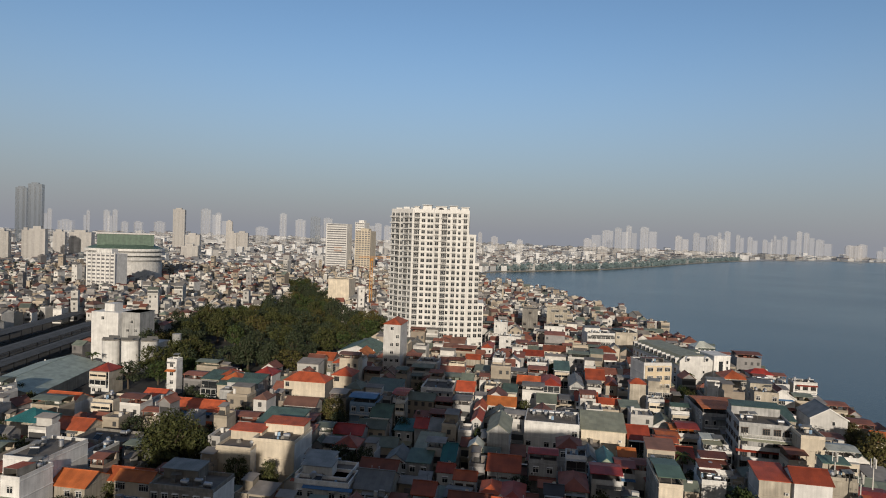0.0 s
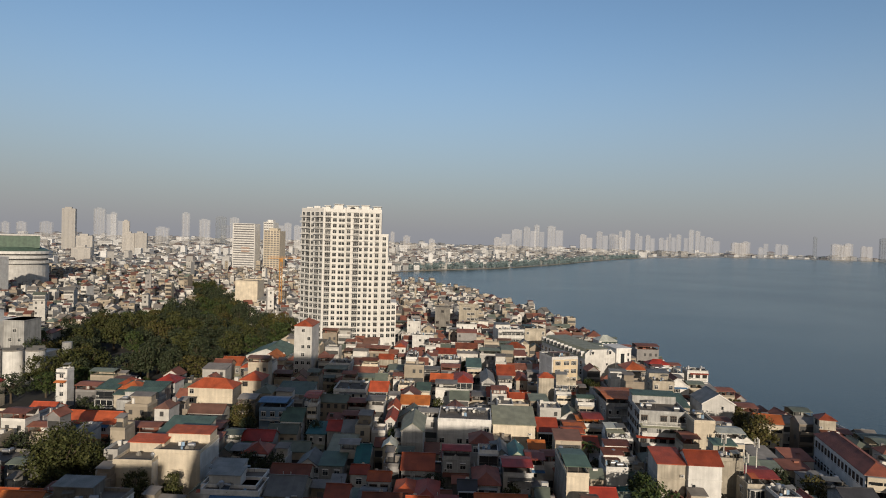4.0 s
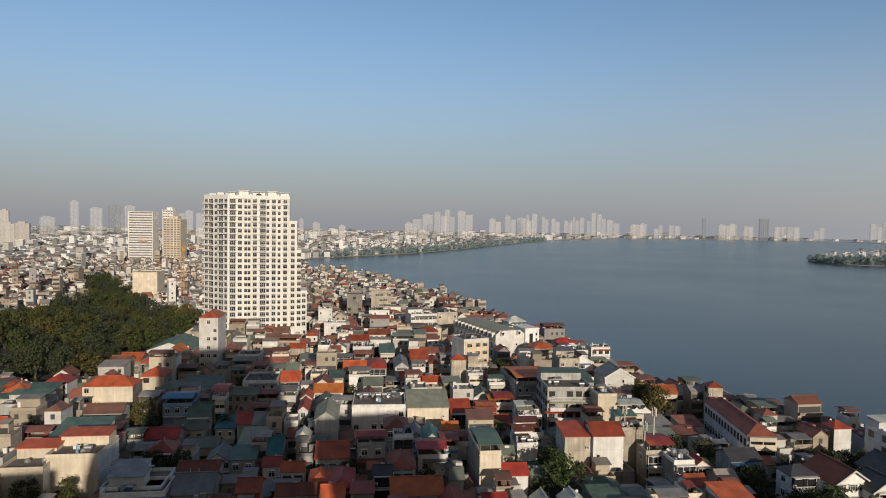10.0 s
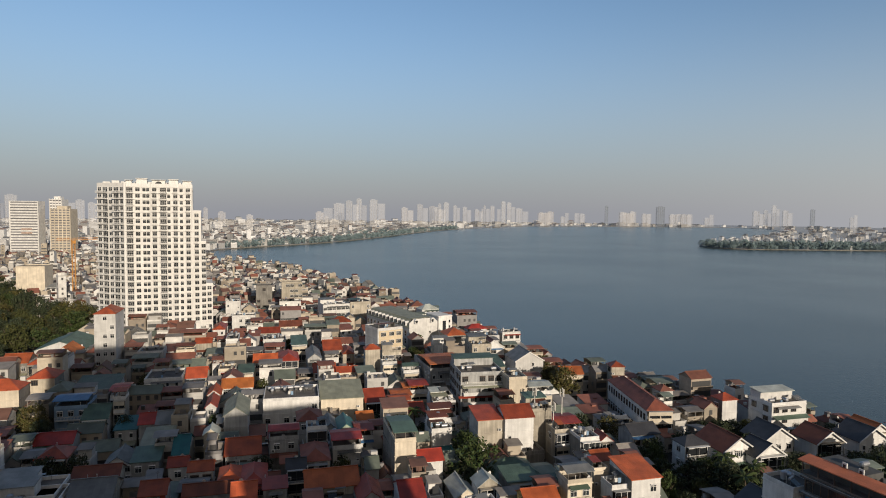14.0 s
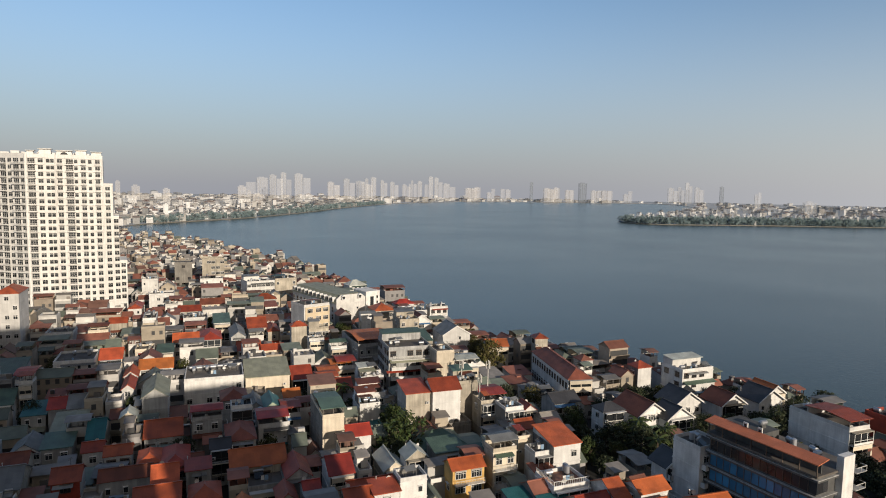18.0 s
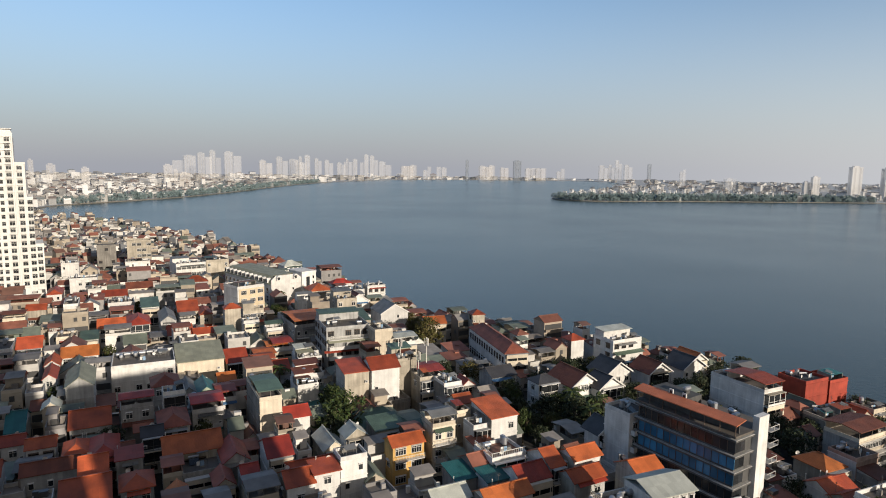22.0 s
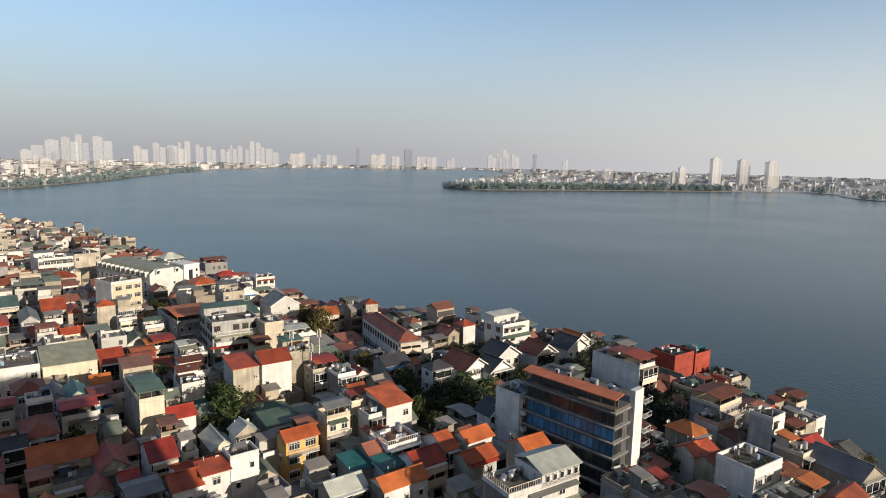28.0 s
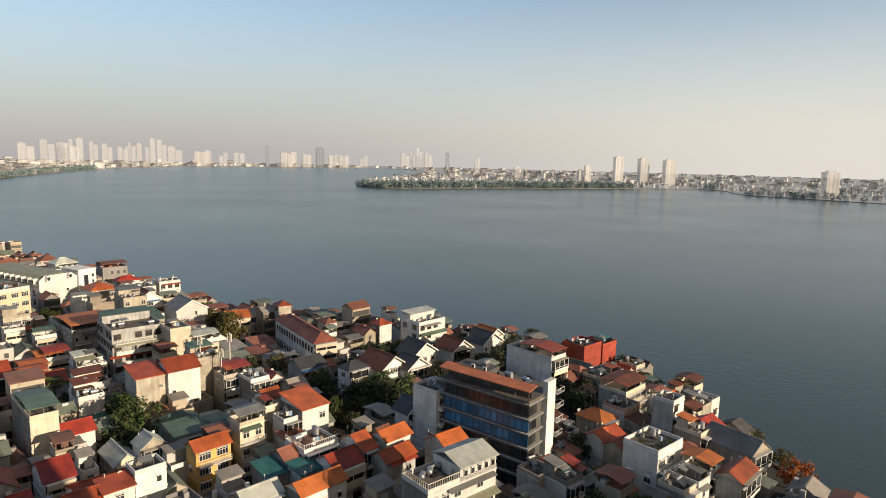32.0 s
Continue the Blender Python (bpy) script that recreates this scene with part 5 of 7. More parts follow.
for i, (a, b, z) in enumerate(((-3.5, -2.5, 11.06), (-2.0, -2.8, 11.06), (-3.6, 0.5, 11.06), (0.5, -2.9, 11.06), (2.5, 1.5, 11.06))):
    px, py = on_roof(119.0, 36.0, -12, a, b)
    pot = thing("potted_plant", px, py, i * 50, "potted green shrub on a roof terrace", "potted plant", "roof plants", z)
    part("pot", Shape().tube((0, 0, 0), (0, 0, 0.45), 0.22, 0.3, 10), ROOF["tile"], pot)
    part("leaves", crown_mesh("leaves", 0.8, 1.6, LEAF["bright"], 8, 14, 0.16, 90 + i), None, pot)
house(139.5, 25.0, 7.0, 11, 6.8, -18, "beige", "gable_y", "grey", label="beige gabled house with a grey roof near the water")
root = house(79.8, 91.0, 8.0, 7.0, 8.5, -8, "white", "flat", label="house with a railed terracotta roof terrace", south=0.5)
part("terrace_tiles", Shape().box(-3.7, 3.7, -3.2, 3.2, 8.56, 8.62), ROOF["tile"], root)
rail = Shape()
for k in range(16):
    rail.box(-3.9 + k * 0.5, -3.84 + k * 0.5, -3.45, -3.39, 9.3, 10.1).box(-3.95, -3.89, -3.4 + k * 0.44, -3.34 + k * 0.44, 9.3, 10.1)
rail.box(-3.95, 3.9, -3.47, -3.37, 10.1, 10.2).box(-3.97, -3.87, -3.4, 3.4, 10.1, 10.2)
part("railing", rail, RAIL_WHITE, root)
house(56.5, 121.5, 4.6, 9, 5.0, -8, "cream", "gable_y", "pale", label="low house with a pale sheet gable roof")
house(97.0, 70.0, 6.0, 7, 9.0, -12, "grey", "gable_x", "orange", south=0.6)

# narrow beige block in front of the tower, with its arched gate
house(-25.2, 281.0, 7.6, 14, 24.5, -8, "white", "hip", "red", name="beige_block", label="narrow off-white eight-storey block with a red roof", fitted=False, south=0.8, west=0.4, floors=6)
gate = thing("gatehouse", -17.8, 318, -4, "small dark grey gatehouse with a white arch", "gatehouse")
claim(-17.8, 318, 7, 6, 0)
part("wall", storey_walls(6, 5, 9.0).add([(-3, -2.5, 9), (3, -2.5, 9), (0, -2.5, 11)], [(0, 1, 2)]), WALL["dark"], gate)
part("roof", roof_shapes("gable_y", 6, 5, 9)[0], ROOF["grey"], gate)
part("arch", Shape().box(-1.9, -1.3, -2.75, -2.5, 0, 5).box(1.3, 1.9, -2.75, -2.5, 0, 5).tube((0, -2.76, 5), (0, -2.5, 5), 1.9, n=18), WALL["white"], gate)

# factory with silos
fac = thing("factory", -158.0, 289.0, -8, "white windowless factory tower with grey side", "factory")
claim(-158, 289, 30, 26, -8)
part("tower", storey_walls(13.6, 12, 24, False).box(-2.5, 2.5, -3, 3, 24, 27.5), WALL["white"], fac)
part("side_block", Shape().box(6.8, 15.5, -3, 8, 0, 24).box(6.6, 15.7, -3.2, 8.2, 23.6, 24), WALL["grey"], fac)
part("annex", Shape().box(8, 26, -6, 4, 0, 11).box(7.8, 26.2, -6.2, 4.2, 10.7, 11.1), WALL["white"], fac)
for k in range(3):
    place(fac, WINDOWS[0], 9.5 + 2 * k, -3, 15 + (k % 2) * 4, 0)
place(fac, WINDOWS[0], -1.0, -6.0, 20.5, 0)
for k, (x, y) in enumerate(((-149.5, 272.0), (-141.3, 272.5), (-133.0, 273.0))):
    silo = thing("silo", x, y, 0, "round white concrete storage silo", "silo", "factory silos")
    claim(x, y, 8, 8, 0)
    part("barrel", Shape().tube((0, 0, -0.3), (0, 0, 13.5), 3.6, n=28), WALL["white"], silo)
    part("rim", Shape().tube((0, 0, 13.5), (0, 0, 14.0), 3.8, n=28), WALL["concrete"], silo)
    part("hatch_rail", Shape().box(-2.5, 2.5, -2.5, -2.4, 14.0, 15.0).box(-2.5, 2.5, 2.4, 2.5, 14.0, 15.0), IRON, silo)
chim = thing("storage_tank", -128.5, 290, 0, "tall grey cylindrical tank beside the trees", "tank")
part("barrel", Shape().tube((0, 0, -0.3), (0, 0, 14), 2.0, n=20), WALL["grey"], chim)

# rail yard: platform roofs, tracks, and the green market hall
for i, (x, y, L, w, h) in enumerate(((-190, 290, 100, 8, 5.0), (-206, 305, 120, 9, 5.5), (-236, 345, 110, 10, 6.0))):
    p = thing("platform_canopy", x, y, 6, "long dark grey railway platform roof", "platform roof", "platform roofs")
    claim(x, y, w, L, 6)
    part("roof", Shape().slab((-w / 2, -L / 2, h), (0, -L / 2, h + 0.7), (0, L / 2, h + 0.7), (-w / 2, L / 2, h), -0.15).slab((0, -L / 2, h + 0.7), (w / 2, -L / 2, h), (w / 2, L / 2, h), (0, L / 2, h + 0.7), -0.15), ROOF["tar"], p)
    for k in range(10):
        part("post", Shape().box(-0.12, 0.12, -L / 2 + 5 + k * L / 10.5, -L / 2 + 5.25 + k * L / 10.5, 0, h + 0.65), IRON, p)
yard = thing("railway_track", -214, 300, 6, "parallel steel railway tracks in a dark yard", "railway track")
for k in range(8):
    for side in (-0.72, 0.72):
        part("rail", Shape().box(-18 + k * 4.6 + side - 0.05, -18 + k * 4.6 + side + 0.05, -90, 90, 0, 0.2), IRON, yard)
claim(-214, 300, 60, 190, 6)
house(-158, 236, 26, 52, 5.0, 6, "beige", "gable_y", "sage", name="market_hall", label="big low hall with a faded sage-green sheet roof", south=0.1)
house(-106, 238, 4, 4, 13.0, -8, "white", "flat", name="stair_tower", label="slim white stair tower with small windows", south=1.0)

# beige block, crane and hotel slab beyond the park
house(-86.5, 485, 16.5, 16, 27, -8, "cream", "flat", name="warehouse_block", fitted=False, label="plain windowless cream block beyond the park", south=0.0, west=0.0)
house(-74, 478, 9, 8, 14, -8, "white", "hip", "grey")
crane = thing("tower_crane", -65, 492, 20, "orange lattice tower crane", "crane")
mast = Shape()
for sx in (-1, 1):
    for sy in (-1, 1):
        mast.tube((sx * 0.9, sy * 0.9, 0), (sx * 0.9, sy * 0.9, 44), 0.16, n=5)
for k in range(18):
    z, s = k * 2.44, 1 if k % 2 else -1
    mast.tube((-0.9 * s, -0.9, z), (0.9 * s, -0.9, z + 2.44), 0.1, n=4).tube((-0.9, 0.9 * s, z), (-0.9, -0.9 * s, z + 2.44), 0.1, n=4)
part("mast", mast, CRANE_PAINT, crane)
jib = Shape()
for dz, dy in ((0, -0.6), (0, 0.6), (1.3, 0)):
    jib.tube((-10, dy, 44 + dz), (22, dy, 44 + dz), 0.12, n=4)
for k in range(16):
    jib.tube((-10 + 2 * k, -0.6, 44), (-9 + 2 * k, 0, 45.3), 0.08, n=4).tube((-9 + 2 * k, 0, 45.3), (-8 + 2 * k, 0.6, 44), 0.08, n=4)
part("jib", jib, CRANE_PAINT, crane)
part("cab", Shape().box(-1, 1, -2.2, -0.9, 41.5, 43.6), CRANE_PAINT, crane)

# ---- more houses of the near streets ----
house(-9.5, 273.0, 9.2, 9.0, 9, -8, "white", "flat", "slab", balconies=1, south=1.0)
house(3.0, 269.8, 6.8, 6.2, 9, -8, "cream", "canopy", "brown", balconies=1, south=0.9)
house(10.3, 284.1, 6.4, 5.8, 9, -8, "beige", "gable_x", "red")
house(18.5, 312.8, 5.4, 14.2, 10, -8, "white", "hip", "red", south=0.3)
house(21.6, 278.6, 4.9, 13.0, 11, -8, "white", "flat", "slab", south=0.1)
house(28.1, 280.9, 6.3, 4.5, 9, -8, "white", "gable_y", "grey", south=1.0)
house(39.1, 280.4, 9.5, 9.0, 9, -8, "white", "flat", "slab", south=1.0, balconies=1)
house(6.1, 229.9, 6.5, 9.5, 8.5, -8, "cream", "gable_x", "orange", balconies=1)
house(16.3, 234.7, 5.8, 7.2, 8.5, -8, "cream", "flat", "slab", south=1.0)
house(22.4, 231.6, 5.1, 7.5, 8, -8, "grey", "shed", "green")
house(46.0, 259.5, 5.9, 10.8, 11, -8, "white", "shed", "green", south=0.4)
house(48.2, 240.4, 5.0, 16.0, 10, -8, "grey", "gable_y", "grey", balconies=1)
house(59.3, 258.2, 7.3, 13.0, 8.5, -8, "cream", "gable_x", "red")
house(64.1, 251.4, 4.4, 13.2, 8, -8, "beige", "hip", "red")
house(48.7, 223.7, 7.6, 8.5, 8, -8, "cream", "gable_x", "red")
house(55.9, 219.0, 7.4, 4.8, 8, -8, "cream", "gable_x", "red")
house(67.2, 225.4, 5.5, 4.5, 14, -8, "beige", "hip", "red", south=0.2)
house(76.5, 230.7, 7.5, 4.5, 11, -8, "beige", "hut", "grey", south=0.5)
house(71.3, 217.5, 5.4, 4.5, 10, -8, "white", "flat", "slab", south=1.0, balconies=1)
house(75.8, 206.9, 5.6, 4.5, 9, -8, "white", "canopy", "green", south=0.6)
house(75.7, 309.9, 10.1, 7.5, 10, -8, "grey", "hip", "red")
house(65.5, 304.1, 4.8, 4.5, 9, -8, "white", "flat", "slab", south=0.2)
house(28.9, 368.3, 7.8, 6.2, 14, -8, "white", "flat", "slab", south=0.2)
house(31.6, 336.4, 11.3, 8.5, 11, -8, "white", "flat", "slab", south=0.3)
house(51.4, 312.5, 10.7, 8.0, 9, -8, "cream", "gable_x", "brown")
house(39.3, 298.5, 9.4, 7.2, 9, -8, "beige", "gable_x", "red")
house(132.2, 269.8, 9.4, 6.0, 10, -8, "white", "hip", "red")
house(142.0, 254.1, 8.8, 6.2, 10, -8, "white", "flat", "slab", south=0.6, balconies=1)
house(98.0, 231.9, 6.8, 4.5, 12, -8, "white", "hut", "grey", south=0.5)
house(40.8, 202.0, 6.5, 4.5, 8, -8, "grey", "flat", "slab")
house(67.2, 403.7, 12.7, 9.2, 20, -8, "beige", "flat", "slab", name="apartment_block", label="plain beige block with a few windows near the lake", south=0.3, fitted=False)
house(50.7, 407.9, 9.7, 12.5, 18, -8, "concrete", "flat", "slab", name="apartment_block", label="grey concrete block above the low houses", south=0.2, fitted=False)
house(61.1, 373.4, 12.1, 8.8, 12, -8, "white", "flat", "slab", south=0.3)
house(-15.2, 200.1, 3.1, 4.5, 11, -8, "white", "canopy", "red", balconies=2, south=1.0)
house(-20.8, 199.9, 6.4, 10.5, 7, -8, "white", "gable_x", "green", south=1.0)
house(-28.3, 180.4, 8.4, 6.8, 7, -8, "grey", "gable_x", "red")
house(-27.1, 170.1, 6.6, 6.8, 7, -8, "pink", "hip", "red")
house(-24.1, 227.9, 12.4, 15.2, 7, -8, "grey", "shed", "green")
house(-47.1, 175.8, 11.5, 11.5, 10.5, -8, "cream", "shed", "green", south=0.1)
house(-6.9, 161.3, 5.9, 7.0, 6.5, -8, "grey", "shed", "green", south=0.9)
house(-16.4, 153.3, 9.1, 7.0, 7, -8, "beige", "gable_x", "brown")
house(116.0, 115.6, 6.4, 5.0, 9.5, -8, "white", "hip", "dark", name="villa", label="white villa with stacked balconies under a dark hipped roof", south=1.0, west=0.8, balconies=2)
house(126.0, 114.3, 8.4, 10.0, 8.5, -8, "white", "gable_y", "brown", name="villa", label="white villa with an ochre-framed gable", south=0.8, over=0.8)
house(131.2, 108.1, 7.5, 5.8, 8, -8, "white", "gable_y", "dark", name="villa", label="white villa with a steep dark gable roof", over=0.8)
house(106.8, 87.6, 6.1, 4.5, 8.5, -8, "white", "gable_y", "dark", name="villa", label="white villa with a dark gable and deep porch", over=0.7, balconies=1)
house(97.8, 126.6, 3.5, 4.5, 9, -8, "white", "gable_y", "red", label="white house with a framed gable window", south=1.0)
house(93.7, 128.2, 5.1, 5.8, 9.5, -8, "white", "flat", "slab", balconies=1, south=1.0)
house(90.3, 135.2, 3.9, 5.5, 9.5, -8, "beige", "flat", "slab")
house(149.8, 136.5, 5.1, 4.8, 11, -8, "white", "hip", "red", label="slim white house with a red roof", south=0.2)
house(14.3, 155.3, 7.8, 9.5, 8, -8, "grey", "gable_x", "red")
house(10.3, 143.2, 4.3, 7.0, 7, -8, "pink", "hip", "orange")
house(15.1, 140.7, 5.2, 10.8, 7, -8, "grey", "hip", "red")
house(5.4, 135.2, 9.3, 4.8, 7.5, -8, "grey", "gable_x", "brown")
house(12.1, 130.6, 4.6, 7.2, 8, -8, "beige", "gable_x", "orange")
house(10.0, 123.1, 7.7, 12.0, 6.5, -8, "concrete", "gable_x", "red")
house(18.0, 121.5, 5.4, 6.5, 7, -8, "grey", "hip", "red")
house(18.6, 133.4, 4.7, 4.5, 7, -8, "grey", "shed", "red")
house(29.8, 130.1, 10.9, 8.5, 8, -8, "beige", "gable_x", "orange", label="low house under a wide red-orange pitched roof", south=0.5)
house(24.0, 139.2, 4.0, 4.5, 8.5, -8, "white", "gable_x", "dark")
house(23.6, 153.9, 6.7, 4.5, 10, -8, "grey", "canopy", "red", south=0.7)
house(29.1, 143.4, 6.0, 10.2, 9, -8, "white", "hip", "rust", balconies=1)
house(31.3, 152.4, 4.8, 4.5, 12, -8, "white", "flat", "slab", south=0.6)
house(32.4, 167.3, 6.3, 8.2, 10, -8, "grey", "hip", "rust")
house(0.9, 164.4, 3.4, 11.0, 7, -8, "white", "gable_x", "teal")
house(7.6, 166.6, 3.5, 4.5, 9, -8, "cream", "gable_y", "pale", south=0.2)
house(-0.1, 153.6, 4.1, 4.5, 7, -8, "white", "gable_x", "red")
house(4.6, 149.2, 5.2, 4.5, 7, -8, "white", "gable_x", "red", balconies=1, south=1.0)
house(-4.9, 174.4, 6.8, 9.5, 6, -8, "grey", "shed", "olive")
house(-3.1, 186.1, 4.0, 8.8, 7.5, -8, "white", "gable_x", "grey")
house(-7.5, 187.1, 4.1, 7.2, 7.5, -8, "grey", "gable_x", "red")
house(1.4, 193.1, 4.3, 4.8, 9, -8, "pink", "gable_x", "brown")
house(-4.6, 136.0, 4.8, 6.2, 9, -8, "brick", "gable_x", "red")
house(23.2, 112.7, 3.2, 4.5, 7, -8, "grey", "gable_y", "orange")
house(29.8, 123.7, 7.1, 9.0, 6, -8, "concrete", "flat", "grey")
house(31.3, 113.5, 3.4, 5.8, 7, -8, "beige", "gable_y", "red")
house(35.9, 112.7, 2.9, 7.2, 7, -8, "grey", "gable_x", "red")
house(35.9, 122.4, 4.8, 8.8, 7.5, -8, "grey", "gable_y", "red")
house(42.7, 116.5, 4.7, 8.2, 9, -8, "white", "gable_x", "red", balconies=1, south=1.0)
house(49.0, 141.2, 5.0, 16.0, 12.5, -8, "cream", "canopy", "green", label="tall cream house with a green canopy over its terrace", south=0.35, west=0.0)
house(53.8, 134.0, 5.6, 5.8, 8, -8, "white", "gable_x", "red", south=0.2)
house(60.0, 116.5, 4.7, 4.5, 8, -8, "beige", "gable_y", "pale")
house(52.7, 103.7, 5.3, 4.5, 10, -8, "white", "flat", "slab", south=0.2)
house(47.0, 103.2, 4.8, 4.5, 9, -8, "white", "shed", "red", south=0.3)
house(42.1, 104.4, 5.0, 6.2, 8, -8, "white", "gable_x", "red")
house(66.0, 105.3, 7.0, 4.5, 9, -8, "yellow", "gable_x", "red", label="ochre yellow house with a red pitched roof", south=0.9, balconies=1, fitted=False)
house(67.9, 116.4, 6.7, 6.2, 8, -8, "grey", "shed", "green")
house(74.6, 104.9, 5.4, 4.5, 11, -8, "cream", "canopy", "grey", balconies=2, south=1.0)
house(88.0, 115.1, 4.3, 5.0, 10, -8, "cream", "gable_x", "red", south=0.0)
house(88.7, 103.5, 6.7, 8.8, 11, -8, "white", "shed", "orange", south=0.3, label="white house topped by a pale orange sheet roof")
house(83.8, 103.4, 4.4, 4.5, 9, -8, "white", "flat", "slab", south=1.0)
house(84.8, 83.1, 3.2, 7.8, 9, -8, "white", "gable_x", "red")
house(79.0, 82.2, 6.4, 6.5, 8, -8, "white", "gable_x", "red")
house(90.5, 79.4, 6.6, 4.8, 10, -8, "white", "gable_x", "orange", south=0.4)
house(87.4, 75.9, 7.3, 4.5, 8, -8, "grey", "gable_x", "red")
house(70.5, 79.1, 9.3, 4.8, 8, -8, "white", "gable_x", "orange")
house(74.4, 86.2, 5.6, 4.5, 7, -8, "grey", "shed", "teal")
house(69.9, 91.3, 4.4, 5.8, 6.5, -8, "grey", "shed", "teal")
house(62.8, 85.7, 7.0, 5.0, 7, -8, "beige", "gable_x", "pale")
house(-68.1, 136.1, 8.4, 4.5, 9, -8, "cream", "gable_x", "orange")
house(141.6, 40.1, 5.5, 5.0, 12, -8, "white", "flat", "slab", south=0.5, label="tall grey-white house with a blank side wall")
house(123.2, 21.3, 8.1, 4.5, 8, -8, "cream", "gable_x", "red")
house(150.0, 54.1, 9.8, 7.5, 9, -8, "cream", "canopy", "brown", balconies=2, south=1.0)
house(-3.9, 229.8, 11.3, 12.8, 9, -8, "white", "flat", "slab", balconies=2, south=1.0)
house(9.1, 192.9, 2.9, 10.2, 9, -8, "white", "gable_y", "orange")
house(30.4, 241.7, 8.5, 8.5, 9, -8, "cream", "gable_x", "orange")
house(39.2, 243.8, 7.2, 13.5, 9, -8, "beige", "hip", "red")
house(17.7, 209.6, 9.3, 7.5, 9, -8, "white", "gable_x", "orange", balconies=1)
house(47.7, 167.2, 4.3, 5.0, 8, -8, "white", "gable_x", "orange", balconies=1)
house(55.4, 184.4, 5.9, 10.2, 8, -8, "beige", "gable_x", "red")
house(10.4, 204.3, 3.6, 8, 9.0, -8, "white", "gable_y", "orange")
house(36.9, 163.3, 3.6, 9, 8.5, -8, "grey", "gable_y", "grey")
house(40.6, 161.1, 4.4, 9, 8.5, -8, "green", "gable_y", "teal")
house(44.6, 157.7, 4.4, 7, 6.5, -8, "white", "canopy", "red", balconies=1)
house(10.0, 172.9, 2.2, 8, 8.0, -8, "concrete", "flat", "slab")
house(66.5, 156.1, 7.0, 7, 9.0, -8, "white", "hut", "brown")
house(75.8, 178.4, 5.9, 6, 8.0, -8, "white", "flat", "slab", balconies=1)
house(71.1, 125.8, 11.3, 9, 5.5, -8, "grey", "hip", "green")
house(74.5, 112.8, 4.3, 7, 6.0, -8, "grey", "shed", "green")
house(78.6, 111.1, 4.9, 7, 8.0, -8, "beige", "shed", "olive", balconies=2)
house(47.8, 109.7, 10.8, 6, 6.5, -8, "cream", "gable_x", "orange")
house(83.8, 110.8, 3.4, 6, 10.0, -8, "cream", "flat", "slab", south=0.0)
house(71.4, 194.1, 6.2, 7, 5.5, -8, "beige", "canopy", "orange", balconies=1)
house(62.7, 181.5, 6.2, 6, 5.5, -8, "beige", "canopy", "orange")
house(59.9, 176.7, 5.5, 6, 6.0, -8, "beige", "hip", "orange")
house(64.3, 171.9, 4.8, 7, 7.0, -8, "grey", "gable_x", "red")
house(73.6, 139.8, 7.6, 6, 4.0, -8, "concrete", "hut", "grey")
house(82.6, 137.1, 6.4, 7, 4.5, -8, "concrete", "flat", "slab")
house(160.8, 65.4, 5.2, 5.9, 6.4, -12, "cream", "flat", "tar")
house(166.0, 64.2, 5.2, 6.2, 6.8, -12, "beige", "flat", "red", balconies=2)
house(141.8, 51.0, 6.9, 6, 7.5, -12, "pink", "flat", "slab", balconies=2, south=1.0)
house(134.3, 54.1, 6.1, 7, 6.5, -12, "white", "hip", "orange")
house(122.6, 48.4, 3.6, 5.8, 7.0, -12, "white", "gable_x", "orange", balconies=2)
house(126.2, 47.6, 3.6, 6.3, 6.7, -12, "white", "gable_x", "red", balconies=2)
house(162.2, 52.2, 4.8, 9, 6.4, -12, "grey", "flat", "slab")
house(165.5, 46.7, 5.0, 6.2, 3.2, -12, "cream", "gable_x", "orange")
house(170.5, 45.6, 5.0, 5.1, 3.3, -12, "beige", "hut", "brown")
house(175.5, 44.5, 5.0, 5.5, 4.6, -12, "cream", "canopy", "brown")
house(159.0, 40.3, 4.5, 5.5, 3.0, -12, "cream", "canopy", "brown", balconies=2)
house(163.5, 39.4, 4.5, 5.9, 4.2, -12, "beige", "hut", "grey", balconies=2)
house(168.0, 38.5, 4.5, 6.1, 4.6, -12, "white", "flat", "brown", balconies=2)
house(138.9, 33.5, 5.4, 6.1, 7.4, -12, "cream", "hut", "orange")
house(144.3, 32.3, 5.4, 6, 7.2, -12, "concrete", "gable_x", "red")
house(140.0, 31.3, 3.6, 6.2, 5.0, -12, "cream", "gable_y", "brown", balconies=2)
house(143.6, 30.5, 3.6, 6.1, 4.1, -12, "concrete", "flat", "brown", balconies=2)
house(146.2, 29.7, 3.6, 5.7, 4.6, -12, "white", "gable_x", "brown", balconies=2)
house(112.2, 29.1, 4.4, 5.2, 7.0, -12, "cream", "flat", "orange")
house(116.6, 28.2, 4.4, 6, 7.3, -12, "white", "flat", "red", balconies=2)
house(121.0, 27.3, 4.4, 5.7, 7.7, -12, "white", "canopy", "orange")
house(121.8, 59.6, 3.8, 6.6, 5.2, -12, "concrete", "shed", "brown")
house(125.6, 58.8, 3.8, 7.1, 4.8, -12, "white", "hut", "brown", balconies=2)
house(101.2, 52.1, 4.9, 5.2, 6.7, -12, "beige", "flat", "grey")
house(106.0, 51.1, 4.9, 5.6, 5.5, -12, "grey", "shed", "red")
house(102.0, 47.2, 4.6, 5.9, 7.0, -12, "concrete", "hut", "grey", balconies=2)
house(106.6, 46.2, 4.6, 5.2, 5.8, -12, "grey", "hut", "red")
house(124.5, 31.8, 3.7, 6, 7.3, -12, "concrete", "flat", "red", balconies=2)
house(125.2, 31.0, 3.7, 6, 6.3, -12, "cream", "hut", "brown")
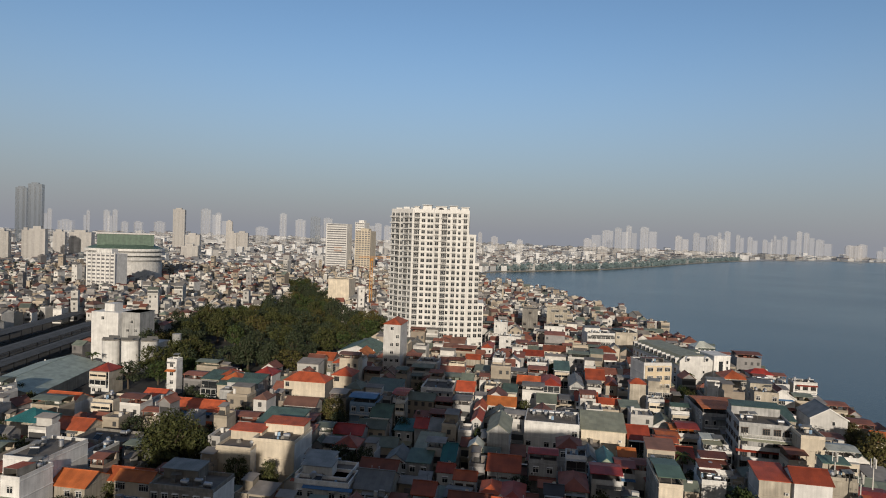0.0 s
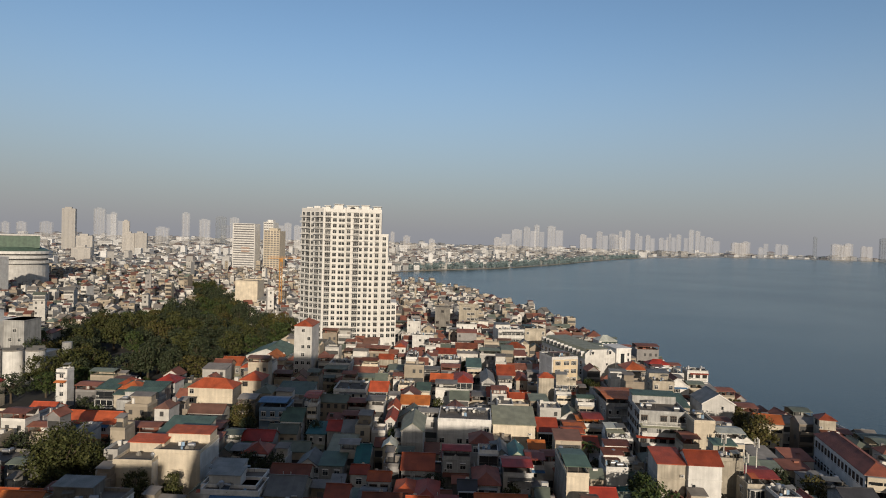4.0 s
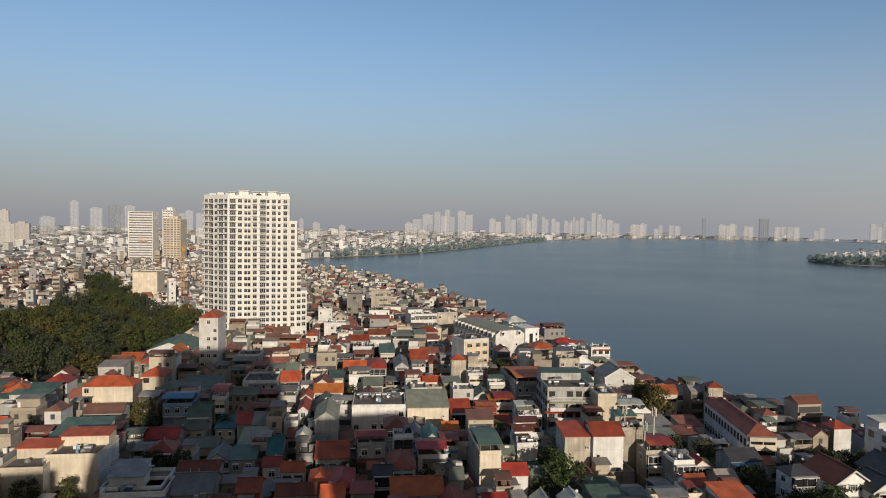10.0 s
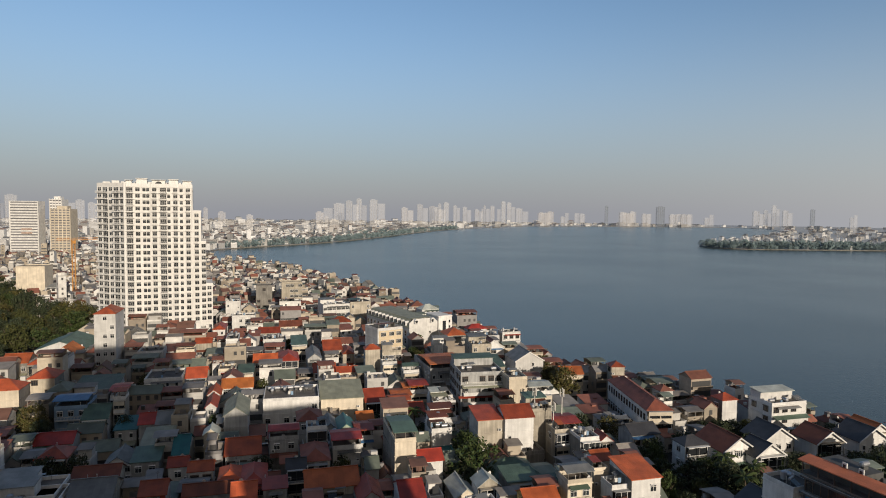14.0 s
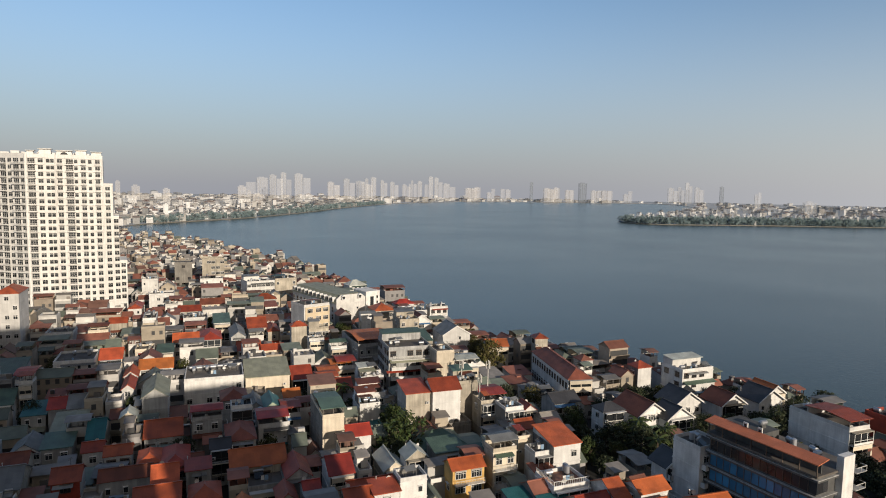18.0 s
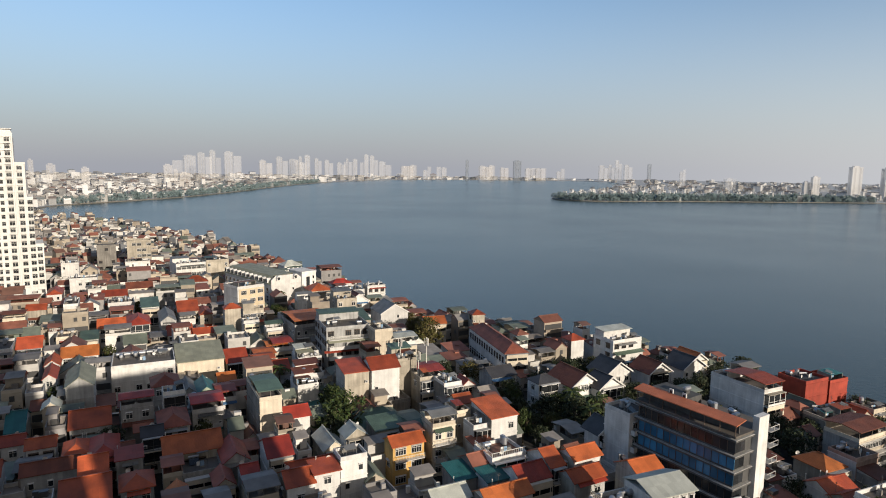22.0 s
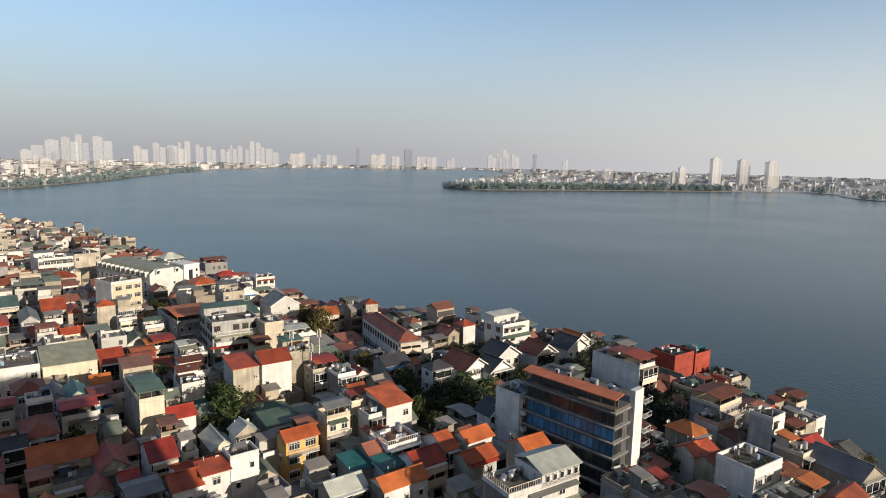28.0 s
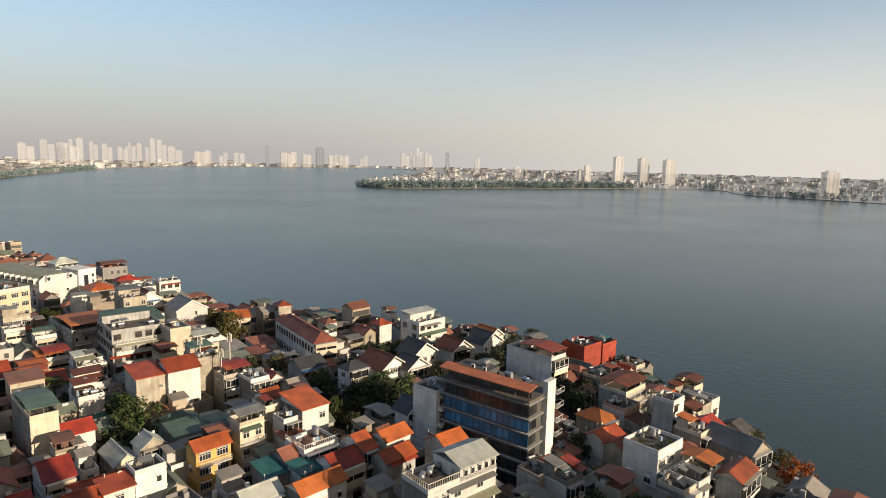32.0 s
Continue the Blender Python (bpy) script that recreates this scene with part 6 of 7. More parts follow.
house(128.9, 30.2, 3.7, 5.8, 5.5, -12, "cream", "flat", "red", balconies=2)
house(121.7, 43.6, 4.3, 5, 7.0, -12, "beige", "gable_x", "red")
house(140.4, 47.0, 5.0, 6, 5.5, -12, "white", "shed", "brown")
house(146.7, 29.7, 4.1, 6.3, 4.2, -12, "cream", "shed", "tar", balconies=2)
house(149.8, 28.8, 4.1, 6.9, 3.8, -12, "cream", "shed", "brown")
house(153.9, 27.9, 4.1, 6.6, 4.3, -12, "cream", "gable_x", "tar", balconies=2)
house(176.0, 63.7, 4.6, 5.3, 4.3, -12, "beige", "gable_y", "red", balconies=2)
house(180.6, 62.7, 4.6, 6, 5.2, -12, "cream", "flat", "red")
house(185.2, 61.7, 4.6, 6.2, 4.1, -12, "concrete", "gable_y", "tar", balconies=2)
house(-125.6, 202.0, 11.5, 10, 6.5, -8, "cream", "gable_x", "orange")
house(-131.5, 236.8, 7.5, 8, 9.0, -8, "white", "hip", "red", balconies=2)
house(-98.4, 208.9, 7.4, 9, 7.0, -8, "white", "gable_x", "orange", balconies=1)
house(-80.8, 200.4, 17.4, 9, 6.5, -8, "white", "gable_x", "orange")
house(-120.0, 178.0, 9.4, 9, 8.0, -8, "beige", "hip", "teal")
house(-105.2, 175.5, 10.0, 8, 7.0, -8, "cream", "gable_x", "orange")
house(-102.5, 157.5, 6.9, 7, 5.5, -8, "beige", "gable_x", "red")
house(-86.9, 155.0, 3.5, 8, 8.0, -8, "white", "flat", "slab", balconies=2)
house(-83.1, 139.5, 8.5, 8, 6.5, -8, "beige", "gable_x", "orange")
house(-73.4, 145.1, 11.7, 7, 5.5, -8, "beige", "gable_x", "orange")
house(-86.8, 230.1, 6.6, 9, 9.0, -8, "beige", "shed", "green")
house(-72.5, 216.7, 12.2, 9, 8.0, -8, "grey", "hut", "green")
house(-78.2, 226.2, 6.9, 7, 10.0, -8, "white", "hip", "orange")
house(-54.4, 132.2, 14.4, 9, 10.0, -8, "concrete", "hut", "grey", label="concrete house with tanks and railings on its terrace")
house(-112.4, 205.1, 7.4, 8, 6.5, -8, "cream", "flat", "slab")
house(-89.7, 131.3, 4.5, 9, 11.0, -8, "white", "flat", "slab")
house(-92.3, 167.5, 14.7, 9, 6.5, -8, "concrete", "flat", "slab")
house(-94.6, 175.1, 7.2, 5, 5.0, -8, "concrete", "flat", "slab")
house(-12.7, 188.7, 5.4, 8, 6.0, -8, "grey", "shed", "teal")
house(-12.9, 165.9, 6.1, 8, 5.0, -8, "white", "gable_y", "grey")
house(-27.5, 142.5, 12.6, 8, 8.0, -8, "white", "hut", "grey")
house(24.1, 299.9, 8.0, 9, 8.0, -8, "white", "hip", "red")
house(65.5, 188.7, 6.2, 8, 5.0, -8, "beige", "canopy", "orange")
house(72.8, 192.8, 5.9, 8, 6.5, -8, "white", "canopy", "red")
house(75.2, 177.0, 7.2, 8, 7.0, -8, "white", "hut", "pale", balconies=1)
house(63.9, 152.2, 5.5, 8, 8.0, -8, "white", "hut", "brown")

# ---- the packed neighbourhood round them ----
def in_view(x, y, spread=4):
    return -37 - spread < math.degrees(math.atan2(x, y)) < 91 + spread


PALETTE = [("white", 38), ("cream", 20), ("beige", 12), ("grey", 14), ("concrete", 6), ("yellow", 3), ("green", 3), ("pink", 4), ("blue", 2)]
ROOFS = [("canopy", 24), ("gable_x", 14), ("gable_y", 9), ("hip", 9), ("shed", 9), ("flat", 12), ("hut", 23)]
TINTS = [("red", 34), ("orange", 20), ("brown", 8), ("green", 14), ("grey", 14), ("teal", 3), ("olive", 4), ("pale", 3)]


def draw(table):
    return rng.choices([k for k, _ in table], [n for _, n in table])[0]


lots = []
yaw = -8.0
c0, s0 = math.cos(radians(yaw)), math.sin(radians(yaw))
v = -330.0
row = 0
while v < 480:
    deep = rng.uniform(5.2, 8.0) if v < 165 else rng.uniform(6.5, 10.5)
    u = -420.0
    while u < 330:
        w = rng.choice((rng.uniform(2.9, 4.2), rng.uniform(3.2, 4.6), rng.uniform(4.0, 5.8)))
        if v >= 165:
            w = rng.choice((rng.uniform(3.8, 6.0), rng.uniform(4.5, 8.0), rng.uniform(6.0, 11.0)))
        d = deep * rng.uniform(0.7, 1.0)
        x, y = c0 * (u + w / 2) - s0 * (v + d / 2), s0 * (u + w / 2) + c0 * (v + d / 2)
        u += w + (rng.choice((0.15, 0.15, 0.15, 0.6, 2.6)))
        lots.append((x, y, w, d))
    v += deep + (0.9 if row % 2 else 2.3)
    row += 1
lots.sort(key=lambda p: math.hypot(p[0], p[1]))
made = 0
MIDDLE, GREEN = [], []
GARDENS = [(100, 118), (112, 84), (100, 78), (112, 55), (150, 55), (168, 90), (172, 124), (142, 138), (120, 134)]
for x, y, w, d in lots:
    r = math.hypot(x, y)
    if r < 62 or r > 430 or not in_view(x, y) or inside(x, y, SHORE) or inside(x, y, PARK) or shore_gap(x, y) < 5:
        continue
    if not is_free(x, y, w, d, yaw) or -178 < x < -100 and 205 < y < 290:
        continue
    if len(GREEN) < 135 and r < 300 and rng.random() < (0.27 if x < -45 else 0.08):
        GREEN.append((x, y))
        continue
    if inside(x, y, GARDENS) and rng.random() < 0.75:
        GREEN.append((x, y))
        continue
    h = rng.choice((4.2, 5.0, 6.2, 6.6, 7.4, 8.8)) * rng.uniform(0.9, 1.1) * (0.80 if r < 175 else 1.08)
    wall, roof, tint = draw(PALETTE), draw(ROOFS), draw(TINTS)
    if -42 < x < 18 and y < 190 and rng.random() < 0.35:
        tint = rng.choice(("grey", "green", "olive", "tar"))
    if roof in ("flat", "hut") and h > 9 or r > 230:
        h *= 0.95
    if 102 < x < 127 and 124 < y < 175:      # low sheds before the long building
        h = min(h, 4.2)
        roof = "shed"
    if r > 180 and roof == "hut" and rng.random() < 0.6:
        roof = rng.choice(("hip", "gable_x", "hip", "canopy", "flat"))
        tint = rng.choice(("red", "orange", "red", "brown", "green", "olive", tint))
    if r > 180 and rng.random() < 0.12:
        h *= 1.5
    # nearest infill: low, with dark walls and roofs standing in for shaded gaps
    if r < 112:
        wall, tint, h = rng.choice(("concrete", "grey", "dark", "beige")), rng.choice(("tar", "green", "brown", "grey", "teal")), h * 0.85
    if shore_gap(x, y) < 45 and roof == "hut":
        roof = rng.choice(("gable_x", "gable_y", "shed", "hip", "flat"))
    if shore_gap(x, y) < 16:
        h = min(h, rng.uniform(4.2, 6.4))
    turn = yaw + rng.uniform(-3, 3)
    if made < 70:
        house(x, y, w - 0.1, d, h, turn, wall, roof, tint, south=rng.uniform(0.4, 0.95), west=rng.choice((0, 0, 0.2, 0.5)), balconies=rng.choice((0, 0, 1, 2)), floors=3, group="neighbourhood houses")
        made += 1
    else:
        MIDDLE.append((x, y, w - 0.1, d, h, turn, wall, roof, tint))
        claim(x, y, w, d, turn)
for x, y in GREEN:
    tree(x, y, rng.uniform(2.2, 3.4), rng.uniform(6.0, 9.5), rng.choice(("park", "olive", "bright", "park")), "dark green leafy tree squeezed between the houses", seed=int(x), group="garden trees")
# roof tanks on the long grey row
for k in range(7):
    water_tank(*on_roof(30.8, 186.0, -10, -6.0 + 1.9 * k, 3.6 - 0.3 * (k % 2)), 11.06, -10)
water_tank(*on_roof(49.0, 141.2, -8, -1.6, 5.6), 12.56, 0, True)
water_tank(*on_roof(49.0, 141.2, -8, 0.8, 5.8), 12.56, 20)


# houses farther off: real walls, roofs and windows, joined
def plain_house(s, x, y, w, d, h, turn, mw, roof, mr, windows=True, q=rng):
    b = Shape().box(-w / 2, w / 2, -d / 2, d / 2, -0.3, h, mw)
    top, more, extra = roof_shapes(roof, w, d, h, 0.3)
    if more.rim:
        more.join(more.rim)
    more.m = [mw] * len(more.f)
    top.m = [mr] * len(top.f)
    extra.m = [mr] * len(extra.f)
    b.join(more).join(top).join(extra)
    if windows:
        n, cols = max(1, round(h / 3.3)), max(1, int(w / 2.4))
        for k in range(n):
            z = h * k / n + 0.9
            for c in range(cols):
                if q.random() < 0.62:
                    xx = -w / 2 + w * (c + 0.5) / cols
                    b.box(xx - 0.55, xx + 0.55, -d / 2 - 0.04, -d / 2 + 0.02, z, z + 1.4, WIN)
            if q.random() < 0.45:
                b.box(-w / 2, w / 2, -d / 2 - 0.9, -d / 2 - 0.05, h * k / n - 0.1, h * k / n + 0.05, mw)
                b.box(-w / 2, w / 2, -d / 2 - 0.9, -d / 2 - 0.8, h * k / n + 0.05, h * k / n + 0.8, mw)
                # dark strip painting in the shade of a veranda behind the balcony
                b.box(-w / 2 + 0.2, w / 2 - 0.2, -d / 2 - 0.05, -d / 2 + 0.02, h * k / n + 0.05, h * k / n + 2.3, WIN)
            if q.random() < 0.3:
                b.box(-w / 2 - 0.04, -w / 2 + 0.02, -1.0, 0.2, z, z + 1.3, WIN)
    if windows:                             # tanks, sheds and hatches on the roof
        for _ in range(q.choice((1, 2, 3)) if roof in ("flat", "hut", "canopy") else q.choice((0, 0, 1))):
            a, c, k = q.uniform(-0.38, 0.38) * w, q.uniform(-0.1, 0.4) * d, q.uniform(0.35, 0.8)
            b.box(a - k, a + k, c - k * 0.7, c + k * 0.7, h - 0.5, h + q.uniform(1.0, 1.8) + (0.4 if roof in ("gable_x", "gable_y", "hip") else 0), q.choice((0, 0, 2, WIN, mr)))
    s.join(b.moved(x, y, turn))


SLOTS = FAR_WALL + FAR_ROOF + [FAR_DARK]
WIN = len(SLOTS) - 1
WALL_SLOT = {"dark": 2, "white": 0, "cream": 1, "beige": 1, "grey": 2, "concrete": 3, "yellow": 1, "green": 0, "pink": 3, "blue": 0}
ROOF_SLOT = {"tar": 6, "red": 4, "orange": 4, "brown": 5, "green": 8, "grey": 6, "teal": 8, "olive": 8, "pale": 7, "slab": 7}
def street_house(x, y, w, d, h, turn, wall, roof, tint):
    """A house of the second row of streets: walls with their openings, roof and what stands on it."""
    q = random.Random(int(x * 13 + y * 29))
    root = thing("house", x, y, turn, "%s plastered narrow house with a %s %s roof" % (wall, tint if roof not in ("flat", "hut") else "bare", ROOF_WORDS[roof]), "house", "neighbourhood houses")
    body = storey_walls(w, d, h, True, 2)
    top, more, extra = roof_shapes(roof, w, d, h, 0.3)
    n, cols = max(1, round(h / 3.3)), max(1, int(w / 2.0))
    for k in range(n):
        z = h * k / n + 0.9
        deep = q.random() < 0.4
        for c in range(cols):
            xx, hw = -w / 2 + w * (c + 0.5) / cols, 0.4 * w / cols if deep else 0.55
            body.box(xx - hw, xx + hw, -d / 2 - 0.05, -d / 2 + 0.02, z - (0.7 if deep else 0), z + 1.35, 1)
        for c in range(2):
            if q.random() < 0.45:
                yy = -d / 2 + d * (c + 0.5) / 2
                body.box(-w / 2 - 0.05, -w / 2 + 0.02, yy - 0.45, yy + 0.45, z, z + 1.25, 1)
        if deep and k:
            b = Shape().box(-w / 2, w / 2, -d / 2 - 1.0, -d / 2 - 0.05, h * k / n - 0.12, h * k / n)
            b.box(-w / 2, w / 2, -d / 2 - 1.0, -d / 2 - 0.92, h * k / n, h * k / n + (0.85 if q.random() < 0.5 else 0.3)).box(-w / 2, w / 2, -d / 2 - 1.0, -d / 2 - 0.94, h * k / n + 0.88, h * k / n + 0.95)
            part("balcony", b, WALL["white"], root)
        elif q.random() < 0.25:
            part("awning", Shape().slab((-w / 2, -d / 2 - 1.1, z + 1.3), (w / 2, -d / 2 - 1.1, z + 1.3), (w / 2, -d / 2, z + 1.65), (-w / 2, -d / 2, z + 1.65), 0.06), ROOF[q.choice(("red", "green", "grey", "brown"))], root)
    if roof in ("gable_x", "gable_y", "hip", "shed"):
        body.join(more)
    part("wall", body, [WALL[wall], GLASS, WALL[q.choice((wall, wall, "grey", "beige", "concrete"))]], root)
    if roof not in ("gable_x", "gable_y", "hip", "shed"):
        if more.v:
            part("roof_room", more, WALL[wall], root)
        part("parapet", more.rim, WALL[wall], root)
        extra.m = [0] * len(extra.f)
        for _ in range(q.choice((1, 2, 3))):
            a, c, k = q.uniform(-0.32, 0.32) * w, q.uniform(-0.3, 0.1) * d, q.uniform(0.3, 0.6)
            extra.box(a - k, a + k, c - k * 0.7, c + k * 0.7, h, h + q.uniform(0.7, 1.3), 1)
        part("terrace", extra, [ROOF["slab"], WALL["concrete"]], root)
        if d > 5 and roof != "canopy" or d >= 9:
            for _ in range(q.choice((1, 1, 2))):
                b = q.uniform(-0.36, -0.1) * d if roof == "hut" else q.uniform(0.05, 0.32) * d
                water_tank(*on_roof(x, y, turn, q.uniform(-0.3, 0.3) * w, b), h + 0.06, turn + q.choice((0, 90)), q.random() < 0.3)
    if top.v:
        part("roof", top, ROOF[tint], root)


for row in MIDDLE[:100]:
    street_house(*row)
mid = Shape()
for x, y, w, d, h, turn, wall, roof, tint in MIDDLE[100:]:
    plain_house(mid, x, y, w, d, h, turn, WALL_SLOT[wall], roof, ROOF_SLOT[tint] if roof not in ("flat", "hut") else 7)
tagged(part("packed_houses", mid, SLOTS), "packed mid-rise houses with red, grey and green roofs", "houses", kind="stuff")


def district(name, label, spots, windows, low, high, tall=0.03, slots=None):
    s = Shape()
    for x, y in spots:
        w, d = rng.uniform(low, high), rng.uniform(low * 1.1, high * 1.5)
        h = rng.uniform(6.0, 12.0) if rng.random() > tall or math.hypot(x, y) < 1000 and x > -60 else rng.uniform(15, 26)
        roof = rng.choices(("gable_x", "gable_y", "hip", "flat", "hut"), (24, 14, 14, 30, 18))[0]
        mr = rng.choices((4, 5, 6, 7, 8), (19, 20, 22, 28, 9))[0]
        plain_house(s, x, y, w, d, h, rng.choice((-8, -8, 4, 18)) + rng.uniform(-6, 6), rng.choices((0, 1, 2, 3), (54, 24, 9, 13))[0], roof, mr if roof != "flat" else 7, windows)
    tagged(part(name, s, slots or SLOTS), label, "houses", kind="stuff")


def scatter(az0, az1, r0, r1, step, keep=0.92, room=10):
    out = []
    r = r0
    while r < r1:
        k = step * (1 + (r - r0) / (r1 - r0) * 0.8)
        n = int(radians(az1 - az0) * r / k)
        for i in range(n):
            a = az0 + (az1 - az0) * (i + rng.random() * 0.7) / n
            x, y = polar(a, r + rng.uniform(-0.4, 0.4) * k)
            if rng.random() < keep and not inside(x, y, SHORE) and not inside(x, y, PARK) and shore_gap(x, y) > room and is_free(x, y, 7, 7, 0):
                out.append((x, y))
        r += k
    return out


# ---- large buildings beyond ----
BAND_DARK = surface("tinted_window_band", (0.17, 0.17, 0.18), 0.35, bump=0.0, stain=0.15, vary=0.3)


def slab_block(x, y, w, d, h, yaw, wall, dark, rows, cols, name, label, group="", crown=True):
    """A tall block with ledges and rows of recessed windows, floor by floor."""
    root = thing(name, x, y, yaw, label, "tower block", group)
    claim(x, y, w, d, yaw)
    part("body", Shape().box(-w / 2, w / 2, -d / 2, d / 2, -0.3, h), wall, root)
    for k in range(rows):
        z = h * (k + 0.3) / rows
        part("window_band", Shape().box(-w / 2 + 0.5, w / 2 - 0.5, -d / 2 - 0.12, -d / 2 + 0.1, z, z + h / rows * 0.45), dark, root)
        part("window_band", Shape().box(-w / 2 - 0.12, -w / 2 + 0.1, -d / 2 + 1, d / 2 - 1, z, z + h / rows * 0.45), dark, root)
    for k in range(cols + 1):
        x0 = -w / 2 + w * k / cols
        part("pier", Shape().box(x0 - w * 0.022, x0 + w * 0.022, -d / 2 - 0.5, -d / 2, 0, h + (1.5 if crown else 0)), wall, root)
    if crown:
        part("roof_house", Shape().box(-w * 0.3, w * 0.25, -d * 0.2, d * 0.3, h, h + 4), wall, root)
    return root


slab_block(-182, 985, 34, 20, 75, -14, WALL["white"], BAND_DARK, 21, 1, "hotel_slab", "white hotel slab with horizontal window bands", crown=False)
slab_block(-148, 1000, 15, 22, 78, -14, WALL["white"], BAND_DARK, 21, 4, "hotel_wing", "white hotel wing with vertical piers")
sign = thing("hotel_sign", -182, 974, -14, "faded pink sign boards on the white hotel front", "sign", z=18)
sign.parent = None
for k, z in enumerate((0, 5)):
    part("board", Shape().box(-6, 7, -0.6, -0.3, 14 + z, 16.2 + z), WALL["pink"], sign)
slab_block(-140, 985, 24, 24, 65, -14, WALL["cream"], BAND_DARK, 19, 5, "beige_tower", "beige apartment tower with vertical bays")
slab_block(-313, 560, 28, 16, 37, -10, WALL["white"], BAND_DARK, 11, 6, "apartment_block", "white apartment block with balconies and windows")

# stadium-like hall with a green roof
SX, SY = polar(-27.9, 760)
hall = thing("exhibition_hall", SX, SY, 28, "round white hall with a large green roof", "hall")
claim(SX, SY, 84, 80, 28)


def oval(rx, ry, n=40):
    return [(rx * math.cos(TAU * i / n), ry * math.sin(TAU * i / n)) for i in range(n)]


part("bowl", Shape().prism(oval(36, 30), 0, 26), WALL["white"], hall)
for z, k in ((26, 39), (31, 39.5), (35.5, 39)):
    part("ring", Shape().prism(oval(k, k - 6), z, z + 2.6), WALL["white"], hall)
part("gallery", Shape().prism(oval(35, 29), 26, 38), WALL["grey"], hall)
part("roof_skirt", Shape().add([(x, y, 38) for x, y in oval(38, 32)] + [(x * 0.72, y * 0.72, 42) for x, y in oval(38, 32)], [(i, (i + 1) % 40, 40 + (i + 1) % 40, 40 + i) for i in range(40)] + [tuple(range(40, 80))]), ROOF["green"], hall)
part("roof_block", Shape().box(-27, 27, -16, 16, 41, 53), ROOF["green"], hall)
part("roof_rim", Shape().box(-28, 28, -17, 17, 53, 54.5), WALL["white"], hall)

# towers on the skyline: bearing, angle of the top, width in degrees, distance
def skyline(rows, wall, label, group):
    for az, el, wide, r in rows:
        x, y = polar(az, r)
        h = 65 + r * math.tan(radians(el))
        w = r * radians(wide) * (0.78 if r > 1500 else 1.0)
        d = w * 0.8
        root = thing("skyline_tower", x, y, -az * 0.6, label, "tower block", group)
        body = Shape().box(-w / 2, w / 2, -d / 2, d / 2, -0.3, h)
        body.box(-w * 0.3, w * 0.2, -d * 0.3, d * 0.3, h, h + 3.5)
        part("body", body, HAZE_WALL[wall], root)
        if r > 2500 and wall in ("pale", "buff"):       # its lower neighbours, in the same haze-pale see-through colour
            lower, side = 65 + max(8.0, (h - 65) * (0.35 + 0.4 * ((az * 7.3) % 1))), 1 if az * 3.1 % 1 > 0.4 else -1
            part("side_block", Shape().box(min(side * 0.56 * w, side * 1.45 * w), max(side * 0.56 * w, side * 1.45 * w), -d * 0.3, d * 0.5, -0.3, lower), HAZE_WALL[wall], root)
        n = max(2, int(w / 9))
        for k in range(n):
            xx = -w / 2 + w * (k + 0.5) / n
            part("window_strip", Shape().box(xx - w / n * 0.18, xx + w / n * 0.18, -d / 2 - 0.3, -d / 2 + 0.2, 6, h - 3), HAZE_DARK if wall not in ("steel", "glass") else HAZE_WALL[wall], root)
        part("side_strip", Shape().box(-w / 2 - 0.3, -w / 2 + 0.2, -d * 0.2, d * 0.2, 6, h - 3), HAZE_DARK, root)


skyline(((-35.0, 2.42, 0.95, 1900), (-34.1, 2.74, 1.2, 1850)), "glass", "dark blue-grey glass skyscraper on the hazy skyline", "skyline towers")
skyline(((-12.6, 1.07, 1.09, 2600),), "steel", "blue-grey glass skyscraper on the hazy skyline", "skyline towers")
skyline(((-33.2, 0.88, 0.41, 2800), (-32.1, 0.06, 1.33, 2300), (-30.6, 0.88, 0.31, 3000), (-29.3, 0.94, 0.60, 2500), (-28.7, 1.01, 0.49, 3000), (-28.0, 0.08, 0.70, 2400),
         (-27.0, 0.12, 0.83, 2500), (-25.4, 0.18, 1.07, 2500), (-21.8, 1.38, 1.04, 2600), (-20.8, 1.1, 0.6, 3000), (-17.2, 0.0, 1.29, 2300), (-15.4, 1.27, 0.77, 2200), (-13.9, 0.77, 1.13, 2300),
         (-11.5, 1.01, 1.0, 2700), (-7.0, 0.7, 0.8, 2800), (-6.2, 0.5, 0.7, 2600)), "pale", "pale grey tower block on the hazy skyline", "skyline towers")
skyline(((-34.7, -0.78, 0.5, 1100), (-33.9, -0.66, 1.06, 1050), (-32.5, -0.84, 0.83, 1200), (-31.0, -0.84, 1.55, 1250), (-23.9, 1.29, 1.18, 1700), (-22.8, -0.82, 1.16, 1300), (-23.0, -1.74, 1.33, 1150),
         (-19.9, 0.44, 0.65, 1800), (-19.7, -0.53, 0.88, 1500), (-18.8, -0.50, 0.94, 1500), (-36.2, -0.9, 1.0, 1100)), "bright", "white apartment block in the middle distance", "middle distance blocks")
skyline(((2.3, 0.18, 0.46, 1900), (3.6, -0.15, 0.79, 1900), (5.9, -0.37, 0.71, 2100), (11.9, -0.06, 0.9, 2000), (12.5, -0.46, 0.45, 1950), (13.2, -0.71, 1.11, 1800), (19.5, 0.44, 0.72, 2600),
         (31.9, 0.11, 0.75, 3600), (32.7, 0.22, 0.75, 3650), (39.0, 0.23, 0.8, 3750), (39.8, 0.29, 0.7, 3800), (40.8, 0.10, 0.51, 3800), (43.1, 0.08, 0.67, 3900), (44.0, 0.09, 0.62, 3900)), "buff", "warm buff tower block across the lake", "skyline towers")
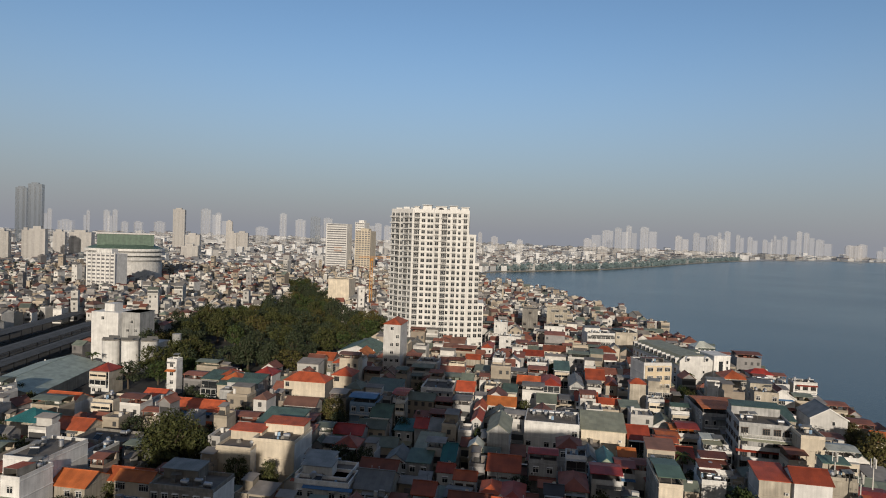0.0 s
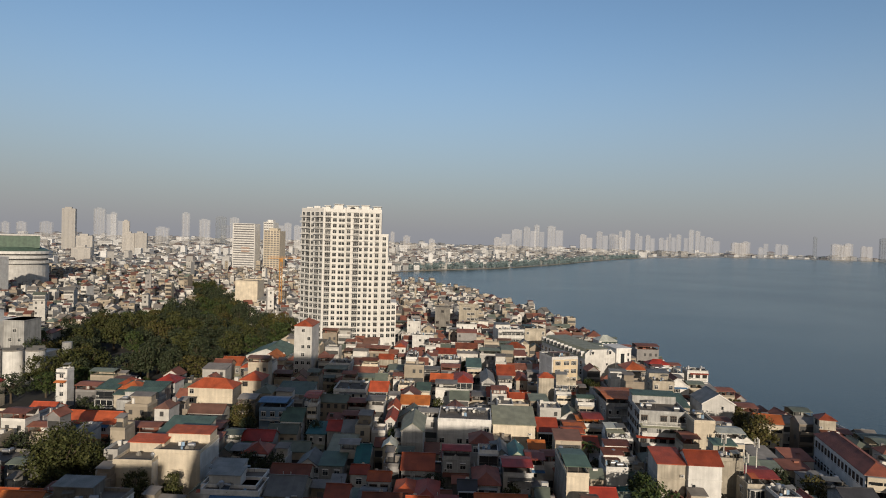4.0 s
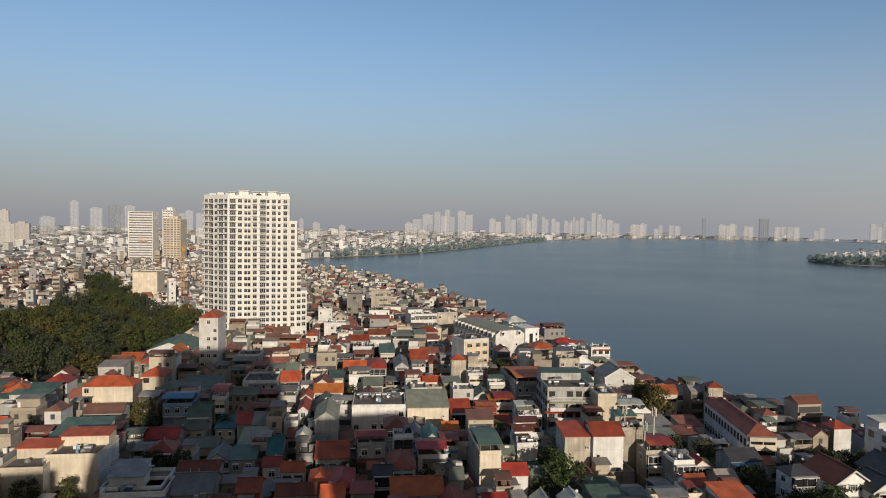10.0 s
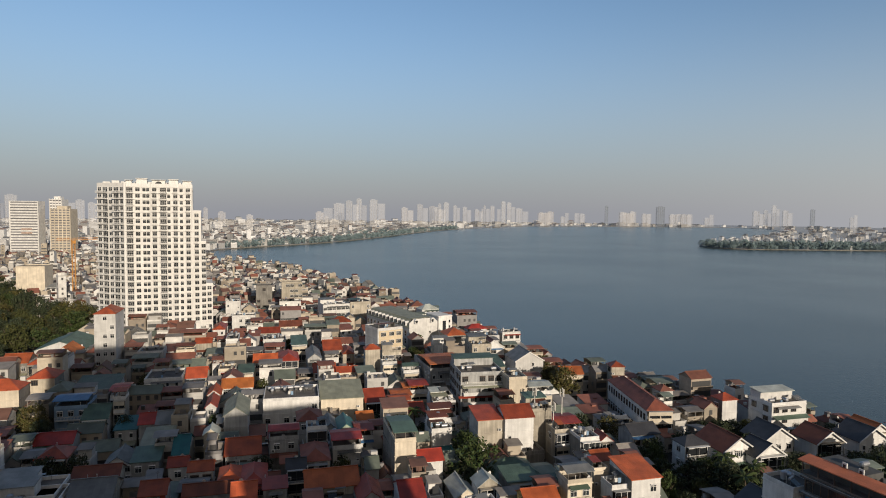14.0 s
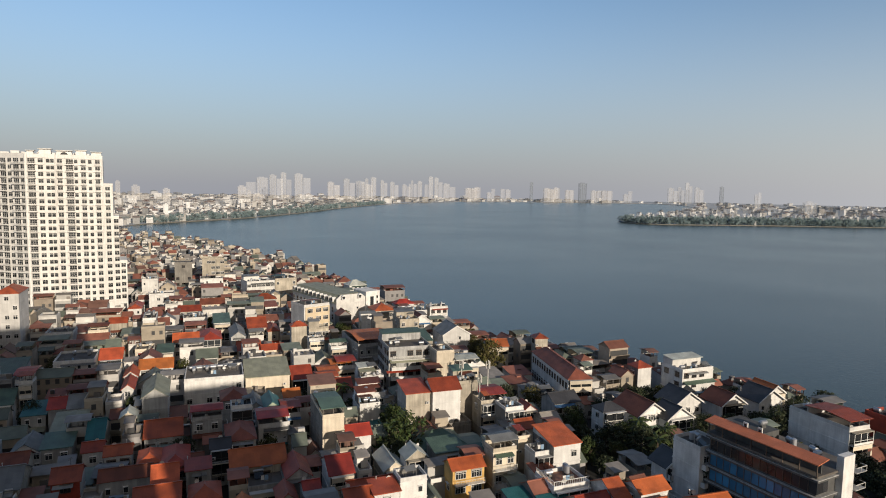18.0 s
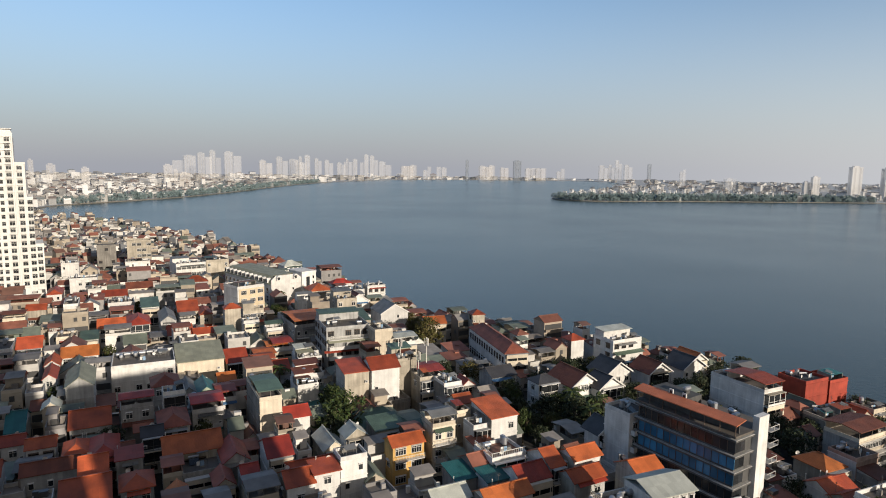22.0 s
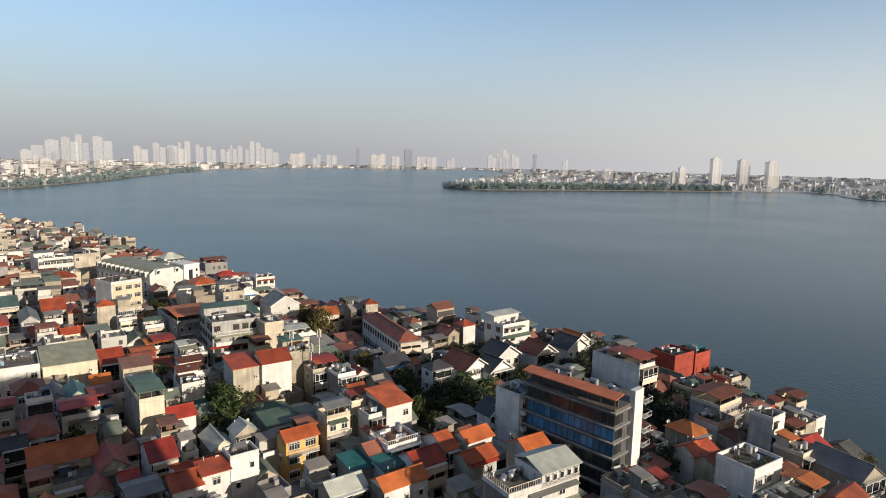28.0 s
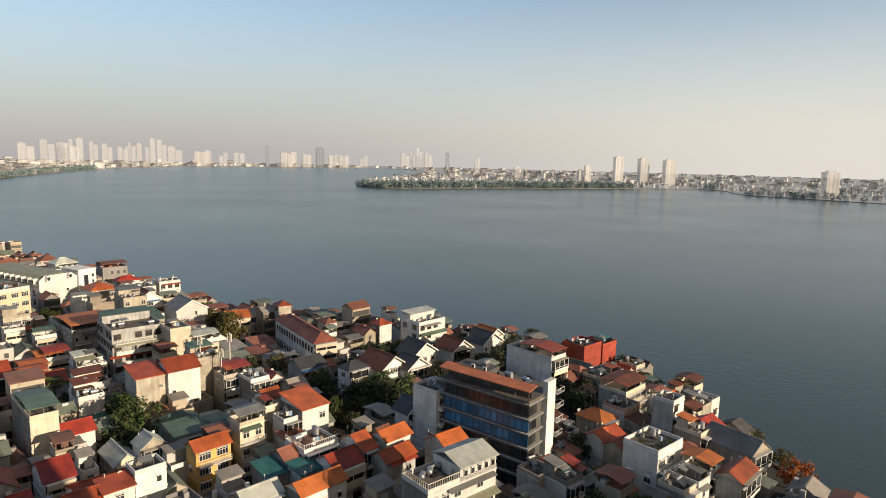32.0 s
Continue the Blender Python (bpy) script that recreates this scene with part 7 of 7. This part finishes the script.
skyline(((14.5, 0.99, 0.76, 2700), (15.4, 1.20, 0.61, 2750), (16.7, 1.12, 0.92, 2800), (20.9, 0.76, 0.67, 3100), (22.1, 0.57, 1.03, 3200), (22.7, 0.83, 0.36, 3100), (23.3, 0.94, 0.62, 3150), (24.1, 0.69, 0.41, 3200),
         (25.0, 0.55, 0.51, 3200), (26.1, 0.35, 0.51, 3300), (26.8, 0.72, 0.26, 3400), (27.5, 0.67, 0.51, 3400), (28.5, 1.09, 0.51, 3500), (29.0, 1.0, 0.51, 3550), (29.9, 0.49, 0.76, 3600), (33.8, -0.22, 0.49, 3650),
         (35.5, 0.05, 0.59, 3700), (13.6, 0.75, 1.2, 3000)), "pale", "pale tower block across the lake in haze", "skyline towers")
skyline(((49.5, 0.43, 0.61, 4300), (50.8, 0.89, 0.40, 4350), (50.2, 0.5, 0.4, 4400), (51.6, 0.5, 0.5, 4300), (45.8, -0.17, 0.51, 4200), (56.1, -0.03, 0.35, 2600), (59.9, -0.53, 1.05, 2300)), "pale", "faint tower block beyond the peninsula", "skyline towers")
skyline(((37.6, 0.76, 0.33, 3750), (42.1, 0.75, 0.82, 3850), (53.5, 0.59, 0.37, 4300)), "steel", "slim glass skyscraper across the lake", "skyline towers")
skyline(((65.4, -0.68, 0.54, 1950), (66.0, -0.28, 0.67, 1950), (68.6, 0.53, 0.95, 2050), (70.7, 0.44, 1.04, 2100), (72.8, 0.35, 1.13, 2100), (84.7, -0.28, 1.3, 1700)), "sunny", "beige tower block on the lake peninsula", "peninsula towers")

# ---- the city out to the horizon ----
# haze grows with distance through paler, more see-through materials
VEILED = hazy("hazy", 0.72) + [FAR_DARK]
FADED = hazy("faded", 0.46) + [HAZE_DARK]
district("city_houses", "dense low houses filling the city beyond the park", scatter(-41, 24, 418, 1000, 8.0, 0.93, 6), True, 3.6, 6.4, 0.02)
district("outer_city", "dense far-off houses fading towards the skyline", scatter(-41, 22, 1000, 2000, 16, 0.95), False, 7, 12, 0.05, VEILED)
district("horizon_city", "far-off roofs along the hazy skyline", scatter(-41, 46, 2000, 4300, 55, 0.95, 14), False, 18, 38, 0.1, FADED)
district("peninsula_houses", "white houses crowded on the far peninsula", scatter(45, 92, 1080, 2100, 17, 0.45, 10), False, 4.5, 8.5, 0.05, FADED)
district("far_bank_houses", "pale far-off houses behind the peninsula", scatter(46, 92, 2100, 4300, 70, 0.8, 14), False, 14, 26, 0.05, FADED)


# ---- trees of the far shore ----
def woods(name, label, spots, r0, r1, leaf="far"):
    s = Shape()
    for x, y in spots:
        r, h = rng.uniform(r0, r1), rng.uniform(r0, r1) * 1.5
        for _ in range(46):
            a, u = rng.uniform(0, TAU), rng.random()
            rad = r * math.sqrt(rng.random()) * math.sin(math.pi * (0.2 + 0.75 * u))
            p = Vector((x + rad * math.cos(a), y + rad * math.sin(a), h * (0.12 + 0.85 * u)))
            n = Vector((rng.gauss(0, 1), rng.gauss(0, 1) - 0.6, rng.gauss(0.3, 0.8))).normalized()
            e = n.orthogonal().normalized() * r * rng.uniform(0.22, 0.42)
            g = n.cross(e) * 0.7
            s.add([tuple(p - e), tuple(p + g), tuple(p + e), tuple(p - g)], [(0, 1, 2, 3)])
    tagged(part(name, s, LEAF[leaf]), label, "trees", kind="stuff")


def along(points, step, inland, jitter):
    out = []
    for (ax, ay), (bx, by) in zip(points, points[1:]):
        n = max(1, int(math.hypot(bx - ax, by - ay) / step))
        for i in range(n):
            f = (i + rng.random()) / n
            x, y = ax + (bx - ax) * f + rng.uniform(-jitter, jitter), ay + (by - ay) * f + inland + rng.uniform(-jitter, jitter)
            if not inside(x, y, SHORE):
                out.append((x, y))
    return out


far_line = [(78, 1140), (163, 1208), (296, 1321), (514, 1607), (749, 1971), (1088, 2395)]
woods("shore_trees", "haze-tinted trees along the far lake shore", along(far_line, 9, 16, 9) + along(far_line, 11, 30, 12) + along([(470, 1650), (620, 1860)], 3.5, 40, 34), 6, 10)
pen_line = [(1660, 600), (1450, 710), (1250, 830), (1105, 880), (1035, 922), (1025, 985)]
woods("peninsula_trees", "haze-tinted trees covering the far peninsula shore", along(pen_line, 5, 12, 10) + along(pen_line, 4, 45, 34) + along(pen_line, 5, 95, 50) + along([(1850, 440), (1560, 345)], 8, 20, 16) + along([(1560, 330), (1540, 190), (1490, 60)], 8, 0, 20), 6, 11)
woods("city_trees", "dark trees between the houses of the city", [p for p in scatter(-41, 5, 330, 1400, 25, 0.42)], 3.5, 7, "park")
